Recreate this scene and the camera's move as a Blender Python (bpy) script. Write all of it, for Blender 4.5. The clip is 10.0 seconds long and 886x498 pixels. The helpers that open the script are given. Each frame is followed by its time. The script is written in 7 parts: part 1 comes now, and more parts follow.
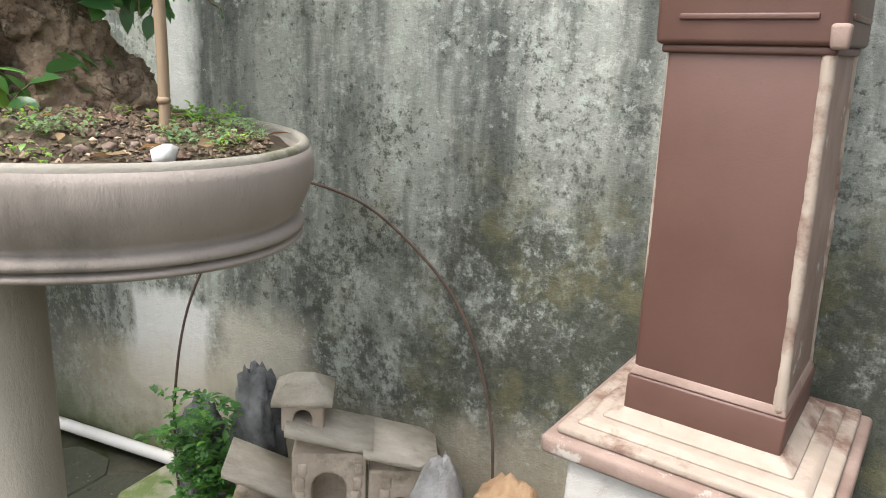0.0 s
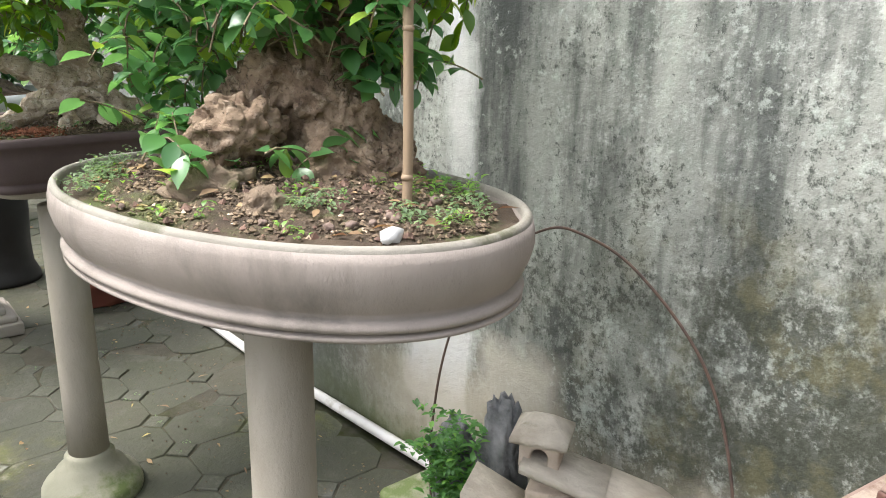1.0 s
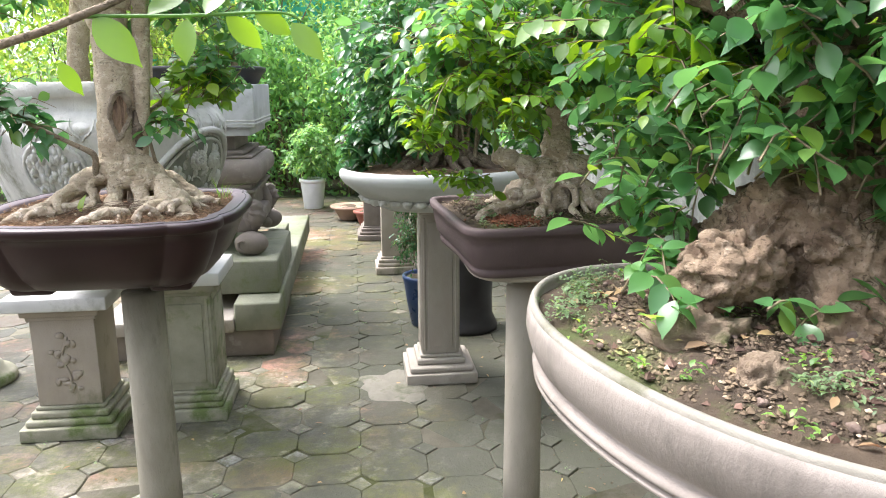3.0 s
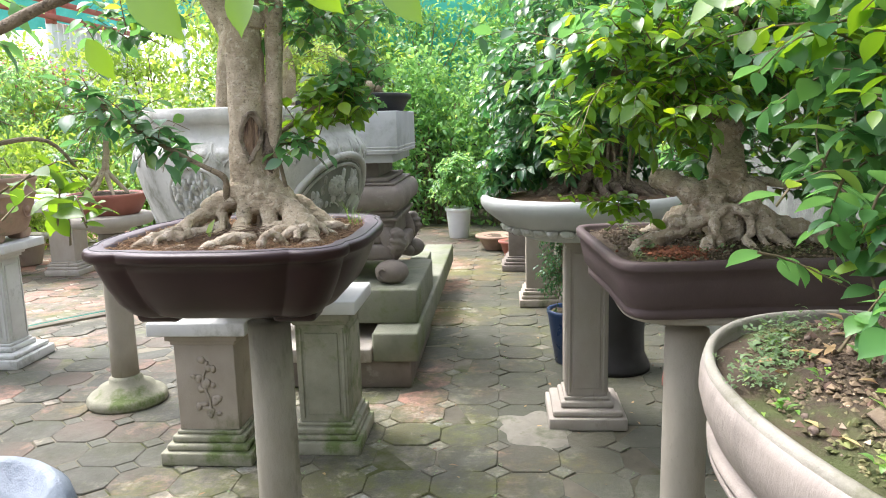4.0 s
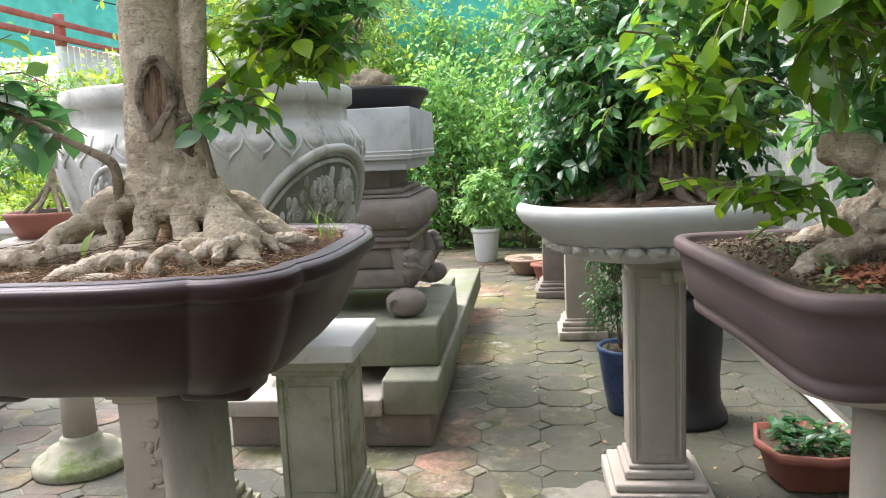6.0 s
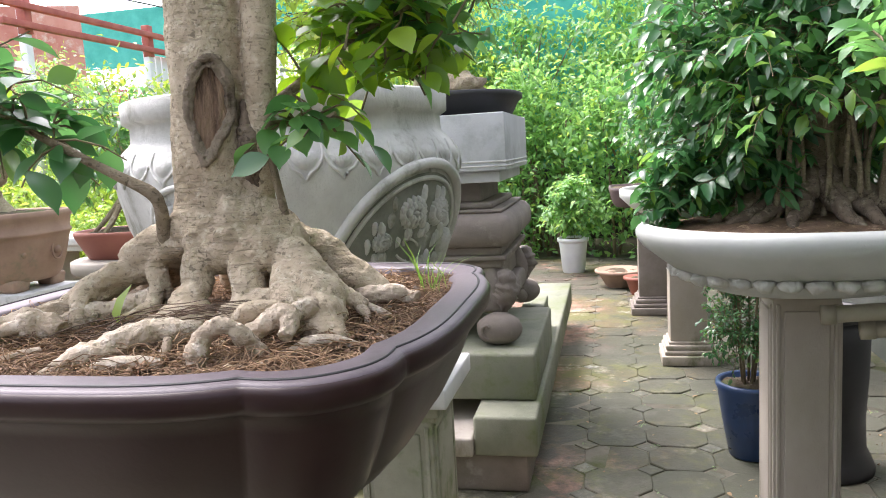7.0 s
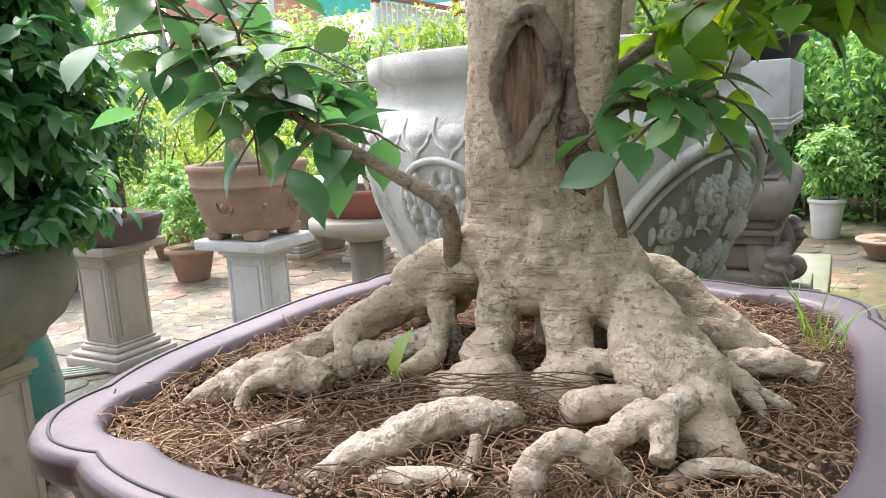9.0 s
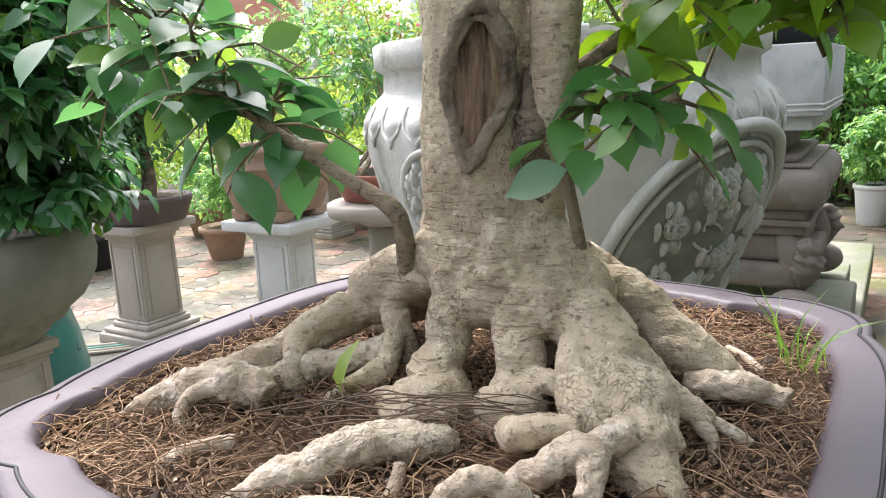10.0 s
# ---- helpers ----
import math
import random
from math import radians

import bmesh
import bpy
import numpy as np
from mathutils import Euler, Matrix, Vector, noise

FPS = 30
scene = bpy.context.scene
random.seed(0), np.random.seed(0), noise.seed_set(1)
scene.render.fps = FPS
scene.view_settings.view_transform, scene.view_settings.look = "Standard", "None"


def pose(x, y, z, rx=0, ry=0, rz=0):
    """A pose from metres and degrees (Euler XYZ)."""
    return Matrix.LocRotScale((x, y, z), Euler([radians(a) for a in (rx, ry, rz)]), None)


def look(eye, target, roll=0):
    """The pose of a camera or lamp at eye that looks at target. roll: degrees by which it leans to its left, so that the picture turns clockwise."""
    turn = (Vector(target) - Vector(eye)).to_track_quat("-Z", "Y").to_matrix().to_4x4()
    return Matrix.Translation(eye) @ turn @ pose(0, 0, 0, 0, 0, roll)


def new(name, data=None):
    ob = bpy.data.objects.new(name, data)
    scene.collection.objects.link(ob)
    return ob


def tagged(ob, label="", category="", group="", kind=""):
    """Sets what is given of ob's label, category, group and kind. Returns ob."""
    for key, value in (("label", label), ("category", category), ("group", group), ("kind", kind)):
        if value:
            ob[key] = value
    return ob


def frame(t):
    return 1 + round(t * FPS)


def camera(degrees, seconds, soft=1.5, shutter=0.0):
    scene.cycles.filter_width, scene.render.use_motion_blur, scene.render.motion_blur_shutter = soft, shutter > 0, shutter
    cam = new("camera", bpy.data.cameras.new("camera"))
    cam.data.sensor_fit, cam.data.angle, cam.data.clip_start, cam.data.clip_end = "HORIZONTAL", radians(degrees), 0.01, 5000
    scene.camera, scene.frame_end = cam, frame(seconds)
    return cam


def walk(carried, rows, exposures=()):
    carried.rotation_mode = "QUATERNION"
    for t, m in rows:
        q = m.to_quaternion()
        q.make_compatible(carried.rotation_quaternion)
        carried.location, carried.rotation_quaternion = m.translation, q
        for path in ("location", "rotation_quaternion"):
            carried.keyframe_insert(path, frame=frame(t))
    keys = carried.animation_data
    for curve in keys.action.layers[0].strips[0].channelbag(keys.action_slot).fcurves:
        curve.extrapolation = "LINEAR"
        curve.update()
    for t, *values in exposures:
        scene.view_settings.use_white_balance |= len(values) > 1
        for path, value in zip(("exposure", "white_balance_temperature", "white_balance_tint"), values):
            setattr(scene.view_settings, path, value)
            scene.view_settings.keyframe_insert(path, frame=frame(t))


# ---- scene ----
cam = camera(60.9, 10.0, soft=1.0)
PATH = [
    (0, (0.202, -0.053, 1.229), (1.917, 0.814, 0.675), 3.0),
    (0.5, (0.221, -0.08, 1.282), (1.756, 1.063, 0.7), 3.2),
    (1, (0.256, -0.139, 1.324), (1.478, 1.34, 0.76), 1.3),
    (1.5, (0.278, -0.162, 1.366), (1.168, 1.558, 0.869), -0.2),
    (2, (0.286, -0.169, 1.402), (0.864, 1.685, 0.921), -0.8),
    (2.5, (0.269, -0.11, 1.414), (0.65, 1.803, 0.969), -0.4),
    (3, (0.248, 0.005, 1.408), (0.469, 1.945, 0.979), -0.4),
    (4.3, (0.277, 0.29, 1.354), (0.074, 2.253, 1.031), -1.6),
    (4.5, (0.251, 0.351, 1.345), (0.059, 2.316, 1.028), -1.6),
    (5, (0.219, 0.508, 1.336), (0.044, 2.475, 1.022), -1.9),
    (5.2, (0.225, 0.585, 1.316), (0.054, 2.555, 1.013), -1.9),
    (6.3, (0.203, 1.051, 1.236), (-0.06, 3.014, 0.961), -2.6),
    (6.5, (0.177, 1.114, 1.239), (-0.105, 3.074, 0.961), -2.5),
    (7, (0.1, 1.245, 1.27), (-0.333, 3.18, 1.013), -3.2),
    (7.5, (0.057, 1.353, 1.293), (-0.607, 3.217, 1.003), -2.7),
    (8, (-0.012, 1.423, 1.314), (-0.885, 3.195, 1.003), -3.0),
    (8.5, (-0.089, 1.459, 1.315), (-1.01, 3.198, 0.958), -3.1),
    (9, (-0.119, 1.474, 1.322), (-1.056, 3.201, 0.947), -3.1),
    (9.5, (-0.101, 1.5, 1.336), (-1.1, 3.187, 0.94), -2.9),
    (10, (-0.071, 1.543, 1.336), (-1.097, 3.207, 0.912), -2.9),
]
walk(cam, [(t, look(eye, target, roll)) for t, eye, target, roll in PATH],
     [(0.0, 1.16, 6460, 11), (1.0, 1.42, 6420, 12), (2.0, 1.62, 6380, 14), (2.5, 1.72, 6350, 15), (3.2, 1.60, 6300, 14), (5.2, 1.40, 6350, 14), (7.2, 1.58, 6350, 19), (8.5, 1.52, 6350, 16), (10.0, 1.42, 6350, 15)])

# ---- light ----
world = bpy.data.worlds.new("sky")
scene.world = world
world.use_nodes = True
wn, wl = world.node_tree.nodes, world.node_tree.links
sky = wn.new("ShaderNodeTexSky")
sky.sky_type = 'NISHITA'
sky.sun_disc = False
sky.sun_elevation, sky.sun_rotation = radians(58), radians(-60)
sky.air_density, sky.dust_density = 1.0, 4.0
pale = wn.new("ShaderNodeHueSaturation")
pale.inputs["Saturation"].default_value = 0.38
wl.new(sky.outputs[0], pale.inputs["Color"])
wl.new(pale.outputs[0], wn["Background"].inputs["Color"])
wn["Background"].inputs["Strength"].default_value = 0.23
sun = new("sun", bpy.data.lights.new("sun", 'SUN'))
sun.data.energy, sun.data.angle, sun.data.color = 1.7, radians(24), (1.0, 0.975, 0.93)
sun.matrix_world = look((-6, 5, 14), (0, 2, 0))

# ---- materials ----


def surface(name, low, high, scale=8.0, rough=0.7, bump=0.2, fine=60.0, stain=None, stain_scale=3.0, stain_at=0.55,
            spec=0.4, coords="Object", stretch=(1, 1, 1), islands=0.0, pieces=0.0, coat=0.0, metal=0.0, stain_soft=0.12):
    """Two tones mixed by coarse and fine noise, with stains of a third tone and a grain in relief."""
    m = bpy.data.materials.new(name)
    m.use_nodes = True
    n, l = m.node_tree.nodes, m.node_tree.links
    b = n["Principled BSDF"]
    if coords == "World":
        src = n.new("ShaderNodeNewGeometry").outputs["Position"]
    else:
        src = n.new("ShaderNodeTexCoord").outputs["Object"]
    mp = n.new("ShaderNodeMapping")
    mp.inputs["Scale"].default_value = stretch
    l.new(src, mp.inputs[0])

    def noise_at(s, detail=6.0, r=0.6):
        t = n.new("ShaderNodeTexNoise")
        t.inputs["Scale"].default_value = s
        t.inputs["Detail"].default_value = detail
        t.inputs["Roughness"].default_value = r
        l.new(mp.outputs[0], t.inputs["Vector"])
        return t.outputs["Fac"]

    def ramp(sock, a, c):
        r = n.new("ShaderNodeMapRange")
        r.inputs[1].default_value, r.inputs[2].default_value = a, c
        l.new(sock, r.inputs[0])
        return r.outputs[0]

    def mix(f, a, c):
        x = n.new("ShaderNodeMix")
        x.data_type = 'RGBA'
        if isinstance(f, float):
            x.inputs[0].default_value = f
        else:
            l.new(f, x.inputs[0])
        for k, v in ((6, a), (7, c)):
            if isinstance(v, tuple):
                x.inputs[k].default_value = (*v, 1)
            else:
                l.new(v, x.inputs[k])
        return x.outputs[2]

    coarse, grain = noise_at(scale), noise_at(fine * 2.2, 5.0, 0.75)
    col = mix(ramp(coarse, 0.3, 0.7), low, high)
    dark = tuple(v * 0.6 for v in low)
    col = mix(ramp(grain, 0.62, 0.85), col, dark)
    if stain:
        col = mix(ramp(noise_at(stain_scale, 8.0, 0.68), stain_at, stain_at + stain_soft), col, stain)
    if islands or pieces:
        hv = n.new("ShaderNodeHueSaturation")
        if pieces:
            rnd = n.new("ShaderNodeObjectInfo").outputs["Random"]
        else:
            rnd = n.new("ShaderNodeNewGeometry").outputs["Random Per Island"]
        amount = max(islands, pieces)
        r = n.new("ShaderNodeMapRange")
        r.inputs[3].default_value, r.inputs[4].default_value = 1 - amount, 1 + amount
        l.new(rnd, r.inputs[0])
        l.new(r.outputs[0], hv.inputs["Value"])
        l.new(col, hv.inputs["Color"])
        col = hv.outputs[0]
    l.new(col, b.inputs["Base Color"])
    rr = n.new("ShaderNodeMapRange")
    rr.inputs[3].default_value, rr.inputs[4].default_value = max(0.05, rough - 0.12), min(1.0, rough + 0.12)
    l.new(coarse, rr.inputs[0])
    l.new(rr.outputs[0], b.inputs["Roughness"])
    b.inputs["Specular IOR Level"].default_value = spec
    b.inputs["Coat Weight"].default_value = coat
    b.inputs["Metallic"].default_value = metal
    if bump:
        add = n.new("ShaderNodeMath")
        add.operation = 'MULTIPLY_ADD'
        add.inputs[1].default_value = 0.7
        l.new(grain, add.inputs[0])
        l.new(coarse, add.inputs[2])
        bp = n.new("ShaderNodeBump")
        bp.inputs["Strength"].default_value = bump
        bp.inputs["Distance"].default_value = 0.01
        l.new(add.outputs[0], bp.inputs["Height"])
        l.new(bp.outputs[0], b.inputs["Normal"])
    return m


def leafy(name, dark, light, young, gloss=0.35, glow=0.3):
    """Thin leaf: tone by leaf, young ones yellow-green, light passing through."""
    m = bpy.data.materials.new(name)
    m.use_nodes = True
    n, l = m.node_tree.nodes, m.node_tree.links
    b, out = n["Principled BSDF"], n["Material Output"]
    rnd = n.new("ShaderNodeNewGeometry").outputs["Random Per Island"]
    cr = n.new("ShaderNodeValToRGB")
    e = cr.color_ramp.elements
    e[0].color, e[1].color = (*dark, 1), (*young, 1)
    e[1].position = 1.0
    for pos, c in ((0.6, light), (0.86, light)):
        k = e.new(pos)
        k.color = (*c, 1)
    l.new(rnd, cr.inputs[0])
    l.new(cr.outputs[0], b.inputs["Base Color"])
    b.inputs["Roughness"].default_value = gloss
    b.inputs["Specular IOR Level"].default_value = 0.85
    tr = n.new("ShaderNodeBsdfTranslucent")
    hs = n.new("ShaderNodeHueSaturation")
    hs.inputs["Hue"].default_value = 0.47
    hs.inputs["Saturation"].default_value = 1.1
    hs.inputs["Value"].default_value = 2.2
    l.new(cr.outputs[0], hs.inputs["Color"])
    l.new(hs.outputs[0], tr.inputs["Color"])
    mx = n.new("ShaderNodeMixShader")
    mx.inputs[0].default_value = glow
    l.new(b.outputs[0], mx.inputs[1])
    l.new(tr.outputs[0], mx.inputs[2])
    l.new(mx.outputs[0], out.inputs[0])
    return m


def mould_wall():
    """Old whitewash: pale runs down it, black mould in blotches, thickest low down, bare patches of plaster."""
    m = bpy.data.materials.new("mouldy_plaster")
    m.use_nodes = True
    n, l = m.node_tree.nodes, m.node_tree.links
    b = n["Principled BSDF"]
    pos = n.new("ShaderNodeNewGeometry").outputs["Position"]
    sep = n.new("ShaderNodeSeparateXYZ")
    l.new(pos, sep.inputs[0])

    def tex(scale, stretch=(1, 1, 1), detail=8.0, r=0.65, shift=(0, 0, 0)):
        mp = n.new("ShaderNodeMapping")
        mp.inputs["Scale"].default_value = stretch
        mp.inputs["Location"].default_value = shift
        l.new(pos, mp.inputs[0])
        t = n.new("ShaderNodeTexNoise")
        t.inputs["Scale"].default_value, t.inputs["Detail"].default_value, t.inputs["Roughness"].default_value = scale, detail, r
        l.new(mp.outputs[0], t.inputs["Vector"])
        return t.outputs["Fac"]

    def rng(sock, a, c, lo=0.0, hi=1.0):
        r = n.new("ShaderNodeMapRange")
        for k, v in enumerate((a, c, lo, hi)):
            r.inputs[k + 1].default_value = v
        l.new(sock, r.inputs[0])
        return r.outputs[0]

    def op(kind, a, c):
        x = n.new("ShaderNodeMath")
        x.operation = kind
        for k, v in ((0, a), (1, c)):
            if isinstance(v, (int, float)):
                x.inputs[k].default_value = v
            else:
                l.new(v, x.inputs[k])
        return x.outputs[0]

    def mix(f, a, c):
        x = n.new("ShaderNodeMix")
        x.data_type = 'RGBA'
        l.new(f, x.inputs[0])
        for k, v in ((6, a), (7, c)):
            if isinstance(v, tuple):
                x.inputs[k].default_value = (*v, 1)
            else:
                l.new(v, x.inputs[k])
        return x.outputs[2]

    runs = tex(7.0, (1, 1, 0.16), 6.0)
    blotch = tex(2.6, (1, 1, 0.8), 9.0, 0.7)
    speck = tex(46.0, (1, 1, 1), 6.0, 0.75)
    col = mix(rng(runs, 0.35, 0.68), (0.17, 0.178, 0.160), (0.36, 0.375, 0.335))
    col = mix(rng(tex(16.0), 0.5, 0.72, 0, 0.6), col, (0.20, 0.235, 0.20))
    low = rng(sep.outputs[2], 1.20, 0.60, -0.06, 0.005)
    grey = op('ADD', op('ADD', op('MULTIPLY', blotch, 0.7), op('MULTIPLY', speck, 0.52)), op('ADD', low, op('MULTIPLY', rng(sep.outputs[1], 1.05, 0.45, 0, 0.075), rng(sep.outputs[2], 1.0, 0.75))))
    col = mix(rng(grey, 0.605, 0.68, 0, 0.86), col, (0.062, 0.068, 0.057))
    white = op('ADD', op('MULTIPLY', tex(18.0, detail=9.0, r=0.75, shift=(4, 4, 8)), 0.7), op('MULTIPLY', tex(70.0, detail=3.0, r=0.8, shift=(2, 1, 3)), 0.35))
    col = mix(rng(white, 0.545, 0.60, 0, 0.62), col, (0.43, 0.45, 0.41))
    col = mix(rng(op('ADD', op('MULTIPLY', runs, 0.9), op('MULTIPLY', speck, 0.15)), 0.41, 0.55, 0.82, 0), col, (0.075, 0.082, 0.075))
    band = op('MULTIPLY', rng(op('ABSOLUTE', op('SUBTRACT', op('ADD', sep.outputs[1], op('MULTIPLY', op('SUBTRACT', tex(3.0, (1, 1, 0.4), shift=(1, 1, 1)), 0.5), 0.2)), 1.17), 0), 0.17, 0.05), rng(runs, 0.32, 0.62, 0.95, 0.35))
    col = mix(op('MULTIPLY', band, rng(sep.outputs[2], 0.55, 0.95)), col, (0.055, 0.060, 0.056))
    olive = op('MULTIPLY', rng(tex(4.0, shift=(3, 1, 0)), 0.5, 0.7), rng(sep.outputs[2], 0.9, 0.3))
    col = mix(op('MULTIPLY', olive, 0.7), col, (0.12, 0.11, 0.05))
    flecks = rng(op('ADD', tex(55.0, detail=4.0, r=0.8), op('MULTIPLY', op('SUBTRACT', tex(5.0, shift=(9, 2, 4)), 0.5), 0.5)), 0.58, 0.66, 0, 0.8)
    col = mix(flecks, col, (0.05, 0.058, 0.05))
    paint = rng(op('ADD', tex(38.0, detail=6.0, r=0.75, shift=(1, 7, 2)), op('MULTIPLY', op('SUBTRACT', tex(3.0, shift=(5, 5, 1)), 0.5), 0.6)), 0.58, 0.66, 0, 0.7)
    col = mix(paint, col, (0.36, 0.395, 0.355))
    # a belt of olive-black mould in soft blotches, thinning upwards and away down the yard
    belt = op('MULTIPLY', op('MULTIPLY', rng(sep.outputs[2], 0.22, 0.42), rng(sep.outputs[2], 1.12, 0.82)), rng(sep.outputs[1], 0.98, 0.58))
    cloud = op('ADD', op('ADD', op('MULTIPLY', tex(5.5, (1, 1, 0.9), 9.0, 0.68, (2, 6, 3)), 0.8), op('MULTIPLY', tex(60.0, detail=5.0, r=0.75, shift=(6, 1, 1)), 0.32)), rng(sep.outputs[1], 1.0, 0.3, 0, 0.05))
    col = mix(op('MULTIPLY', belt, rng(cloud, 0.54, 0.63, 0, 0.84)), col, (0.048, 0.052, 0.038))
    col = mix(op('MULTIPLY', belt, rng(tex(7.0, detail=7.0, shift=(8, 3, 5)), 0.52, 0.62, 0, 0.55)), col, (0.135, 0.128, 0.068))
    # a broad fresh run of whitewash, a bare patch low down and pale damp plaster along the foot
    wob = op('MULTIPLY', op('SUBTRACT', tex(3.0, (1, 1, 0.5)), 0.5), 0.30)
    along = op('ADD', sep.outputs[1], wob)
    strip = op('MULTIPLY', rng(op('ABSOLUTE', op('SUBTRACT', along, 1.38), 0), 0.075, 0.02), rng(sep.outputs[2], 0.80, 1.1))
    col = mix(op('MULTIPLY', strip, 0.85), col, (0.54, 0.55, 0.53))
    cream_y = rng(op('ABSOLUTE', op('SUBTRACT', along, 1.10), 0), 0.20, 0.10)
    cream_z = rng(op('ABSOLUTE', op('SUBTRACT', op('ADD', sep.outputs[2], wob), 0.40), 0), 0.16, 0.08)
    col = mix(op('MULTIPLY', op('MULTIPLY', cream_y, cream_z), 0.8), col, (0.46, 0.43, 0.36))
    patch_y = rng(op('ABSOLUTE', op('SUBTRACT', along, 1.43), 0), 0.17, 0.14)
    patch_z = rng(op('ABSOLUTE', op('SUBTRACT', op('ADD', sep.outputs[2], wob), 0.36), 0), 0.17, 0.13)
    col = mix(op('MULTIPLY', patch_y, patch_z), col, (0.56, 0.56, 0.54))
    foot = op('MULTIPLY', rng(op('ADD', sep.outputs[2], op('MULTIPLY', wob, 1.6)), 0.40, 0.26), op('MULTIPLY', rng(sep.outputs[1], 2.2, 1.6), 0.72))
    col = mix(foot, col, (0.42, 0.375, 0.29))
    moss = op('MULTIPLY', rng(op('ADD', sep.outputs[2], op('MULTIPLY', blotch, -0.5)), -0.06, -0.22), 0.8)
    col = mix(moss, col, (0.08, 0.10, 0.03))
    # older, unpainted stretch further along
    old = op('MULTIPLY', rng(op('ADD', sep.outputs[1], wob), 1.75, 2.3), rng(op('ADD', op('MULTIPLY', runs, 0.6), op('MULTIPLY', blotch, 0.4)), 0.38, 0.58, 0.85, 0.45))
    col = mix(old, col, (0.145, 0.155, 0.145))
    # shade low on this far stretch, put into the plaster's colour
    foot_shade = op('MULTIPLY', op('MULTIPLY', rng(along, 1.9, 2.4), rng(op('ADD', sep.outputs[2], op('MULTIPLY', wob, 1.2)), 0.75, 0.40)), 0.8)
    col = mix(foot_shade, col, (0.078, 0.084, 0.074))
    l.new(col, b.inputs["Base Color"])
    b.inputs["Roughness"].default_value = 0.9
    b.inputs["Specular IOR Level"].default_value = 0.2
    bp = n.new("ShaderNodeBump")
    bp.inputs["Strength"].default_value, bp.inputs["Distance"].default_value = 0.5, 0.01
    l.new(op('ADD', speck, op('MULTIPLY', blotch, 1.5)), bp.inputs["Height"])
    l.new(bp.outputs[0], b.inputs["Normal"])
    return m


def paving(name, tone, alt, moss_amount=0.55, bump=0.5, spread=0.2):
    """Cast paver: tone by piece, moss and damp by place, shade painted in towards the wall, pinkish ones among them."""
    m = bpy.data.materials.new(name)
    m.use_nodes = True
    n, l = m.node_tree.nodes, m.node_tree.links
    b = n["Principled BSDF"]
    pos = n.new("ShaderNodeNewGeometry").outputs["Position"]
    sep = n.new("ShaderNodeSeparateXYZ")
    l.new(pos, sep.inputs[0])

    def tex(scale, detail=6.0, r=0.65):
        t = n.new("ShaderNodeTexNoise")
        t.inputs["Scale"].default_value, t.inputs["Detail"].default_value, t.inputs["Roughness"].default_value = scale, detail, r
        l.new(pos, t.inputs["Vector"])
        return t.outputs["Fac"]

    def rng(sock, a, c, lo=0.0, hi=1.0):
        r = n.new("ShaderNodeMapRange")
        for k, v in enumerate((a, c, lo, hi)):
            r.inputs[k + 1].default_value = v
        l.new(sock, r.inputs[0])
        return r.outputs[0]

    def op(kind, a, c):
        x = n.new("ShaderNodeMath")
        x.operation = kind
        for k, v in ((0, a), (1, c)):
            if isinstance(v, (int, float)):
                x.inputs[k].default_value = v
            else:
                l.new(v, x.inputs[k])
        return x.outputs[0]

    def mix(f, a, c):
        x = n.new("ShaderNodeMix")
        x.data_type = 'RGBA'
        l.new(f, x.inputs[0])
        for k, v in ((6, a), (7, c)):
            if isinstance(v, tuple):
                x.inputs[k].default_value = (*v, 1)
            else:
                l.new(v, x.inputs[k])
        return x.outputs[2]

    one = n.new("ShaderNodeObjectInfo").outputs["Random"]
    isl = n.new("ShaderNodeNewGeometry").outputs["Random Per Island"]
    rnd = op('FRACT', op('ADD', op('MULTIPLY', one, 7.31), op('MULTIPLY', isl, 3.17)), 0)
    col = mix(rng(tex(9.0), 0.35, 0.65), tuple(v * 0.62 for v in tone), tuple(v * 1.08 for v in tone))
    pink = op('MULTIPLY', rng(op('ADD', op('ADD', op('MULTIPLY', rnd, 0.34), tex(0.9, 3.0)), rng(sep.outputs[1], 2.4, 5.6, 0, 0.13)), 0.74, 0.85), 0.72)
    far = rng(op('ADD', sep.outputs[1], op('MULTIPLY', rnd, 0.8)), 5.9, 7.0)
    col = mix(op('MAXIMUM', pink, op('MULTIPLY', far, 0.85)), col, alt)
    vary = n.new("ShaderNodeHueSaturation")
    l.new(rng(rnd, 0, 1, 1 - spread, 1.2), vary.inputs["Value"])
    l.new(col, vary.inputs["Color"])
    col = vary.outputs[0]
    lee = rng(sep.outputs[0], -1.6, 1.0, -0.10, 0.18)
    moss = rng(op('ADD', op('ADD', tex(1.4, 8.0, 0.7), op('MULTIPLY', tex(30.0), 0.25)), lee), 0.58, 0.70, 0, moss_amount)
    col = mix(moss, col, (0.082, 0.084, 0.030))
    fresh = op('MULTIPLY', rng(op('ADD', tex(2.3, 7.0, 0.72), op('MULTIPLY', tex(24.0), 0.30)), 0.64, 0.73), moss_amount * 0.8)
    col = mix(fresh, col, (0.105, 0.118, 0.028))
    worn = rng(op('ADD', tex(4.5, 8.0, 0.72), op('MULTIPLY', tex(38.0, 4.0), 0.22)), 0.66, 0.78, 0, 0.6)
    col = mix(worn, col, tuple(min(v * 1.7, 0.5) for v in tone))
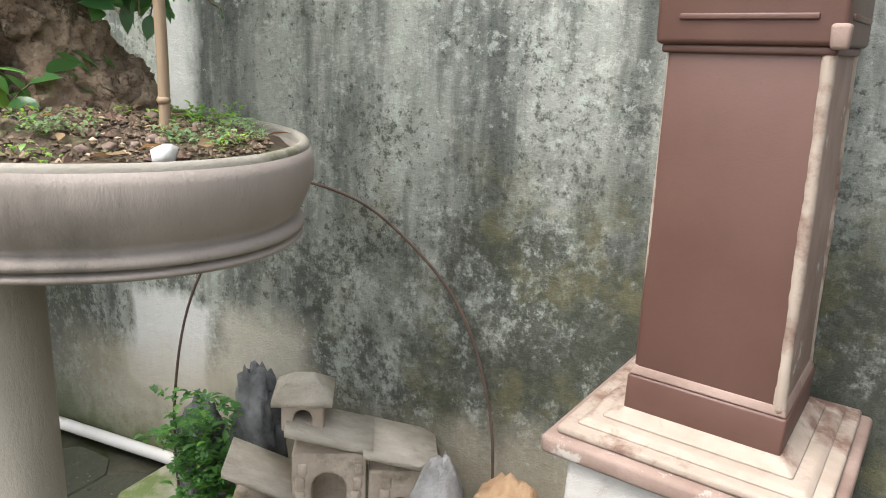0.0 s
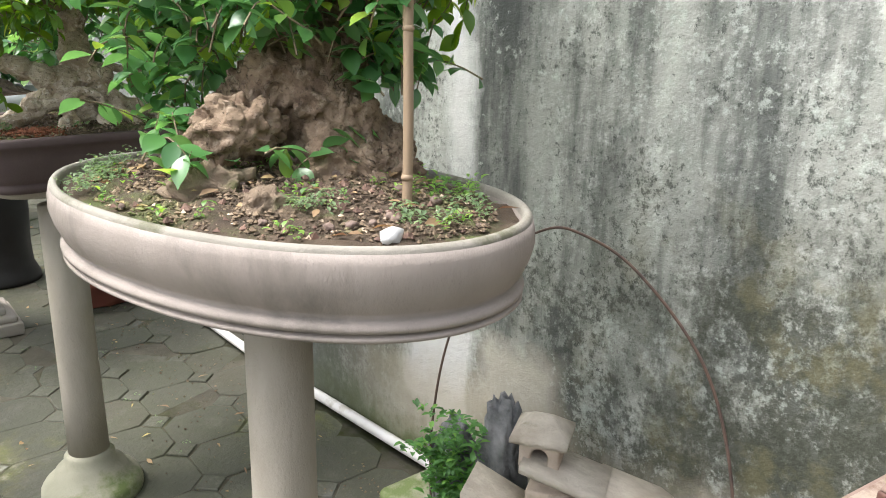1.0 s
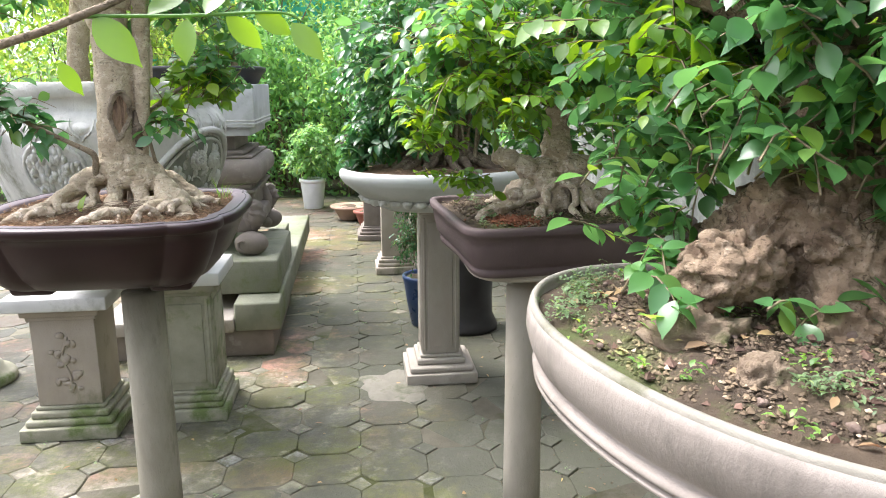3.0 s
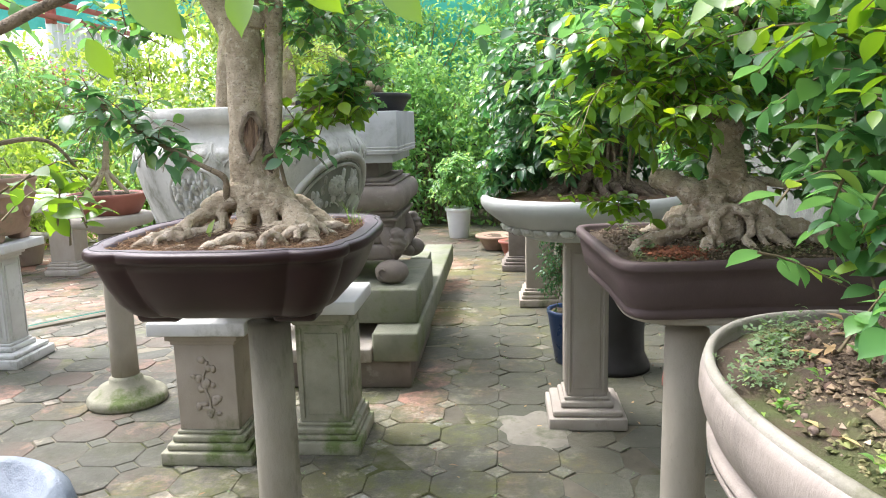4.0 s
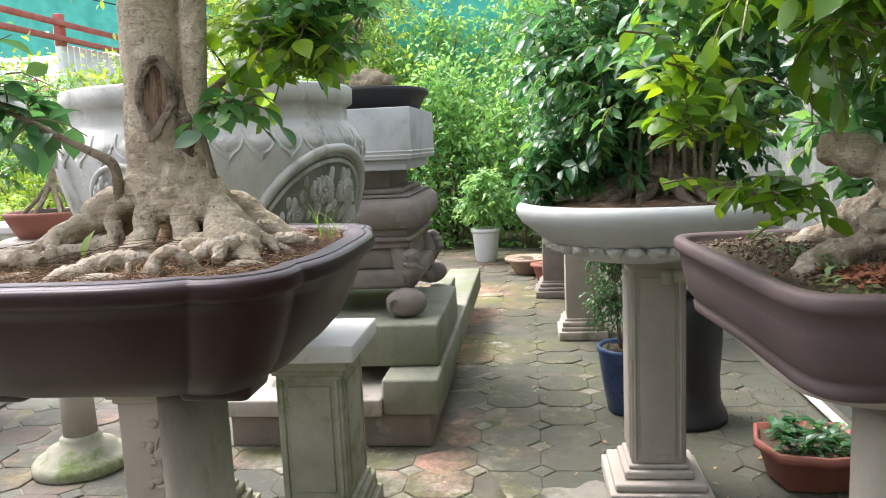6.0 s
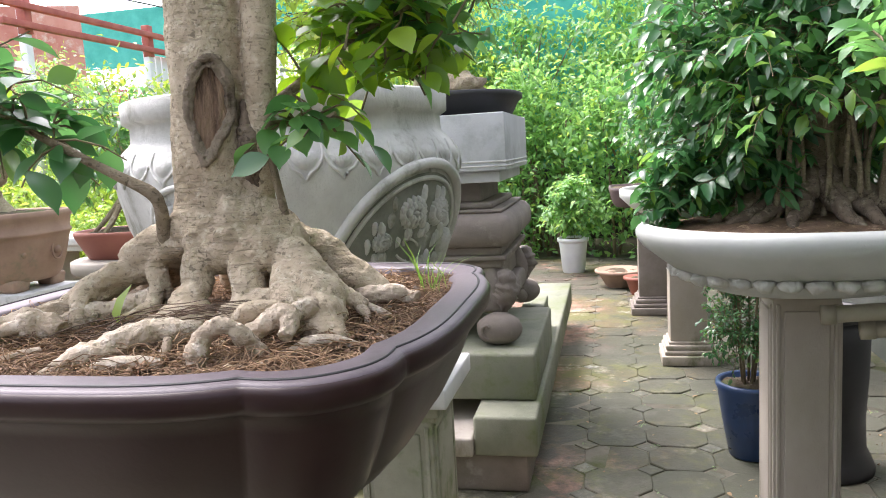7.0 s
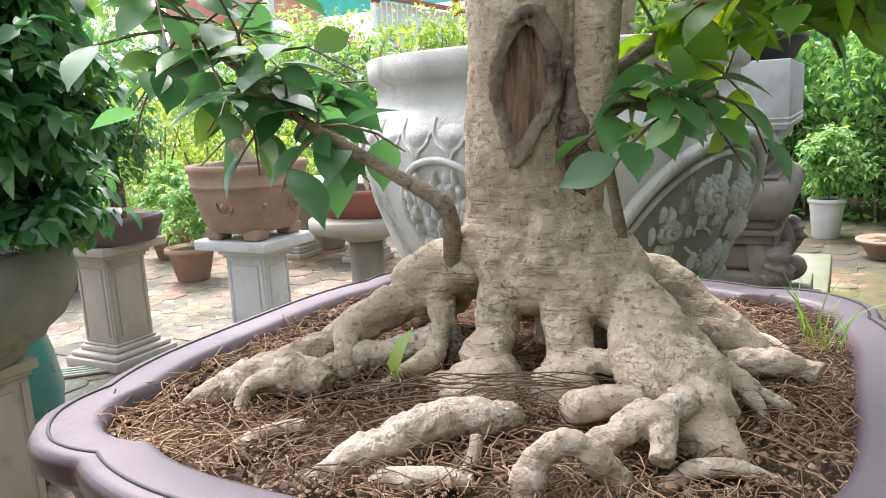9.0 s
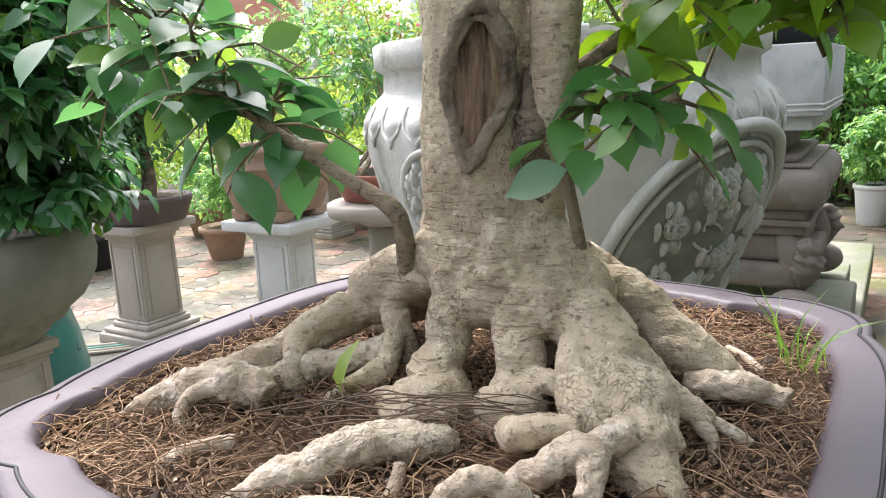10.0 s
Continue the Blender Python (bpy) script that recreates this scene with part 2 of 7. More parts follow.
    # damp blotches, thickened towards +x to put the trees' shade into the colour
    damp_shade = rng(op('ADD', tex(0.8, 5.0), op('ADD', op('ADD', op('MULTIPLY', tex(3.5, 6.0), 0.25), op('MULTIPLY', tex(20.0, 7.0, 0.75), 0.30)), rng(sep.outputs[0], 0.0, 0.9, 0, 0.15))), 0.71, 0.82, 0, 0.82)
    col = mix(damp_shade, col, (0.058, 0.061, 0.048))
    col = mix(rng(op('ADD', tex(70.0, 4.0, 0.75), op('MULTIPLY', op('SUBTRACT', tex(6.0), 0.5), 0.4)), 0.54, 0.70, 0, 0.6), col, tuple(v * 0.35 for v in tone))
    l.new(col, b.inputs["Base Color"])
    l.new(rng(tex(2.0), 0.35, 0.65, 0.55, 0.85), b.inputs["Roughness"])
    b.inputs["Specular IOR Level"].default_value = 0.35
    bp = n.new("ShaderNodeBump")
    bp.inputs["Strength"].default_value, bp.inputs["Distance"].default_value = bump, 0.006
    l.new(op('ADD', tex(26.0, 5.0), op('MULTIPLY', tex(90.0), 0.5)), bp.inputs["Height"])
    l.new(bp.outputs[0], b.inputs["Normal"])
    return m


def bark(name, low, high, dash=0.5, crack=0.6, crack_scale=70.0, patch=(0.20, 0.175, 0.105), patch_amount=0.5, pale=(0.55, 0.50, 0.43)):
    """Bark: broad tones, dark and pale flecks, rows of short level lenticels, fine cracks in relief."""
    m = bpy.data.materials.new(name)
    m.use_nodes = True
    n, l = m.node_tree.nodes, m.node_tree.links
    b = n["Principled BSDF"]
    src = n.new("ShaderNodeTexCoord").outputs["Object"]

    def tex(scale, stretch=(1, 1, 1), detail=5.0, r=0.6, shift=0.0):
        mp = n.new("ShaderNodeMapping")
        mp.inputs["Scale"].default_value = stretch
        mp.inputs["Location"].default_value = (shift, shift, shift)
        l.new(src, mp.inputs[0])
        t = n.new("ShaderNodeTexNoise")
        t.inputs["Scale"].default_value, t.inputs["Detail"].default_value, t.inputs["Roughness"].default_value = scale, detail, r
        t.inputs["Distortion"].default_value = 0.4
        l.new(mp.outputs[0], t.inputs["Vector"])
        return t.outputs["Fac"]

    def rng(sock, a, c, lo=0.0, hi=1.0):
        r = n.new("ShaderNodeMapRange")
        for k, v in enumerate((a, c, lo, hi)):
            r.inputs[k + 1].default_value = v
        l.new(sock, r.inputs[0])
        return r.outputs[0]

    def op(kind, a, c):
        x = n.new("ShaderNodeMath")
        x.operation = kind
        for k, v in ((0, a), (1, c)):
            if isinstance(v, (int, float)):
                x.inputs[k].default_value = v
            else:
                l.new(v, x.inputs[k])
        return x.outputs[0]

    def mix(f, a, c):
        x = n.new("ShaderNodeMix")
        x.data_type = 'RGBA'
        l.new(f, x.inputs[0])
        for k, v in ((6, a), (7, c)):
            if isinstance(v, tuple):
                x.inputs[k].default_value = (*v, 1)
            else:
                l.new(v, x.inputs[k])
        return x.outputs[2]

    col = mix(rng(tex(16.0), 0.32, 0.68), low, high)
    col = mix(rng(tex(9.0, shift=4.0), 0.5, 0.66, 0, patch_amount), col, patch)
    col = mix(rng(tex(60.0, shift=2.0), 0.54, 0.66, 0, 0.7), col, pale)
    lent = rng(tex(1.0, (130, 130, 560), 3.0, 0.5), 0.605, 0.68)
    wrinkle = op('MULTIPLY', rng(tex(1.0, (28, 28, 300), 4.0, 0.6, 3.0), 0.54, 0.66), rng(tex(7.0, shift=9.0), 0.42, 0.58))
    col = mix(op('MULTIPLY', lent, dash), col, tuple(v * 0.5 for v in low))
    speck = rng(tex(230.0, detail=2.0), 0.60, 0.70)
    col = mix(op('MULTIPLY', speck, 0.5), col, tuple(v * 0.42 for v in low))
    dots = rng(tex(125.0, detail=1.0, shift=5.0), 0.655, 0.71)
    col = mix(op('MULTIPLY', dots, 0.6), col, tuple(v * 0.35 for v in low))
    col = mix(op('MULTIPLY', wrinkle, 0.55 * dash), col, tuple(v * 0.45 for v in low))
    vor = n.new("ShaderNodeTexVoronoi")
    vor.feature = 'DISTANCE_TO_EDGE'
    vor.inputs["Scale"].default_value = crack_scale
    mp = n.new("ShaderNodeMapping")
    mp.inputs["Scale"].default_value = (1.2, 1.2, 0.65)
    warp = n.new("ShaderNodeMix")
    warp.data_type = 'RGBA'
    warp.inputs[0].default_value = 0.04
    t = n.new("ShaderNodeTexNoise")
    t.inputs["Scale"].default_value = 40.0
    l.new(src, t.inputs["Vector"])
    l.new(src, warp.inputs[6])
    l.new(t.outputs["Color"], warp.inputs[7])
    l.new(warp.outputs[2], mp.inputs[0])
    l.new(mp.outputs[0], vor.inputs["Vector"])
    cr = op('MULTIPLY', rng(vor.outputs["Distance"], 0.05, 0.0), rng(tex(11.0, shift=7.0), 0.52, 0.64))
    col = mix(op('MULTIPLY', cr, crack), col, tuple(v * 0.30 for v in low))
    l.new(col, b.inputs["Base Color"])
    b.inputs["Roughness"].default_value = 0.85
    b.inputs["Specular IOR Level"].default_value = 0.25
    h = op('ADD', op('ADD', op('MULTIPLY', tex(45.0), 1.0), op('MULTIPLY', tex(160.0), 0.5)), op('ADD', op('ADD', op('MULTIPLY', cr, -0.9 * crack), op('MULTIPLY', wrinkle, -0.55 * dash)), op('MULTIPLY', lent, 0.25 * dash)))
    bp = n.new("ShaderNodeBump")
    bp.inputs["Strength"].default_value, bp.inputs["Distance"].default_value = 0.85, 0.006
    l.new(h, bp.inputs["Height"])
    l.new(bp.outputs[0], b.inputs["Normal"])
    return m


PLASTER = mould_wall()
PAVER = paving("paver_concrete", (0.250, 0.228, 0.182), (0.36, 0.178, 0.130), 0.80, 0.7, 0.30)
INLAY = paving("pale_inlay", (0.44, 0.42, 0.33), (0.42, 0.34, 0.27), 0.62, 0.6, 0.50)
JOINT = surface("joint_soil", (0.120, 0.110, 0.080), (0.230, 0.212, 0.162), 5, 0.95, 0.6, stain=(0.085, 0.098, 0.030), stain_scale=2.3, stain_at=0.50, coords="World")
CEMENT = surface("dull_cement", (0.145, 0.136, 0.111), (0.23, 0.217, 0.178), 9, 0.9, 0.4, 60, stain=(0.102, 0.106, 0.068), stain_scale=5, stain_at=0.52)
EARTH = surface("garden_earth", (0.10, 0.085, 0.06), (0.16, 0.14, 0.09), 3, 0.95, 0.4, stain=(0.09, 0.13, 0.03), coords="World")
SOIL = surface("potting_soil", (0.060, 0.042, 0.028), (0.145, 0.105, 0.068), 26, 0.95, 1.0, 140, stain=(0.105, 0.125, 0.042), stain_scale=7, stain_at=0.52)
SOIL_RED = surface("reddish_soil", (0.110, 0.062, 0.040), (0.26, 0.165, 0.105), 30, 0.95, 1.0, 150, stain=(0.435, 0.304, 0.189), stain_scale=40)
CRUMB = surface("soil_crumbs", (0.120, 0.070, 0.045), (0.34, 0.215, 0.135), 4, 0.95, 0.4, 90, islands=0.5)
DARK_CRUMB = surface("dark_soil_crumbs", (0.075, 0.052, 0.036), (0.22, 0.165, 0.105), 4, 0.95, 0.4, 90, stain=(0.13, 0.15, 0.05), stain_scale=6, stain_at=0.54, islands=0.5)
RED_CLOD = surface("reddish_clods", (0.085, 0.050, 0.038), (0.20, 0.125, 0.092), 6, 0.9, 0.5, 70, islands=0.45)
RED_CRUMB = surface("red_brown_moss", (0.115, 0.0396, 0.0216), (0.23, 0.0864, 0.0432), 6, 0.95, 0.4, 90, islands=0.4)
PEBBLE = surface("pebbles", (0.0768, 0.048, 0.0384), (0.192, 0.149, 0.12), 8, 0.85, 0.4, 60, islands=0.45)
CHIP = surface("pale_chips", (0.30, 0.22, 0.15), (0.56, 0.45, 0.33), 6, 0.95, 0.4, 90, islands=0.5)
OVAL_CAST = surface("pinkish_cast_stone", (0.205, 0.176, 0.152), (0.305, 0.266, 0.235), 6, 0.72, 0.3, 80, stain=(0.158, 0.138, 0.118), stain_scale=4, stain_at=0.52, stretch=(1, 1, 0.35))
OVAL_RIM = surface("chalky_rim", (0.195, 0.180, 0.148), (0.290, 0.272, 0.232), 9, 0.8, 0.35, 80, stain=(0.125, 0.122, 0.080), stain_scale=7, stain_at=0.54)
ROCKY_BARK = bark("rocky_brown_bark", (0.105, 0.070, 0.046), (0.255, 0.185, 0.125), 0.15, 0.7, 45, (0.33, 0.255, 0.175), 0.45, (0.31, 0.245, 0.18))
WHITE_STONE = surface("white_pebble", (0.48, 0.48, 0.464), (0.6, 0.6, 0.584), 20, 0.6, 0.3)
CAST = surface("pale_cast_stone", (0.302, 0.266, 0.223), (0.402, 0.366, 0.323), 5, 0.75, 0.25, 80, stain=(0.187, 0.165, 0.122), stain_scale=3.5, stain_at=0.6, stretch=(1, 1, 0.5))
CAST_PINK = surface("worn_cast_stone", (0.306, 0.264, 0.212), (0.425, 0.374, 0.315), 4, 0.8, 0.35, 70, stain=(0.145, 0.153, 0.085), stain_scale=3, stain_at=0.54, stretch=(1, 1, 0.6))
CAST_MOSS = surface("mossy_cast_stone", (0.22, 0.22, 0.16), (0.38, 0.36, 0.28), 5, 0.85, 0.4, 70, stain=(0.13, 0.17, 0.06), stain_scale=4, stain_at=0.5)
GREEN_STONE = surface("algae_stone", (0.152, 0.162, 0.114), (0.266, 0.266, 0.209), 6, 0.85, 0.4, 60, stain=(0.150, 0.172, 0.088), stain_scale=3, stain_at=0.5)
COLUMN = surface("grey_cast_column", (0.262, 0.236, 0.190), (0.415, 0.375, 0.315), 5, 0.8, 0.3, 70, stain=(0.136, 0.128, 0.0765), stain_scale=3, stain_at=0.55, stretch=(1, 1, 0.4))
MOSS_COLUMN = surface("mossy_column", (0.21, 0.19, 0.142), (0.43, 0.395, 0.33), 5, 0.85, 0.35, 70, stain=(0.095, 0.092, 0.045), stain_scale=3.5, stain_at=0.50, stretch=(1, 1, 0.35))
BASIN = surface("white_basin", (0.384, 0.4, 0.384), (0.512, 0.528, 0.512), 4, 0.55, 0.15, 60, stain=(0.24, 0.264, 0.224), stain_scale=3, stain_at=0.6)
GREY_GREEN = surface("weathered_grey_green_cast", (0.150, 0.150, 0.115), (0.25, 0.245, 0.195), 6, 0.8, 0.35, 60, stain=(0.12, 0.135, 0.075), stain_scale=4, stain_at=0.52)
SLAB = surface("white_slab", (0.493, 0.493, 0.476), (0.612, 0.612, 0.595), 5, 0.6, 0.15, 60, stain=(0.357, 0.357, 0.323), stain_scale=6)
CARVED = surface("grey_carved_stone", (0.403, 0.403, 0.375), (0.672, 0.666, 0.633), 7, 0.85, 0.7, 45, stain=(0.224, 0.224, 0.174), stain_scale=5, stain_at=0.56, stretch=(1, 1, 0.6))
DARKER_STONE = surface("darker_carved_stone", (0.143, 0.149, 0.121), (0.275, 0.281, 0.242), 12, 0.9, 0.6, 55, stain=(0.374, 0.38, 0.341), stain_scale=9, stain_at=0.60)
STAND = surface("brown_grey_stone", (0.153, 0.13, 0.108), (0.252, 0.216, 0.189), 6, 0.8, 0.4, 60, stain=(0.324, 0.306, 0.279), stain_scale=5, stain_at=0.6)
BLOCK = surface("pale_grey_block", (0.38, 0.39, 0.40), (0.51, 0.52, 0.53), 5, 0.75, 0.2, 60, stain=(0.324, 0.335, 0.324), stain_scale=3)
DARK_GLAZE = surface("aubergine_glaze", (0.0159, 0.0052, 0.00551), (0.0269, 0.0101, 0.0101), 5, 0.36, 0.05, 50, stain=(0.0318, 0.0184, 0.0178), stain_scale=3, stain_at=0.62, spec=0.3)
# paler purple than the body, for the top of the rim only
RIM_GLAZE = surface("pale_purple_rim", (0.0712, 0.0526, 0.065), (0.118, 0.0929, 0.108), 6, 0.5, 0.06, 50, stain=(0.0495, 0.0372, 0.0433), stain_scale=5, spec=0.5)
TRAY_CLAY = surface("purple_brown_clay", (0.0638, 0.0417, 0.0417), (0.0986, 0.0712, 0.0688), 5, 0.65, 0.15, 60, stain=(0.138, 0.118, 0.109), stain_scale=4, stain_at=0.6)
BROWN_PAINT = surface("brown_painted_stone", (0.078, 0.038, 0.029), (0.112, 0.058, 0.045), 4, 0.5, 0.08, 90, stain=(0.165, 0.105, 0.0863), stain_scale=3, stain_at=0.6, spec=0.4)
DUST_GLARE_BROWN = surface("dust_glare_brown_paint", (0.16, 0.105, 0.085), (0.29, 0.215, 0.18), 9, 0.8, 0.25, 70, stain=(0.42, 0.38, 0.34), stain_scale=11, stain_at=0.60, stain_soft=0.05)
WORN_WHITE = surface("worn_white_stone", (0.34, 0.325, 0.30), (0.52, 0.505, 0.48), 7, 0.85, 0.4, 70, stain=(0.24, 0.20, 0.15), stain_scale=5, stain_at=0.55)
DUST_EDGE = surface("dusty_worn_edge", (0.25, 0.20, 0.16), (0.38, 0.32, 0.265), 9, 0.8, 0.3, 70, stain=(0.15, 0.09, 0.0675), stain_scale=8, stain_at=0.5)
BARK = bark("pale_smooth_bark", (0.325, 0.255, 0.175), (0.580, 0.482, 0.362), 0.45, 0.34, 150, (0.245, 0.200, 0.130), 0.28, (0.62, 0.545, 0.425))
ROOT_BARK = bark("flaky_root_bark", (0.34, 0.262, 0.185), (0.60, 0.505, 0.40), 0.30, 0.30, 150, (0.26, 0.185, 0.125), 0.45, (0.74, 0.66, 0.57))
SCAR_WOOD = surface("healed_cut_wood", (0.17, 0.10, 0.065), (0.44, 0.30, 0.20), 22, 0.9, 0.9, 60, stain=(0.07, 0.042, 0.03), stain_scale=14, stain_at=0.52, stretch=(4, 4, 0.45))
CALLUS = surface("dark_callus_bark", (0.17, 0.130, 0.092), (0.40, 0.325, 0.245), 34, 0.9, 1.0, 90, stain=(0.10, 0.072, 0.05), stain_scale=22, stain_at=0.54)
DARK_BARK = bark("dark_bark", (0.085, 0.062, 0.045), (0.19, 0.145, 0.11), 0.3, 0.8, 40, (0.27, 0.21, 0.15), 0.5, (0.30, 0.25, 0.19))
ROCK = surface("pitted_rock", (0.15, 0.105, 0.070), (0.34, 0.265, 0.185), 20, 0.95, 1.0, 70, stain=(0.12, 0.13, 0.05), stain_scale=7)
GREY_ROCK = surface("grey_landscape_rock", (0.08, 0.085, 0.085), (0.27, 0.275, 0.28), 16, 0.9, 1.0, 60)
PALE_ROCK = surface("pale_pitted_rock", (0.26, 0.25, 0.24), (0.52, 0.51, 0.50), 18, 0.9, 1.0, 60, stain=(0.16, 0.15, 0.14), stain_scale=14)
TAN_ROCK = surface("tan_rock", (0.34, 0.20, 0.11), (0.52, 0.36, 0.22), 14, 0.9, 0.8, 60)
BAMBOO = surface("dry_bamboo", (0.215, 0.150, 0.092), (0.335, 0.250, 0.165), 12, 0.6, 0.2, 60, stretch=(1, 1, 0.2))
BRANCH_BARK = bark("brown_branch_bark", (0.155, 0.118, 0.080), (0.29, 0.235, 0.165), 0.4, 0.2, 120, (0.14, 0.10, 0.07), 0.4, (0.36, 0.30, 0.22))
TWIG = surface("twig_bark", (0.13, 0.10, 0.06), (0.26, 0.21, 0.13), 20, 0.85, 0.4, 80)
FIBRE = surface("root_fibres", (0.13, 0.075, 0.045), (0.38, 0.25, 0.15), 6, 0.95, 0.2, 50, islands=0.5)
SKEIN = surface("brown_root_threads", (0.055, 0.036, 0.026), (0.17, 0.115, 0.08), 20, 0.9, 0.3)
TERRACOTTA = surface("weathered_terracotta", (0.26, 0.17, 0.12), (0.38, 0.26, 0.19), 7, 0.8, 0.3, 60, stain=(0.20, 0.19, 0.12), stain_scale=4, stain_at=0.58)
RED_DISH = surface("red_glazed_clay", (0.24, 0.075, 0.055), (0.32, 0.12, 0.085), 6, 0.55, 0.1, 50)
BLACK_TRAY = surface("black_tray", (0.014, 0.014, 0.015), (0.03, 0.03, 0.032), 6, 0.5, 0.1, 50)
WHITE_POT = surface("white_plastic", (0.62, 0.63, 0.65), (0.74, 0.75, 0.77), 5, 0.45, 0.03, 40)
BLUE_POT = surface("blue_ceramic", (0.012, 0.03, 0.085), (0.03, 0.065, 0.16), 6, 0.3, 0.05, 40, spec=0.6)
BLUE_GREY = surface("blue_grey_ceramic", (0.10, 0.13, 0.17), (0.26, 0.30, 0.36), 14, 0.4, 0.6, 40, spec=0.5)
TEAL = surface("teal_glaze", (0.01, 0.11, 0.10), (0.025, 0.20, 0.17), 5, 0.3, 0.05, 40, spec=0.6)
PVC = surface("white_pipe", (0.62, 0.60, 0.56), (0.75, 0.73, 0.70), 5, 0.5, 0.05, 40, stain=(0.4, 0.36, 0.28), stain_scale=6)
WIRE = surface("rusty_wire", (0.05, 0.035, 0.03), (0.12, 0.075, 0.055), 20, 0.8, 0.3)
HOSE = surface("garden_hose", (0.22, 0.20, 0.15), (0.34, 0.31, 0.24), 8, 0.6, 0.1)
GREEN_HOSE = surface("green_hose", (0.02, 0.14, 0.10), (0.04, 0.22, 0.15), 8, 0.5, 0.1)
HOUSE_CLAY = surface("miniature_house_clay", (0.415, 0.336, 0.262), (0.647, 0.549, 0.451), 14, 0.9, 0.7, 80, stain=(0.293, 0.244, 0.177), stain_scale=9)
HOUSE_ROOF = surface("miniature_roof", (0.46, 0.402, 0.322), (0.69, 0.632, 0.529), 20, 0.9, 0.9, 70, stain=(0.31, 0.282, 0.196), stain_scale=9, stain_at=0.58, stretch=(1.6, .8, 1))
NET = surface("teal_shade_net", (0.04, 0.34, 0.28), (0.10, 0.52, 0.44), 3, 0.8, 0.2, 200)
RED_STEEL = surface("red_oxide_steel", (0.30, 0.07, 0.055), (0.42, 0.13, 0.10), 5, 0.6, 0.1)
SHEET = surface("white_sheet_metal", (0.60, 0.61, 0.62), (0.72, 0.73, 0.74), 4, 0.5, 0.1, metal=0.2)
RED_CLOTH = surface("faded_red_paint", (0.46, 0.13, 0.10), (0.66, 0.36, 0.30), 1.6, 0.7, 0.1, 30, stain=(0.72, 0.62, 0.56), stain_scale=2.2, stain_at=0.55)
# brick tone set dark, with the shade behind the shrubs in its colour
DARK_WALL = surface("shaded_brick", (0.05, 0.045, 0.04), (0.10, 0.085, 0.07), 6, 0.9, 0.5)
BLOOM = surface("pink_bloom", (0.65, 0.12, 0.22), (0.75, 0.25, 0.30), 5, 0.7, 0.0, islands=0.3)

FICUS = leafy("ficus_leaf", (0.044, 0.135, 0.050), (0.088, 0.235, 0.070), (0.24, 0.38, 0.055), 0.34, 0.42)
FICUS_DARK = leafy("dark_ficus_leaf", (0.028, 0.098, 0.042), (0.058, 0.175, 0.060), (0.14, 0.27, 0.045), 0.32, 0.38)
FICUS_YOUNG = leafy("young_ficus_leaf", (0.06, 0.15, 0.02), (0.13, 0.27, 0.03), (0.30, 0.42, 0.045), 0.36, 0.45)
HEDGE = leafy("hedge_leaf", (0.078, 0.20, 0.066), (0.165, 0.34, 0.105), (0.34, 0.48, 0.12), 0.5, 0.45)
HEDGE_SUN = leafy("bright_hedge_leaf", (0.12, 0.23, 0.045), (0.23, 0.36, 0.07), (0.40, 0.50, 0.12), 0.5, 0.45)
WEED = leafy("weed_leaf", (0.06, 0.16, 0.03), (0.14, 0.29, 0.05), (0.24, 0.40, 0.07), 0.5, 0.40)
FERN = leafy("fern_frond", (0.035, 0.11, 0.03), (0.08, 0.22, 0.05), (0.16, 0.34, 0.06), 0.5, 0.35)
DRY_LEAF = leafy("dry_leaf", (0.16, 0.09, 0.045), (0.32, 0.22, 0.10), (0.45, 0.38, 0.12), 0.7, 0.15)
DULL_WEED = leafy("grey_green_weed", (0.07, 0.12, 0.05), (0.13, 0.21, 0.09), (0.22, 0.32, 0.10), 0.6, 0.35)

# ---- shape helpers ----


def part(name, bm, material, parent=None, label="", smooth=True):
    """Links a bmesh as one mesh object, under a thing or part where one is given."""
    me = bpy.data.meshes.new(name)
    bm.to_mesh(me)
    bm.free()
    if smooth:
        me.shade_smooth()
    me.materials.append(material)
    ob = new(name, me)
    if parent is not None:
        ob.parent = parent
    return tagged(ob, label)


def raw_part(name, verts, faces, material, parent=None, label="", smooth=True):
    me = bpy.data.meshes.new(name)
    me.from_pydata(verts, [], faces)
    if smooth:
        me.shade_smooth()
    me.materials.append(material)
    ob = new(name, me)
    if parent is not None:
        ob.parent = parent
    return tagged(ob, label)


def thing(name, place, label, category, group="", turn=0.0):
    ob = new(name)
    ob.matrix_basis = pose(*place, 0, 0, turn)
    ob.empty_display_size = 0.05
    return tagged(ob, label, category, group)


def box(bm, size, at=(0, 0, 0), bevel=0.004, turn=0.0, taper=1.0, segs=2):
    """Bevelled box; at is the middle of its foot. taper: how much narrower its top is."""
    geo = bmesh.ops.create_cube(bm, size=1.0)
    for v in geo["verts"]:
        k = taper if v.co.z > 0 else 1.0
        v.co = Vector((v.co.x * size[0] * k, v.co.y * size[1] * k, (v.co.z + 0.5) * size[2]))
    m = pose(*at, 0, 0, turn)
    bmesh.ops.transform(bm, matrix=m, verts=geo["verts"])
    if bevel:
        edges = {e for v in geo["verts"] for e in v.link_edges}
        bmesh.ops.bevel(bm, geom=list(edges), offset=bevel, segments=segs, affect='EDGES', profile=0.5)


def plan_oval(a, b, power=2.0, count=72):
    out = []
    for k in range(count):
        t = 2 * math.pi * k / count
        c, s = math.cos(t), math.sin(t)
        out.append((a * math.copysign(abs(c) ** (2 / power), c), b * math.copysign(abs(s) ** (2 / power), s)))
    return out


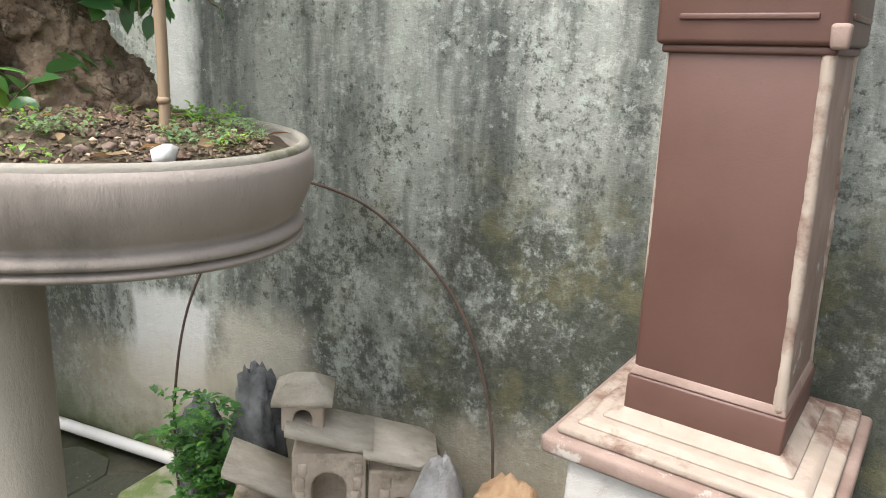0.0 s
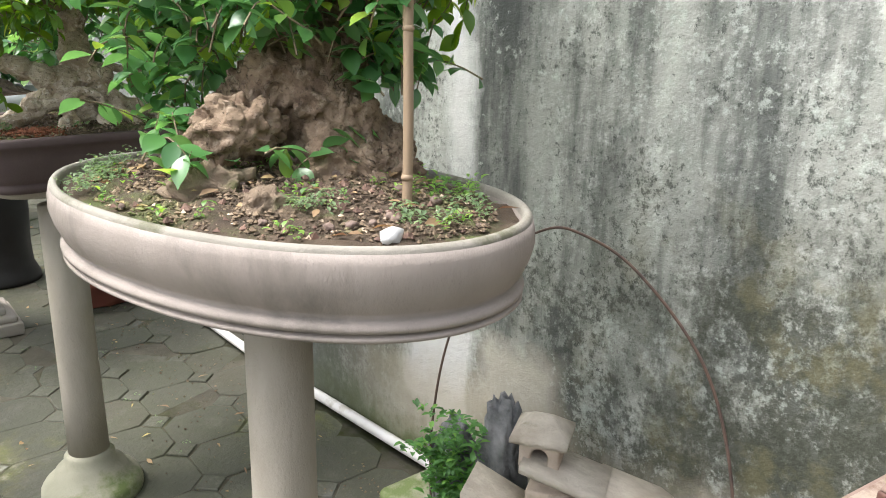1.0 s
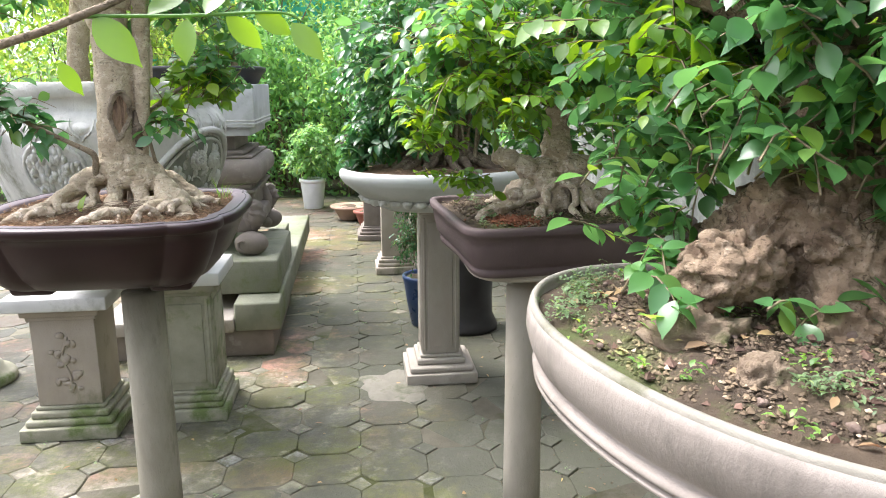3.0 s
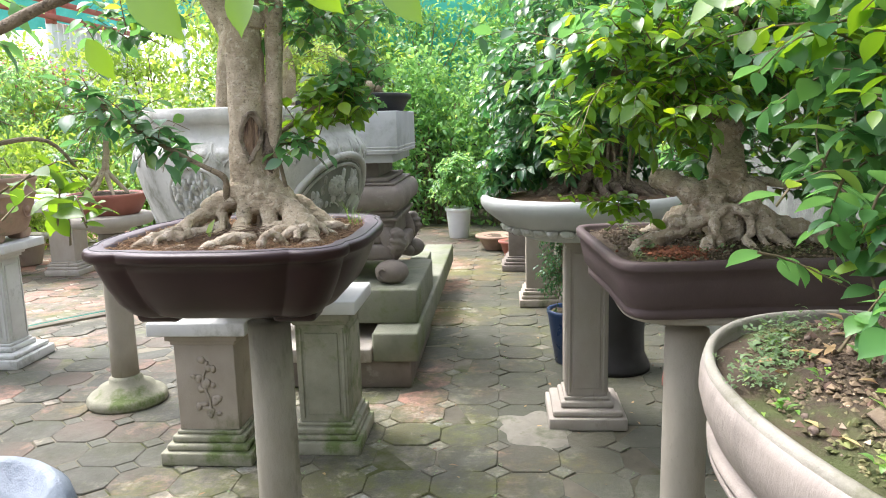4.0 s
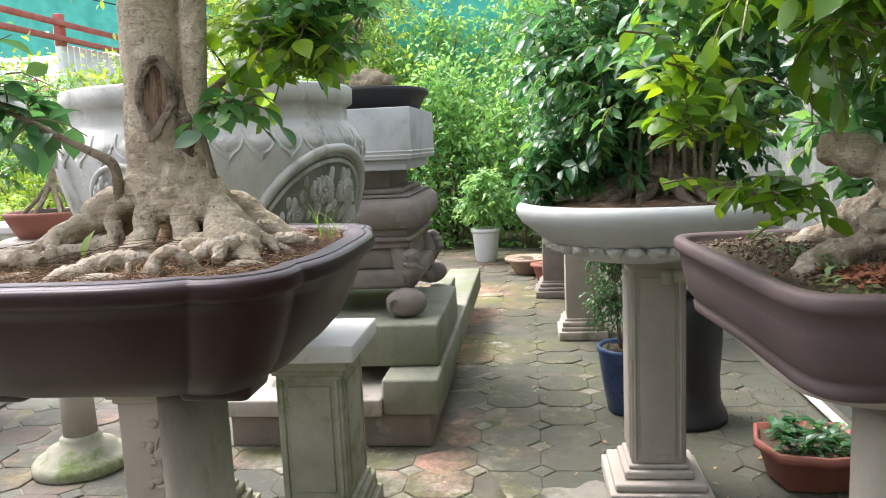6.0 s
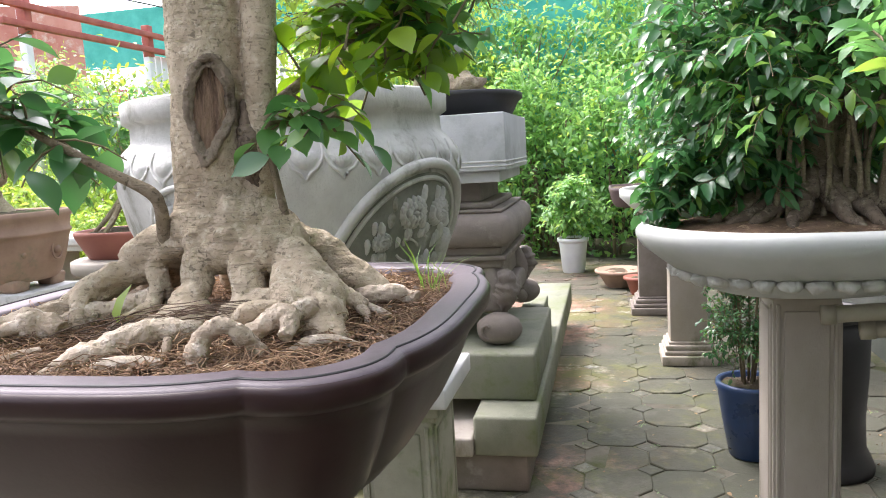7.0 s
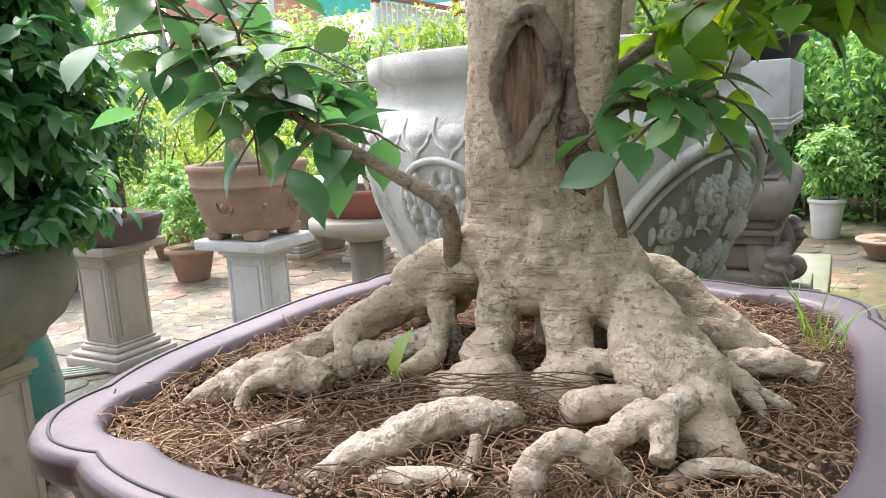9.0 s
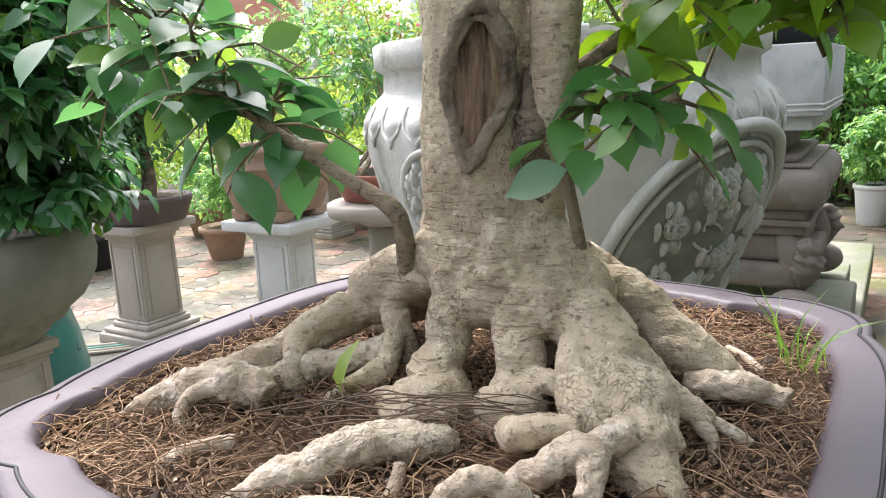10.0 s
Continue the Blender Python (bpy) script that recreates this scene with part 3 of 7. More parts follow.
def plan_lobed(a, b, ca=0.140, cb=0.130, dent=0.042, lobe=0.050):
    """Oblong of four flat-bowed sides; the corners are round lobes set off from them by sharp inward cusps."""
    cusps = [(a - dent, -(b - cb)), (a - dent, b - cb), (a - ca, b - dent), (-(a - ca), b - dent),
             (-(a - dent), b - cb), (-(a - dent), -(b - cb)), (-(a - ca), -(b - dent)), (a - ca, -(b - dent))]
    out = []
    for k in range(8):
        (x0, y0), (x1, y1) = cusps[k], cusps[(k + 1) % 8]
        n, sag, power = (16, dent, 3.6) if k % 2 == 0 else (11, lobe, 2.4)
        far = math.hypot(x1 - x0, y1 - y0)
        ox, oy = (y1 - y0) / far, -(x1 - x0) / far
        for i in range(n):
            t = .5 - .5 * math.cos(math.pi * i / n)
            h = sag * (1 - abs(2 * t - 1) ** power)
            out.append((x0 + (x1 - x0) * t + ox * h, y0 + (y1 - y0) * t + oy * h))
    return out


def shell(bm, plan, profile, wobble=0.0, caps=True):
    """A vessel swept round a plan: profile rows of (inset from the plan, height). Both ends are closed."""
    rings = []
    far = max(math.hypot(x, y) for x, y in plan)
    for inset, z in profile:
        ring = []
        for x, y in plan:
            d = math.hypot(x, y)
            k = (d - inset) / d
            w = wobble * noise.noise((x * 6, y * 6, z * 5)) if wobble else 0
            ring.append(bm.verts.new((x * k * (1 + w), y * k * (1 + w), z)))
        rings.append(ring)
    n = len(plan)
    for lo, hi in zip(rings, rings[1:]):
        for i in range(n):
            bm.faces.new((lo[i], lo[(i + 1) % n], hi[(i + 1) % n], hi[i]))
    for ring, up in ((rings[0], False), (rings[-1], True)) if caps else ():
        loop = ring if up else ring[::-1]
        c = bm.verts.new(sum((v.co for v in loop), Vector()) / n)
        for i in range(n):
            bm.faces.new((loop[i], loop[(i + 1) % n], c))


def lathe(bm, profile, count=32, at=(0, 0, 0), power=2.0, flat=1.0):
    """Solid of revolution from rows of (radius, height)."""
    rings = []
    for r, z in profile:
        rings.append([bm.verts.new((at[0] + x, at[1] + y * flat, at[2] + z)) for x, y in plan_oval(max(r, 1e-4), max(r, 1e-4), power, count)])
    for lo, hi in zip(rings, rings[1:]):
        for i in range(count):
            bm.faces.new((lo[i], lo[(i + 1) % count], hi[(i + 1) % count], hi[i]))
    bm.faces.new(rings[0][::-1])
    bm.faces.new(rings[-1])


def smooth_line(points, per=5):
    """Catmull-Rom through points, which may carry a radius as a fourth number."""
    p = [np.array(q, float) for q in points]
    p = [2 * p[0] - p[1]] + p + [2 * p[-1] - p[-2]]
    out = []
    for a, b, c, d in zip(p, p[1:], p[2:], p[3:]):
        for k in range(per):
            t = k / per
            out.append(0.5 * (2 * b + (c - a) * t + (2 * a - 5 * b + 4 * c - d) * t * t + (3 * b - a - 3 * c + d) * t ** 3))
    out.append(p[-2])
    return out


def tube(bm, points, sides=8, per=4, lump=0.0, seed=0.0, flat=1.0, grain=18.0):
    """A limb along points of (x, y, z, radius), with lumps like bark."""
    line = smooth_line(points, per)
    rings, up = [], Vector((0.31, 0.17, 0.93))
    for k, q in enumerate(line):
        a, b = line[max(k - 1, 0)], line[min(k + 1, len(line) - 1)]
        ahead = Vector(b[:3] - a[:3]).normalized()
        side = ahead.cross(up)
        if side.length < 0.2:
            side = ahead.cross(Vector((1, 0, 0)))
        side.normalize()
        over = side.cross(ahead)
        ring = []
        for i in range(sides):
            t = 2 * math.pi * i / sides
            d = side * math.cos(t) + over * math.sin(t) * flat
            r = max(q[3], 1e-4)
            if lump:
                spot = Vector(q[:3]) + d * r
                r *= 1 + lump * (noise.noise(spot * grain + Vector((seed, 0, 0))) + 0.5 * noise.noise(spot * grain * 2.3 + Vector((0, seed, 0))))
            ring.append(bm.verts.new(Vector(q[:3]) + d * r))
        rings.append(ring)
    for lo, hi in zip(rings, rings[1:]):
        for i in range(sides):
            bm.faces.new((lo[i], lo[(i + 1) % sides], hi[(i + 1) % sides], hi[i]))
    bm.faces.new(rings[0][::-1])
    bm.faces.new(rings[-1])


def wander(points, amount=0.4, wave=0.03, seed=0.0, per=4):
    """The same line made sinuous, by a share of its own radius."""
    out = []
    for q in smooth_line(points, per):
        s = Vector(q[:3]) / wave + Vector((seed * 3.7, 0, 0))
        r = q[3]
        d = Vector((noise.noise(s), noise.noise(s + Vector((9, 4, 0))), .6 * noise.noise(s + Vector((0, 7, 3)))))
        out.append((q[0] + d.x * r * amount * 2, q[1] + d.y * r * amount * 2, q[2] + d.z * r * amount * 2, r * (1 + .20 * noise.noise(s * 1.4 + Vector((5, 5, seed))))))
    return out


def strands(lines, r=0.001):
    """Thin three-sided threads along lists of points, as one mesh's data."""
    V, F = [], []
    for pts in lines:
        base = len(V)
        for k, q in enumerate(pts):
            w = unit(pts[min(k + 1, len(pts) - 1)] - pts[max(k - 1, 0)])
            s = unit(np.cross(w, [0.3, 0.2, 1.0]))
            o = np.cross(s, w)
            rr = r * (1 - .5 * k / len(pts))
            V += [q + (s * math.cos(c) + o * math.sin(c)) * rr for c in (0, 2.0944, 4.1888)]
        for k in range(len(pts) - 1):
            for i in range(3):
                j = (i + 1) % 3
                F.append((base + 3 * k + i, base + 3 * k + j, base + 3 * k + 3 + j, base + 3 * k + 3 + i))
    return V, F


def stray(r, a, b, n=8, bend=.02, lift=0.0):
    """Points from a to b along an uneven, wandering way."""
    a, b = np.array(a, float), np.array(b, float)
    ph = r.uniform(0, 6.28, (3, 3))
    amp = r.normal(0, bend, (3, 3)) / np.array([[1.0], [2.0], [3.5]])
    out = []
    for k in range(n):
        t = k / (n - 1)
        w = sum(amp[i] * (math.sin(math.pi * (i + 1) * t)) for i in range(3)) * np.array((1, 1, .35))
        out.append(a + (b - a) * t + w + np.array((0, 0, lift * math.sin(math.pi * t))))
    return out


def lump_rock(bm, at, size, seed, rough=0.35, level=3, grain=2.2):
    geo = bmesh.ops.create_icosphere(bm, subdivisions=level, radius=1.0)
    for v in geo["verts"]:
        n = v.co.normalized()
        k = 1 + rough * (noise.noise(n * grain + Vector((seed, 0, 0))) + 0.6 * noise.noise(n * grain * 2.6 + Vector((0, seed, 0))) + 0.3 * noise.noise(n * grain * 6 + Vector((0, 0, seed))))
        v.co = Vector((n.x * size[0] * k + at[0], n.y * size[1] * k + at[1], n.z * size[2] * k + at[2]))


def fuse(ob, voxel=0.004, rounds=3, swell=0.0, swell_size=0.02):
    """Melts the pieces of one mesh into a single grown skin, with a little relief."""
    m = ob.modifiers.new("grow", 'REMESH')
    m.mode, m.voxel_size = 'VOXEL', voxel
    m = ob.modifiers.new("soften", 'SMOOTH')
    m.factor, m.iterations = 0.5, rounds
    me = bpy.data.meshes.new_from_object(ob.evaluated_get(bpy.context.evaluated_depsgraph_get()))
    ob.modifiers.clear()
    if swell:
        co, no = (np.zeros(3 * len(me.vertices)) for _ in range(2))
        me.vertices.foreach_get("co", co)
        me.vertices.foreach_get("normal", no)
        co, no = co.reshape(-1, 3), no.reshape(-1, 3)
        high = [noise.noise(q) + 0.5 * noise.noise(q * 2.3) + 0.25 * noise.noise(q * 5.1) for q in (Vector(c) / swell_size for c in co)]
        me.vertices.foreach_set("co", (co + no * swell * np.array(high)[:, None]).ravel())
        me.update()
    me.shade_smooth()
    old = ob.data
    for mt in old.materials:
        if not me.materials:
            me.materials.append(mt)
    ob.data = me
    bpy.data.meshes.remove(old)
    return ob


def unit(v):
    return v / np.maximum(np.linalg.norm(v, axis=-1, keepdims=True), 1e-9)


def leaf_data(P, D, N, L, W, droop=0.12):
    """Vertices and faces of folded, drooping leaves: foot, way, upper side, length, width."""
    D = unit(D)
    S = unit(np.cross(D, N))
    N = np.cross(S, D)
    L, W = L[:, None], W[:, None]
    rows = [P, P + D * L * .33 + N * L * .03, P + D * L * .68 - N * L * droop * .4, P + D * L - N * L * droop * 1.6]
    V = np.stack([rows[0],
                  rows[1] + S * W * .46 + N * W * .16, rows[1], rows[1] - S * W * .46 + N * W * .16,
                  rows[2] + S * W * .40 + N * W * .12, rows[2], rows[2] - S * W * .40 + N * W * .12,
                  rows[3]], 1)
    n = len(P)
    one = [(0, 2, 1), (0, 3, 2), (1, 2, 5, 4), (2, 3, 6, 5), (4, 5, 7), (5, 6, 7)]
    faces = [tuple(8 * k + i for i in f) for k in range(n) for f in one]
    return V.reshape(-1, 3), faces


def fine_leaf_data(P, D, N, L, W, droop=0.12):
    """The same with an even ovate outline and a drawn-out tip, for leaves seen close to."""
    D = unit(D)
    S = unit(np.cross(D, N))
    N = np.cross(S, D)
    L, W = L[:, None], W[:, None]
    rows = ((.0, .02), (.07, .17), (.18, .35), (.34, .48), (.50, .50), (.66, .42), (.80, .26), (.90, .10), (1.0, .01))
    V = []
    for t, w in rows:
        mid = P + D * L * t + N * L * (.10 * t - droop * 2.0 * t * t)
        V += [mid + S * W * w + N * W * .24 * w, mid, mid - S * W * w + N * W * .24 * w]
    n, m = len(P), len(rows)
    V = np.stack(V, 1).reshape(-1, 3)
    one = []
    for k in range(m - 1):
        one += [(3 * k, 3 * k + 1, 3 * k + 4, 3 * k + 3), (3 * k + 1, 3 * k + 2, 3 * k + 5, 3 * k + 4)]
    return V, [tuple(3 * m * k + i for i in f) for k in range(n) for f in one]


def sprays(rng, starts, ends, per, size, sag=0.25, spread=0.9, wide=0.46):
    """Twigs from starts to ends, bending down, with leaves set along them. Gives twig lines and leaf arrays."""
    P, D, N, L, W, lines = [], [], [], [], [], []
    for a, b in zip(starts, ends):
        a, b = np.array(a, float), np.array(b, float)
        mid = (a + b) / 2 + rng.normal(0, 0.12, 3) * np.linalg.norm(b - a) + np.array([0, 0, 0.12 * np.linalg.norm(b - a)])
        tip = b - np.array([0, 0, sag * np.linalg.norm(b - a) * rng.uniform(0.2, 1.0)])
        lines.append((a, mid, tip))
        for k in range(per):
            t = 0.10 + 0.92 * (k + rng.uniform(-.3, .3)) / per
            t = min(max(t, 0.0), 1.0)
            q = (1 - t) ** 2 * a + 2 * t * (1 - t) * mid + t * t * tip
            way = unit(2 * (1 - t) * (mid - a) + 2 * t * (tip - mid))
            side = unit(np.cross(way, [0, 0, 1.0]) + rng.normal(0, .25, 3)) * (1 if k % 2 else -1)
            d = unit(way * 0.55 + side * spread + np.array([0, 0, -0.42]) + rng.normal(0, .28, 3))
            up = unit(np.array([0, 0, 1.0]) + rng.normal(0, .38, 3))
            s = size * rng.uniform(.62, 1.2) * (0.75 if t > .9 else 1)
            P.append(q), D.append(d), N.append(up), L.append(s), W.append(s * wide * rng.uniform(.85, 1.15))
    return lines, (np.array(P), np.array(D), np.array(N), np.array(L), np.array(W))


def twig_data(lines, r0=0.0021, r1=0.0009, steps=3):
    V, F = [], []
    for a, m, b in lines:
        base = len(V)
        for k in range(steps + 1):
            t = k / steps
            q = (1 - t) ** 2 * a + 2 * t * (1 - t) * m + t * t * b
            w = unit(b - a)
            s = unit(np.cross(w, [0.3, 0.2, 1.0]))
            o = np.cross(s, w)
            r = r0 + (r1 - r0) * t
            for i in range(3):
                c = 2.0944 * i
                V.append(q + (s * math.cos(c) + o * math.sin(c)) * r)
        for k in range(steps):
            for i in range(3):
                j = (i + 1) % 3
                F.append((base + 3 * k + i, base + 3 * k + j, base + 3 * k + 3 + j, base + 3 * k + 3 + i))
    return V, F


def in_ball(rng, n, at, size, shell_from=0.35):
    d = unit(rng.normal(0, 1, (n, 3)))
    r = rng.uniform(shell_from ** 3, 1, (n, 1)) ** (1 / 3)
    return np.array(at) + d * r * np.array(size)


def crown(parent, rng, balls, leaf, material, per=9, sag=0.3, twig_from=0.35, wide=0.46, fine=False):
    """Leaves and twigs of a crown. balls: rows of middle, half sizes, number of twigs, all from the thing's own origin."""
    starts, ends = [], []
    for at, size, n in balls:
        tips = in_ball(rng, n, at, size, 0.3)
        tips += rng.normal(0, 1, (n, 3)) * np.array(size) * 0.12
        feet = np.array(at) + (tips - np.array(at)) * rng.uniform(twig_from, .7, (n, 1)) + rng.normal(0, .02, (n, 3)) - np.array([0, 0, .02])
        far = unit(tips - feet)
        feet = tips - far * np.clip(np.linalg.norm(tips - feet, axis=1, keepdims=True), 0.10, 0.21)
        starts += list(feet)
        ends += list(tips)
    lines, leaves = sprays(rng, starts, ends, per, leaf, sag, wide=wide)
    V, F = twig_data(lines)
    tagged(raw_part("brushwood", V, F, TWIG, parent), kind="stuff")
    V, F = (fine_leaf_data if fine else leaf_data)(*leaves)
    tagged(raw_part("leaves", V, F, material, parent), kind="stuff")


def sprigs(rng, name, at_list, material, size, count=8, parent=None):
    """Small rosettes of leaves growing out of soil, as one mesh."""
    P, D, N, L, W = [], [], [], [], []
    for x, y, z, k in at_list:
        for i in range(count):
            t = rng.uniform(0, 6.28)
            lift = rng.uniform(.2, 1.1)
            P.append((x + rng.normal(0, .008 * k), y + rng.normal(0, .008 * k), z + rng.uniform(0, .018) * k))
            D.append((math.cos(t), math.sin(t), lift))
            N.append((-math.cos(t) * .4, -math.sin(t) * .4, 1))
            s = size * k * rng.uniform(.6, 1.3)
            L.append(s), W.append(s * .5)
    V, F = leaf_data(*(np.array(q, float) for q in (P, D, N, L, W)), droop=.2)
    return tagged(raw_part(name, V, F, material, parent), kind="stuff")


def soil_bed(plan, inset, z, material, parent, heave=0.02, seed=1.0, rings=10, name="soil"):
    """A crumbly, slightly domed bed filling a plan."""
    bm = bmesh.new()
    c = bm.verts.new((0, 0, z + heave))
    last = None
    for k in range(1, rings + 1):
        t = k / rings
        ring = []
        for x, y in plan:
            d = math.hypot(x, y)
            s = (d - inset) / d * t
            h = heave * (1 - t * t) + 0.010 * noise.noise((x * s * 14 + seed, y * s * 14, 0)) + 0.005 * noise.noise((x * s * 45, y * s * 45, seed))
            ring.append(bm.verts.new((x * s, y * s, z + h)))
        n = len(ring)
        for i in range(n):
            if last is None:
                bm.faces.new((ring[i], ring[(i + 1) % n], c))
            else:
                bm.faces.new((last[i], ring[i], ring[(i + 1) % n], last[(i + 1) % n]))
        last = ring
    bmesh.ops.recalc_face_normals(bm, faces=bm.faces)
    return part(name, bm, material, parent)


def crumbs(rng, n, place, size, name, material, parent):
    """Loose crumbs of soil, chips and stones: small skewed lumps in one mesh. place(rng) gives a spot."""
    V, F = [], []
    oct_f = [(0, 2, 4), (2, 1, 4), (1, 3, 4), (3, 0, 4), (2, 0, 5), (1, 2, 5), (3, 1, 5), (0, 3, 5)]
    dirs = np.array([(1, 0, 0), (-1, 0, 0), (0, 1, 0), (0, -1, 0), (0, 0, 1), (0, 0, -1)], float)
    for _ in range(n):
        q = np.array(place(rng))
        s = size * rng.uniform(.35, 1.0) ** 1.6
        k = dirs * s * rng.uniform(.5, 1.2, (6, 1)) + rng.normal(0, s * .12, (6, 3))
        t = rng.uniform(0, 6.28)
        rot = np.array([[math.cos(t), -math.sin(t), 0], [math.sin(t), math.cos(t), 0], [0, 0, 1]])
        b = len(V)
        V += list(q + (k * (1, 1, .7)) @ rot.T)
        F += [tuple(b + i for i in f) for f in oct_f]
    return tagged(raw_part(name, V, F, material, parent, smooth=False), kind="stuff")

# ---- structure ----
bm = bmesh.new()
bmesh.ops.create_grid(bm, x_segments=2, y_segments=2, size=150)
ground = tagged(part("ground", bm, EARTH, smooth=False), "bare earth of the garden reaching to the distance", "ground", kind="structure")
ground.location = (0, 0, -0.05)

bm = bmesh.new()
box(bm, (0.22, 16.0, 3.2), (1.66, 4.5, -0.05), 0.01)
wall = tagged(part("wall_east", bm, PLASTER, smooth=False), "tall old whitewashed wall blackened with mould and damp", "wall", kind="structure")
bm = bmesh.new()
box(bm, (30.0, 0.2, 3.0), (-6.0, -3.4, -0.05), 0.01)
tagged(part("wall_south", bm, PLASTER, smooth=False), "old mouldy plastered wall closing the yard", "wall", kind="structure")

# ---- kinds of things ----


def round_column(name, place, height, label, group="", r=0.055, foot=0.135, cap=True, material=COLUMN, foot_material=CAST_MOSS):
    t = thing(name, place, label, "pedestal", group)
    bm = bmesh.new()
    lathe(bm, [(foot, 0), (foot * 1.02, .012), (foot, .035), (foot * .93, .05), (foot * .74, .062), (foot * .70, .085), (r * 1.32, .10), (r * 1.30, .125), (r * 1.05, .14)], 36)
    part("foot", bm, foot_material, t, "mossy stepped round foot")
    bm = bmesh.new()
    lathe(bm, [(r * 1.06, .138), (r * 1.03, .30), (r, .55), (r * .98, height - .045)], 28)
    part("shaft", bm, material, t)
    if cap:
        bm = bmesh.new()
        box(bm, (r * 3.3, r * 3.3, .022), (0, 0, height - .022), .005)
        box(bm, (r * 2.6, r * 2.6, .025), (0, 0, height - .0465), .006)
        part("cap", bm, CAST, t)
    return t


def square_pedestal(name, place, height, label, width=0.18, foot=0.34, depth=0.0, material=CAST, foot_material=None, group="", turn=0.0, top=0.0, top_material=None, panel=True):
    """Square pedestal: stepped plinth, shaft with raised panels and corner beads, moulded head and, where it has one, a slab."""
    t = thing(name, place, label, "pedestal", group, turn)
    d, fd = depth or width, (depth or width) + foot - width
    fm = foot_material or material
    bm = bmesh.new()
    box(bm, (foot, fd, .055), (0, 0, 0), .006)
    part("plinth", bm, fm, t)
    bm = bmesh.new()
    box(bm, (foot * .9, fd * .9, .028), (0, 0, .0555), .010, segs=3)
    box(bm, (width + .055, d + .055, .03), (0, 0, .084), .009, segs=3)
    box(bm, (width + .022, d + .022, .016), (0, 0, .1145), .005)
    part("base_moulding", bm, fm, t)
    head = height - (top or 0)
    bm = bmesh.new()
    box(bm, (width, d, head - .131 - .05), (0, 0, .131), .004)
    part("shaft", bm, material, t)
    if panel:
        h = head - .131 - .05
        for k, (px, py, wx, wy) in enumerate(((0, -d / 2, width, 0), (width / 2, 0, 0, d), (-width / 2, 0, 0, d), (0, d / 2, width, 0))):
            w = (wx or wy)
            bm = bmesh.new()
            box(bm, (w * .66, .012, h - .07) if wx else (.012, w * .66, h - .07), (px, py, .131 + .035), .004)
            part("panel", bm, material, t)
            for s in (-1, 1):
                bm = bmesh.new()
                if wx:
                    box(bm, (w * .06, .010, h - .03), (px + s * w * .42, py, .131 + .015), .003)
                else:
                    box(bm, (.010, w * .06, h - .03), (px, py + s * w * .42, .131 + .015), .003)
                part("bead", bm, material, t)
    bm = bmesh.new()
    box(bm, (width + .02, d + .02, .018), (0, 0, head - .05), .004)
    box(bm, (width + .05, d + .05, .032), (0, 0, head - .032), .006, segs=3)
    part("head", bm, material, t)
    if top:
        bm = bmesh.new()
        box(bm, (foot * 1.05, fd * 1.02, top), (0, 0, head + .0005), .006)
        part("top_slab", bm, top_material or SLAB, t, "pale slab")
    return t


def vessel(name, place, plan, profile, material, label, category="planter", turn=0.0, rim=None, soil=None, soil_z=0.0, soil_inset=0.02, heave=0.015, group=""):
    t = thing(name, place, label, category, group, turn)
    bm = bmesh.new()
    shell(bm, plan, profile)
    bmesh.ops.recalc_face_normals(bm, faces=bm.faces)
    part("body", bm, material, t)
    if rim:
        bm = bmesh.new()
        shell(bm, plan, rim[0], caps=False)
        bmesh.ops.recalc_face_normals(bm, faces=bm.faces)
        part("rim", bm, rim[1], t)
    if soil:
        soil_bed(plan, soil_inset, soil_z, soil, t, heave, seed=place[0] * 3)
    return t


# ---- the oval planter beside the wall ----
A_AT, A_TURN = (0.752, 0.848), 104.0
A_Z = 0.968
A_PLAN = plan_oval(0.406, 0.260, 2.1, 88)
round_column("pedestal_column", (.742, .838, 0.0), A_Z + .0105, "grey cast-stone round column under the oval planter", r=0.052)
oval = vessel("oval_planter", (*A_AT, A_Z), A_PLAN,
              [(.050, .0109), (.038, .0160), (.018, .0177), (.013, .0211), (.014, .0254), (.0245, .0276), (.0245, .0293), (.012, .0314), (.011, .0366), (.014, .0409), (.0245, .0434), (.015, .0546), (.005, .0760), (.000, .0948), (.001, .1120), (.004, .1245), (.012, .1260), (.0195, .1200), (.021, .0700)],
              OVAL_CAST, "shallow oval pale cast-stone planter with a rounded belly", turn=A_TURN, rim=([(.0046, .1235), (.0052, .128), (.008, .1315), (.012, .1325), (.016, .1315), (.0185, .126), (.0205, .07)], OVAL_RIM), soil=SOIL, soil_z=.116, soil_inset=.0190, heave=.034)

rng = np.random.default_rng(11)
ficus_a = thing("ficus_bonsai", (0.815, 0.935, A_Z + .125), "dense ficus bonsai on a gnarled rocky trunk in the oval planter", "bonsai")
bm = bmesh.new()
tube(bm, wander([(.045, -.045, -.03, .075), (.040, -.050, .05, .066), (.030, -.055, .11, .060), (.035, -.055, .18, .058), (.050, -.050, .25, .054), (.060, -.040, .34, .045), (.070, -.02, .46, .035), (.09, .0, .60, .022)], .25, .06, 2.0), 24, 3, .34, 2.0, grain=26)
tube(bm, wander([(-.035, -.01, -.02, .050), (-.040, -.015, .06, .046), (-.030, -.02, .14, .044), (-.005, -.02, .22, .042), (.02, -.01, .32, .036)], .3, .05, 5.0), 18, 3, .34, 6.0, grain=28)
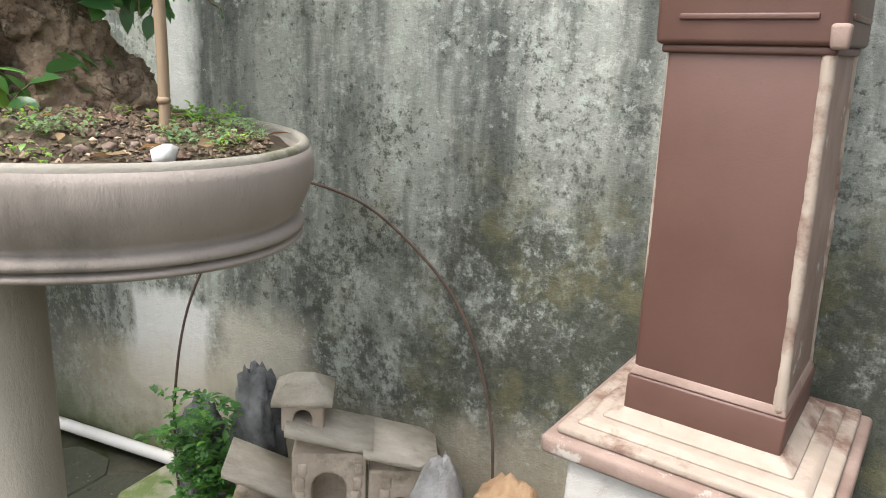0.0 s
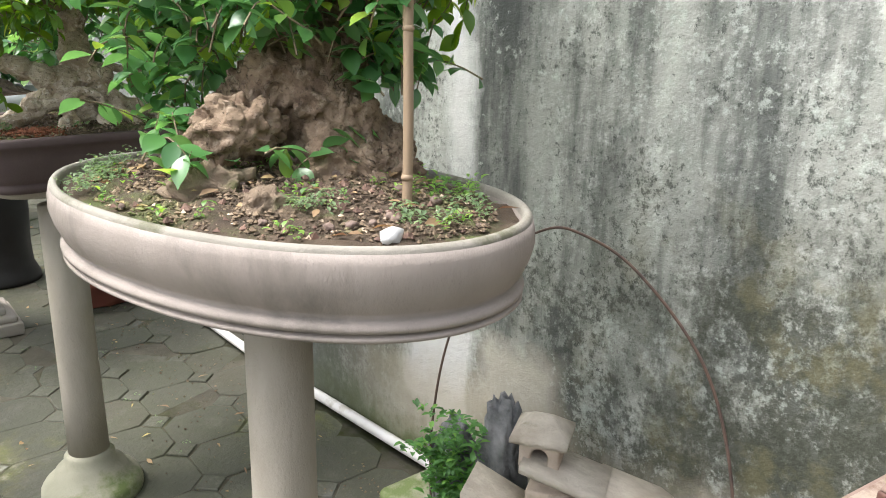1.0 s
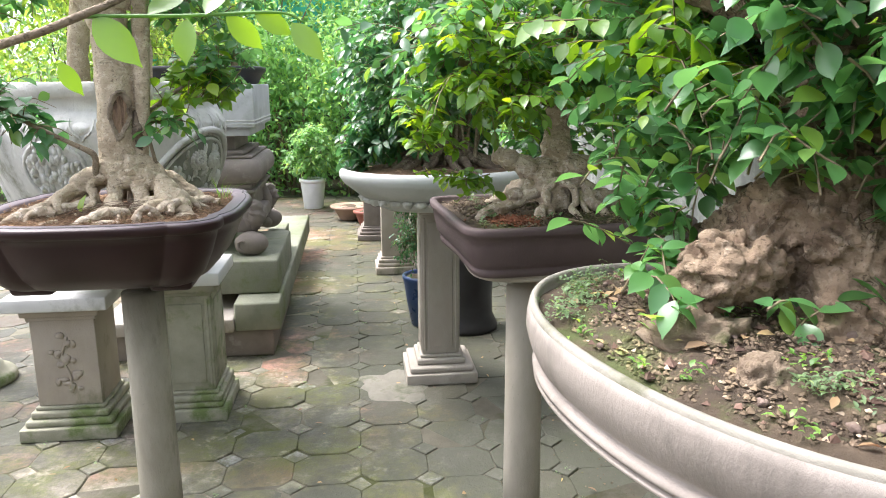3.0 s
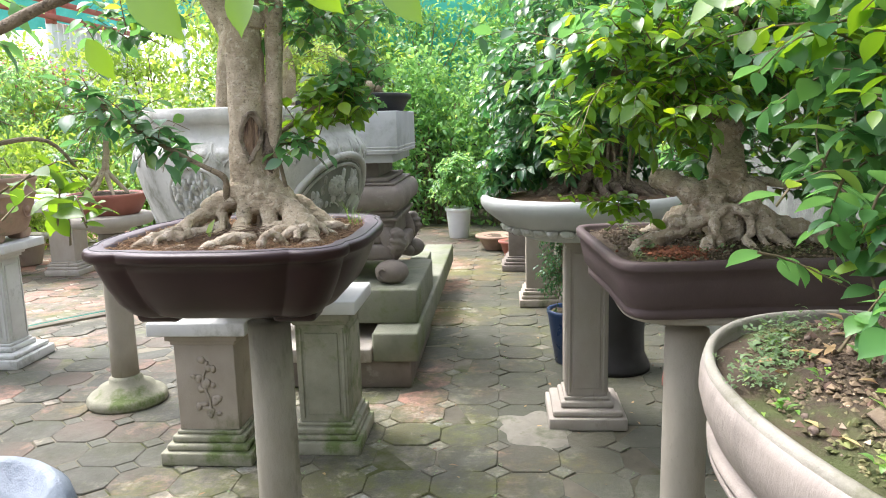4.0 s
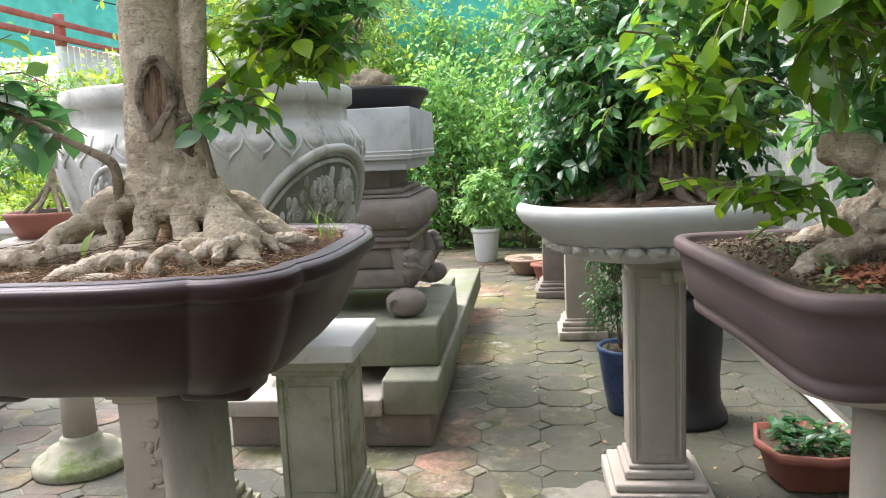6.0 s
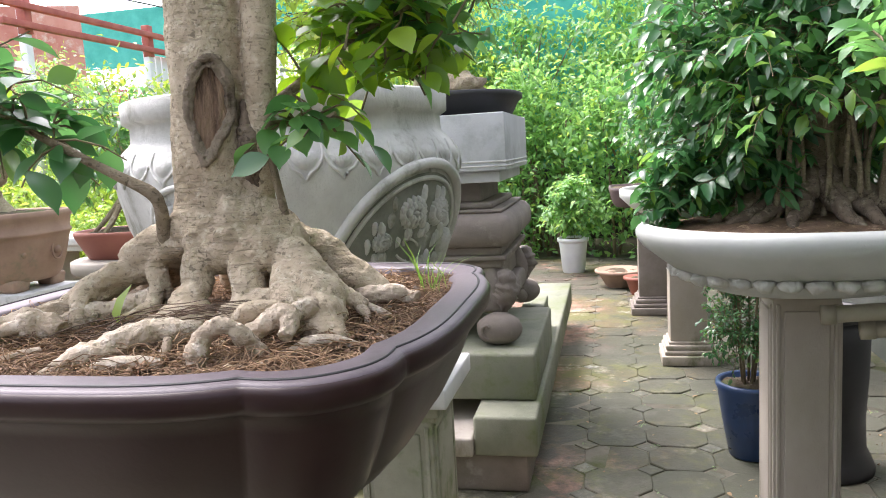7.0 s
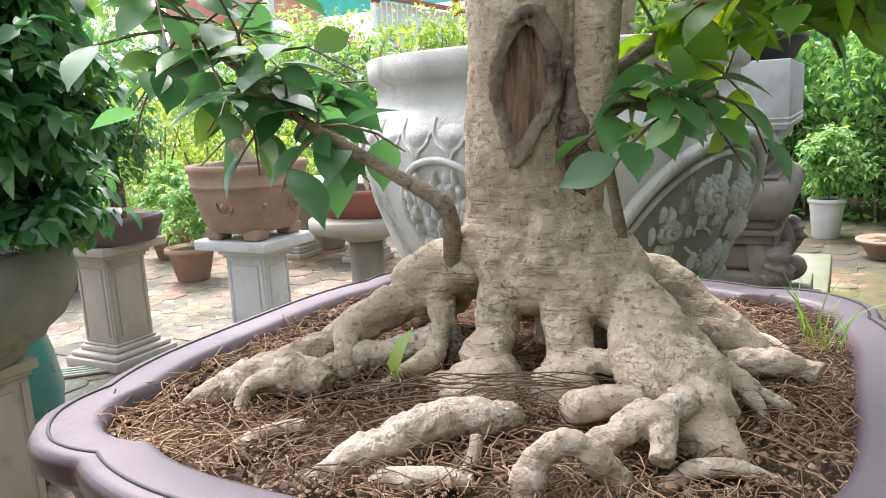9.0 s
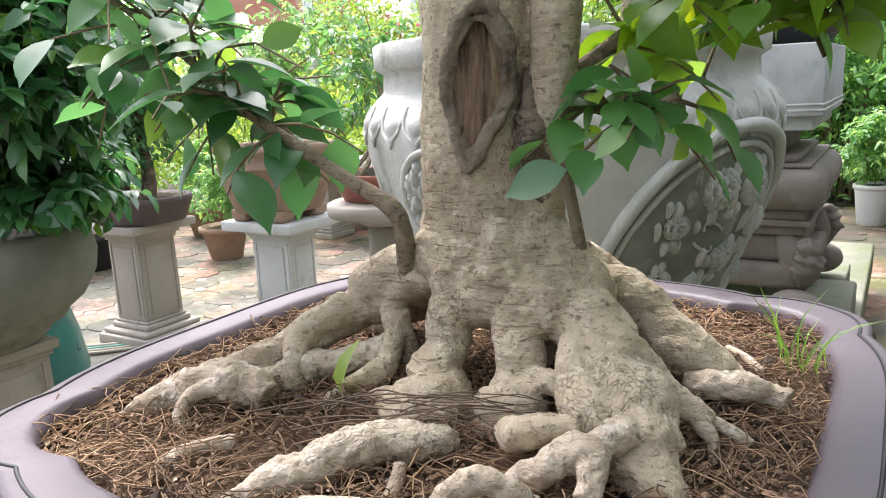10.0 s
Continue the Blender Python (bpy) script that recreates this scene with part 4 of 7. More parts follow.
for k, (x, y, r) in enumerate(((.175, -.06, .030), (.10, -.17, .030), (-.005, -.17, .026), (.16, .10, .035), (-.13, .10, .04), (.05, -.19, .018))):
    tube(bm, wander([(x * .35 + .02, y * .35 - .02, .13, r * 1.3), (x * .65 + .01, y * .65 - .01, .055, r * 1.15), (x, y, .005, r), (x * 1.25, y * 1.25, -.03, r * .7)], .4, .04, k), 12, 3, .3, k * 3.0)
lump_rock(bm, (-.105, -.070, .090), (.062, .052, .040), 2.0, .42, 4, 3.4)
lump_rock(bm, (-.135, -.085, .075), (.036, .034, .030), 3.4, .50, 3, 3.6)
lump_rock(bm, (.115, -.095, .040), (.052, .046, .052), 6.0, .30, 4, 3.0)
lump_rock(bm, (.070, -.075, .200), (.046, .044, .060), 9.0, .42, 4, 3.2)
lump_rock(bm, (.030, -.100, .115), (.050, .034, .030), 12.0, .45, 4, 3.2)
lump_rock(bm, (-.02, -.125, .020), (.045, .030, .030), 14.0, .4, 3, 3.0)
fuse(part("trunk", bm, ROCKY_BARK, ficus_a), .0040, 1, .010, .018)
for k in range(7):
    bm = bmesh.new()
    x = -.02 + .012 * k + rng.normal(0, .004)
    tube(bm, wander([(.03 + x * .4, -.125, .075, .005), (.03 + x, -.150 + rng.normal(0, .006), .045, .0042), (.03 + x * 1.5, -.172 + rng.normal(0, .008), -.012, .003)], .8, .03, k), 7, 3, .2, k)
    part("aerial_root", bm, ROCKY_BARK, ficus_a)
for a, b, c in (((.09, .0, .33), (-.05, .10, .42), (-.22, .20, .50)), ((.09, 0, .3), (.2, .08, .40), (.26, .2, .46)), ((.1, 0, .36), (.1, -.12, .46), (.12, -.24, .55)), ((.08, 0, .42), (-.08, -.05, .52), (-.18, -.04, .62)), ((.10, 0, .5), (.16, .1, .64), (.18, .2, .72))):
    bm = bmesh.new()
    tube(bm, [(*a, .035), (*b, .024), (*c, .012)], 9, 5, .15, a[0])
    part("branch", bm, ROCKY_BARK, ficus_a)
crown(ficus_a, rng, [((.0, .22, .40), (.24, .26, .22), 120), ((.10, .10, .56), (.30, .30, .20), 120), ((-.10, .22, .26), (.11, .14, .13), 40), ((.20, -.02, .50), (.14, .16, .16), 40),
                     ((.2, .25, .35), (.2, .3, .2), 60), ((.08, .12, .8), (.40, .45, .2), 60), ((-.02, -.10, .42), (.16, .10, .10), 34)], .043, FICUS, 11, wide=.56, fine=True)
crown(ficus_a, rng, [((.0, .18, .48), (.34, .34, .26), 90), ((-.08, .12, .36), (.12, .12, .12), 22), ((.24, -.08, .36), (.10, .12, .14), 16)], .043, FICUS_YOUNG, 8, wide=.56, fine=True)
crown(ficus_a, rng, [((-.15, .10, .17), (.06, .09, .08), 16), ((-.19, -.02, .10), (.05, .06, .04), 5), ((-.17, -.12, .07), (.05, .03, .03), 3), ((-.12, .0, .28), (.09, .07, .07), 24), ((-.07, -.10, .26), (.08, .05, .05), 9),
                     ((.07, -.14, .25), (.10, .05, .08), 10), ((.16, -.10, .24), (.06, .07, .10), 14), ((.02, -.13, .09), (.08, .03, .04), 4), ((.01, -.13, .31), (.13, .05, .08), 26), ((.08, -.14, .20), (.10, .04, .05), 9)], .043, FICUS, 7, wide=.56, fine=True)

bm = bmesh.new()
tube(bm, [(.07, -.02, .44, .018), (.20, -.06, .47, .012), (.36, -.14, .47, .007), (.50, -.24, .43, .0035)], 9, 6, .12, 4.0)
part("branch", bm, ROCKY_BARK, ficus_a, "long thin branch reaching along the wall")
bm = bmesh.new()
tube(bm, wander([(.05, -.03, .37, .030), (.055, -.10, .362, .026), (.052, -.19, .345, .022), (.050, -.275, .338, .0195), (.050, -.285, .338, .0150)], .25, .05, 4.0), 16, 4, .18, 3.0, grain=40)
part("cut_limb", bm, BRANCH_BARK, ficus_a, "pale sawn-off limb")
crown(ficus_a, rng, [((.47, -.24, .40), (.08, .10, .05), 9), ((.36, -.16, .47), (.10, .08, .04), 8)], .040, FICUS_YOUNG, 6, wide=.5, fine=True)
crown(ficus_a, rng, [((.20, -.10, .42), (.10, .10, .08), 26), ((.16, -.10, .32), (.05, .05, .06), 8), ((.04, -.20, .40), (.09, .09, .05), 18), ((.02, -.26, .32), (.07, .05, .06), 9)], .043, FICUS, 7, wide=.56, fine=True)
# unseen upper foliage, added overhead to shade the planter and the wall
crown(ficus_a, rng, [((-.40, .50, .95), (.38, .36, .14), 90), ((.20, .45, 1.0), (.4, .36, .14), 60)], .055, FICUS_DARK, 8)
for k, (x, y, z, s, mtl, lab) in enumerate(((0.65, 0.83, A_Z + .134, (.06, .045, .042), ROCK, "pitted brown rock lying in the oval planter"), (0.905, 0.80, A_Z + .150, (.05, .042, .045), ROCK, "rounded reddish rock beside the bonsai trunk"),
                                            (0.665, 0.705, A_Z + .136, (.030, .026, .026), ROCK, "small mossy rock on the planter soil"))):
    bm = bmesh.new()
    lump_rock(bm, (0, 0, 0), s, k * 7.3 + 1, .4, 4)
    o = tagged(part("rock", bm, mtl), lab, "rock")
    o.location = (x, y, z)
bm = bmesh.new()
lump_rock(bm, (0, 0, 0), (.0135, .010, .012), 5.0, .5, 2)
o = tagged(part("white_pebble", bm, WHITE_STONE), "single white stone on the soil of the oval planter", "stone")
o.location = (0.729, 0.524, A_Z + .130)

stick = thing("bamboo_stake", (0.826, 0.628, A_Z + .134), "dry bamboo stake pushed into the oval planter", "stake")
bm = bmesh.new()
tube(bm, [(0, 0, -.05, .0068), (.004, .002, .08, .0066), (.008, .01, .25, .0066), (.012, .012, .36, .0064)], 12, 5, .05, 3.0)
part("cane", bm, BAMBOO, stick)
for x, y, z in ((.0018, .001, .036), (.0075, .0085, .22)):
    bm = bmesh.new()
    lathe(bm, [(.0066, -.004), (.0082, 0), (.0066, .004)], 14, (x, y, z))
    part("node", bm, BAMBOO, stick)


def oval_spot(r):
    t, k = r.uniform(0, 6.283), math.sqrt(r.uniform(0, 1)) * .94
    x, y = .380 * k * math.cos(t), .233 * k * math.sin(t)
    return (x, y, .117 + .033 * (1 - k * k) + r.uniform(0, .005))


crumbs(rng, 6500, oval_spot, .0056, "soil_grit", DARK_CRUMB, oval)
crumbs(rng, 320, oval_spot, .0050, "soil_chaff", CHIP, oval)
crumbs(rng, 260, oval_spot, .0110, "soil_rubble", RED_CLOD, oval)
n = 90
P = np.array([oval_spot(rng) for _ in range(n)]) + (0, 0, .004)
t_ = rng.uniform(0, 6.283, n)
V, F = leaf_data(P, np.stack([np.cos(t_), np.sin(t_), rng.uniform(-.1, .3, n)], 1), unit(rng.normal(0, .3, (n, 3)) + (0, 0, 1)), rng.uniform(.010, .034, n), rng.uniform(.006, .014, n), .06)
tagged(raw_part("dead_leaves", V, F, DRY_LEAF, oval), kind="stuff")
pebble_meshes = []
for k in range(6):
    bm = bmesh.new()
    lump_rock(bm, (0, 0, 0), (.009, .0075, .006), k * 3.3, .6, 2)
    me = bpy.data.meshes.new("pebble")
    bm.to_mesh(me)
    bm.free()
    me.shade_smooth()
    me.materials.append(PEBBLE)
    pebble_meshes.append(me)
for k in range(44):
    x, y, z = oval_spot(rng)
    ob = new("pebble", pebble_meshes[k % 6])
    ob.parent = oval
    ob.matrix_basis = pose(x, y, z + .003, 0, 0, rng.uniform(0, 360)) @ Matrix.Scale(rng.uniform(.4, 1.05), 4)
weeds = [(*oval_spot(rng), rng.uniform(.5, 1.0)) for _ in range(60)]
for cx_, cy_ in ((-.22, -.12), (-.10, -.17), (-.30, .02), (.02, -.20), (-.18, .10), (.20, -.10), (-.31, -.06), (.27, .12), (.21, .15), (.31, .04), (.14, .19)):
    weeds += [(cx_ + rng.normal(0, .022), cy_ + rng.normal(0, .018), .118 + .033 * max(0, 1 - (cx_ / .38) ** 2 - (cy_ / .24) ** 2) + rng.uniform(0, .008), rng.uniform(.4, 1.1)) for _ in range(12)]
sprigs(rng, "weed_cover", weeds[:80], WEED, .014, 9, oval)
sprigs(rng, "clover_cover", weeds[80:], DULL_WEED, .010, 14, oval)

# ---- the tray on the round column ----
B_AT, B_Z = (0.800, 2.090), 0.940
tray_col = round_column("pedestal_column", (0.70, 1.98, 0.0), B_Z - .034, "grey cast-stone round column with a broad slab on top", r=0.052, foot=.135, cap=False)
bm = bmesh.new()
shell(bm, plan_oval(0.262, 0.245, 5.0, 64), [(.012, B_Z - .0345), (.003, B_Z - .031), (.0, B_Z - .026), (.0, B_Z - .018), (.004, B_Z - .0125)])
bmesh.ops.recalc_face_normals(bm, faces=bm.faces)
part("top_slab", bm, CAST, tray_col, "pale rounded slab").location = (.10, .10, 0)
B_PLAN = plan_oval(0.316, 0.300, 10.0, 88)
tray = vessel("rectangular_tray_pot", (*B_AT, B_Z), B_PLAN,
              [(.046, -.012), (.038, -.008), (.036, .006), (.040, .010), (.036, .014), (.026, .026), (.014, .070), (.009, .096), (.002, .099), (.0, .104), (-.001, .115), (.004, .120), (.020, .120), (.026, .115), (.029, .09)],
              TRAY_CLAY, "rectangular purple-brown clay bonsai tray with flared sides", turn=4.5, soil=SOIL, soil_z=.098, soil_inset=.0275, heave=.03)
ficus_b = thing("ficus_bonsai", (0.80, 2.06, B_Z + .105), "ficus bonsai with bare twisted surface roots in the brown tray", "bonsai")
bm = bmesh.new()
tube(bm, wander([(.0, .005, .02, .050), (.0, .0, .09, .046), (.002, 0, .15, .040), (.0, .005, .21, .037), (.02, .0, .32, .027), (.05, .02, .5, .018)], .3, .08, 3.0), 20, 3, .30, 4.0, grain=30)
B_ROOTS = (
    [(.0, -.005, .130, .036), (-.055, -.015, .128, .032), (-.100, -.020, .146, .028), (-.142, -.025, .164, .026), (-.174, -.025, .174, .022)],
    [(-.03, -.03, .115, .026), (-.072, -.045, .098, .023), (-.098, -.052, .074, .020)],
    [(-.01, -.04, .105, .025), (-.05, -.06, .085, .019), (-.11, -.066, .054, .017), (-.16, -.072, .034, .0165), (-.202, -.078, .012, .013)],
    [(-.13, -.07, .045, .012), (-.19, -.085, .030, .016), (-.24, -.10, .006, .012)],
    [(-.01, -.07, .102, .013), (-.040, -.085, .088, .012), (-.052, -.10, .055, .0115), (-.045, -.112, .020, .011), (-.052, -.12, -.012, .010)],
    [(-.045, -.10, .042, .012), (-.076, -.12, .024, .014), (-.098, -.137, -.006, .010)],
    [(-.01, -.07, .102, .013), (.020, -.085, .088, .011), (.030, -.10, .055, .0095), (.014, -.112, .034, .0085), (.036, -.132, .014, .008), (.046, -.152, -.02, .0065)],
    [(.018, -.105, .042, .0065), (.030, -.125, .020, .0060), (.024, -.146, -.012, .005)],
    [(.03, -.03, .110, .028), (.066, -.056, .076, .022), (.082, -.078, .044, .017), (.112, -.098, .014, .012), (.130, -.118, -.012, .008)],
    [(.060, -.05, .080, .010), (.050, -.085, .050, .008), (.066, -.110, .016, .007), (.080, -.13, -.01, .006)],
    [(.02, .0, .080, .034), (.090, -.02, .056, .030), (.160, -.03, .044, .026), (.225, -.045, .022, .019), (.270, -.06, .0, .012)],
    [(.02, .02, .150, .016), (.07, .01, .158, .012), (.12, .0, .150, .010), (.17, -.01, .140, .007)],
    [(.03, .03, .10, .030), (.12, .06, .05, .026), (.2, .1, .0, .02)],
    [(-.03, .03, .11, .030), (-.1, .09, .05, .026), (-.17, .14, .0, .02)],
)
lump_rock(bm, (-.008, -.060, .052), (.036, .026, .044), 4.0, .2, 3)
lump_rock(bm, (.035, -.03, .135), (.046, .036, .034), 7.0, .25, 3)
lump_rock(bm, (-.13, -.075, .070), (.020, .017, .018), 2.0, .3, 3)
for k, pts in enumerate(B_ROOTS):
    tube(bm, wander(pts, .40, .035, k + 70, 5), 14, 3, .22, 1.0 + k, grain=50)
fuse(part("trunk", bm, ROOT_BARK, ficus_b, "twisted pale trunk and bare roots grown together"), .0028, 1, .002, .01)
for a, b, c in (((.02, .0, .3), (-.14, .02, .38), (-.28, -.02, .42)), ((.03, 0, .34), (.16, -.06, .45), (.28, -.08, .5)), ((.04, .01, .4), (.0, -.14, .5), (-.06, -.24, .52)), ((.04, .02, .44), (.08, .16, .55), (.1, .28, .6))):
    bm = bmesh.new()
    tube(bm, [(*a, .026), (*b, .018), (*c, .009)], 9, 5, .12, a[2])
    part("branch", bm, TWIG, ficus_b)
crown(ficus_b, rng, [((-.14, -.02, .48), (.40, .30, .18), 150), ((.20, .0, .53), (.34, .34, .24), 130), ((-.05, .05, .74), (.42, .40, .22), 34), ((-.34, .10, .34), (.14, .14, .08), 26), ((.28, -.1, .38), (.16, .22, .12), 50), ((.40, .22, .42), (.28, .34, .28), 110), ((.10, .34, .40), (.34, .22, .24), 80), ((.38, .20, .20), (.22, .26, .14), 80), ((.12, .36, .20), (.26, .16, .14), 60)], .050, FICUS, 9, wide=.5, fine=True)
crown(ficus_b, rng, [((-.20, -.12, .44), (.32, .26, .22), 80), ((.1, -.1, .6), (.4, .35, .25), 46), ((-.34, -.02, .26), (.10, .12, .08), 22), ((-.16, -.22, .36), (.16, .12, .10), 30), ((.14, -.22, .38), (.18, .14, .10), 30), ((.32, -.16, .28), (.12, .14, .12), 20), ((-.27, -.07, .13), (.09, .07, .05), 9)], .044, FICUS_YOUNG, 8, wide=.5, fine=True)



def tray_spot(r):
    x, y = r.uniform(-.27, .27), r.uniform(-.26, .26)
    return (x, y, .102 + .026 * (1 - (x * x + y * y) / .146) + r.uniform(0, .004))


crumbs(rng, 2600, tray_spot, .0068, "soil_grit", DARK_CRUMB, tray)
crumbs(rng, 700, lambda r: (-.16 + r.normal(0, .035), -.17 + r.normal(0, .030), .112 + r.uniform(0, .014)), .0075, "moss_clump", RED_CRUMB, tray)
sprigs(rng, "weed_cover", [(*tray_spot(rng)[:2], .122, rng.uniform(.4, 1.0)) for _ in range(46)], DULL_WEED, .016, 9, tray)

# ---- white basin on the moulded square pedestal ----
C_AT, C_Z = (0.60, 3.40), 0.875
square_pedestal("moulded_pedestal", (0.625, 3.53, 0.0), C_Z - .012, "pale cast-stone square pedestal with panels and a stepped plinth", .178, .34)
C_PLAN = plan_oval(0.43, 0.40, 2.2, 80)
basin = vessel("oval_basin", (*C_AT, C_Z), C_PLAN,
               [(.26, -.012), (.20, -.012), (.17, .0), (.150, .012), (.140, .030), (.120, .034), (.105, .05), (.090, .052), (.060, .075), (.016, .11), (.0, .135), (.0, .155), (.006, .166), (.014, .172), (.024, .172), (.030, .166), (.036, .13)],
               BASIN, "wide white oval basin with a carved underside", soil=SOIL_RED, soil_z=.145, soil_inset=.0345, heave=.03)
bm = bmesh.new()
lump_rock(bm, (0, 0, 0), (.030, .028, .018), 1.7, .35, 2)
scallop = part("scallop", bm, CARVED, basin)
scallop.location = (.318, 0, .036)
for k in range(1, 34):
    t = 2 * math.pi * k / 34
    ob = new("scallop", scallop.data)
    ob.parent = basin
    ob.matrix_basis = pose(.318 * math.cos(t), .292 * math.sin(t), .036, 0, 0, 137.0 * k)
ficus_c = thing("ficus_bonsai", (0.64, 3.44, C_Z + .16), "dark dense many-stemmed ficus bonsai in the white basin", "bonsai")
for k, pts in enumerate((
        [(-.02, .0, -.02, .075), (.0, .0, .15, .060), (.03, .02, .35, .045), (.03, .0, .60, .03)],
        [(-.10, .03, -.02, .05), (-.06, .02, .10, .042), (-.03, .0, .3, .034), (-.1, 0, .55, .02)],
        [(.10, -.02, -.02, .045), (.08, 0, .18, .036), (.12, .02, .4, .026), (.18, .03, .6, .015)],
        [(-.22, -.06, -.01, .05), (-.14, -.03, .05, .045), (-.06, .0, .14, .035), (0, 0, .25, .03)])):
    bm = bmesh.new()
    tube(bm, pts, 12, 6, .25, 9.0 + k)
    part("stem", bm, BRANCH_BARK, ficus_c)
for k in range(9):
    t = 3.3 + .36 * k + rng.normal(0, .1)
    c, sn = math.cos(t), math.sin(t)
    bm = bmesh.new()
    tube(bm, wander([(.06 * c, .05 * sn, .12, .030), (.14 * c, .12 * sn, .055, .024), (.23 * c, .20 * sn, .018, .018), (.31 * c, .27 * sn, -.012, .010)], .5, .05, k + 3), 10, 4, .25, 4.0 + k)
    part("root", bm, DARK_BARK, ficus_c)
for k in range(16):
    x, y = rng.uniform(-.16, .18), rng.uniform(-.14, .02)
    bm = bmesh.new()
    tube(bm, [(x, y, -.01, .009), (x + rng.normal(0, .02), y + rng.normal(0, .01), .15, .007), (x + rng.normal(0, .03), y + .03, .34, .005)], 7, 4, .2, k)
    part("aerial_root", bm, BRANCH_BARK, ficus_c)
crown(ficus_c, rng, [((-.18, .0, .50), (.34, .36, .30), 210), ((.14, .05, .58), (.36, .36, .30), 200), ((-.22, -.04, .22), (.22, .24, .18), 110), ((-.02, .02, .86), (.45, .45, .24), 110), ((-.38, 0, .1), (.12, .14, .14), 40), ((.3, .1, .35), (.2, .2, .2), 60), ((.10, .20, .20), (.36, .20, .18), 150), ((-.20, .18, .12), (.20, .16, .10), 60)], .058, FICUS_DARK, 9)
crown(ficus_c, rng, [((-.10, -.18, .40), (.34, .20, .24), 60), ((.20, -.10, .30), (.2, .2, .16), 40)], .055, FICUS, 8)

# ---- the dark lobed pot with the main tree ----
D_AT, D_Z = (-0.388, 2.090), 0.918
round_column("pedestal_column", (-0.345, 2.075, 0.0), D_Z - .014, "weathered grey-green round column under the dark pot", r=0.056, foot=.15, cap=False, material=MOSS_COLUMN)
D_PLAN = plan_lobed(0.337, 0.342, dent=0.029, lobe=0.040)
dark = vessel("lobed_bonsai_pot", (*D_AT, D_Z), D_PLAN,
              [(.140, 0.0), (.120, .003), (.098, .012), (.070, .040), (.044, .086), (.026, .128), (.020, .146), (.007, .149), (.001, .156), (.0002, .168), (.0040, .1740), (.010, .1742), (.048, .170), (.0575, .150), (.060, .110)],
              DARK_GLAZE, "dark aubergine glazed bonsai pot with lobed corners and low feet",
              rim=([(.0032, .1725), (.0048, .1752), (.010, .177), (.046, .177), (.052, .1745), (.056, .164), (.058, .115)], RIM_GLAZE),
              soil=SOIL_RED, soil_z=.149, soil_inset=.0565, heave=.018)
for sx, sy in ((-1, -1), (1, -1), (-1, 1), (1, 1)):
    bm = bmesh.new()
    box(bm, (.10, .085, .036), (sx * .165, sy * .160, -.0135), .011, taper=1.12, segs=3)
    part("foot", bm, DARK_GLAZE, dark)
# a fine black bead along the rim's top stands in for a groove's shade
bm = bmesh.new()
ring_pts = [(x * (1 - .0165 / math.hypot(x, y)), y * (1 - .0165 / math.hypot(x, y)), .1771, .0017) for x, y in D_PLAN]
tube(bm, ring_pts + [ring_pts[0]], 4, 2)
part("rim_line", bm, BLACK_TRAY, dark)

S = D_Z + .165     # soil level round the roots
tree = thing("ficus_bonsai", (-0.384, 2.109, S), "old ficus bonsai with stout pale trunk, healed scar and bare roots", "bonsai")


# trunk and the roots that spring from it, melted into one skin
bm = bmesh.new()
tube(bm, [(.006, .016, .085, .040), (.004, .008, .100, .050), (.003, .0, .125, .054), (.004, .0, .17, .049), (.006, .0, .26, .047), (.010, .0, .36, .0455), (.010, .0, .46, .047), (.006, .0, .54, .048)], 32, 8, .10, 1.0, grain=14)
tube(bm, [(.050, .02, .02, .042), (.052, .014, .10, .030), (.062, .004, .16, .018), (.072, -.002, .22, .0175), (.077, -.002, .30, .0195), (.084, .002, .42, .021), (.092, .006, .58, .024)], 20, 7, .10, 5.0)
tube(bm, [(.004, .0, .49, .046), (-.040, .02, .56, .040), (-.10, .03, .66, .034), (-.2, .04, .80, .02)], 20, 7, .12, 7.0)
tube(bm, [(.02, .0, .52, .044), (.04, .0, .68, .040), (.06, .0, .85, .036), (.05, .0, 1.05, .02)], 20, 7, .12, 8.0)
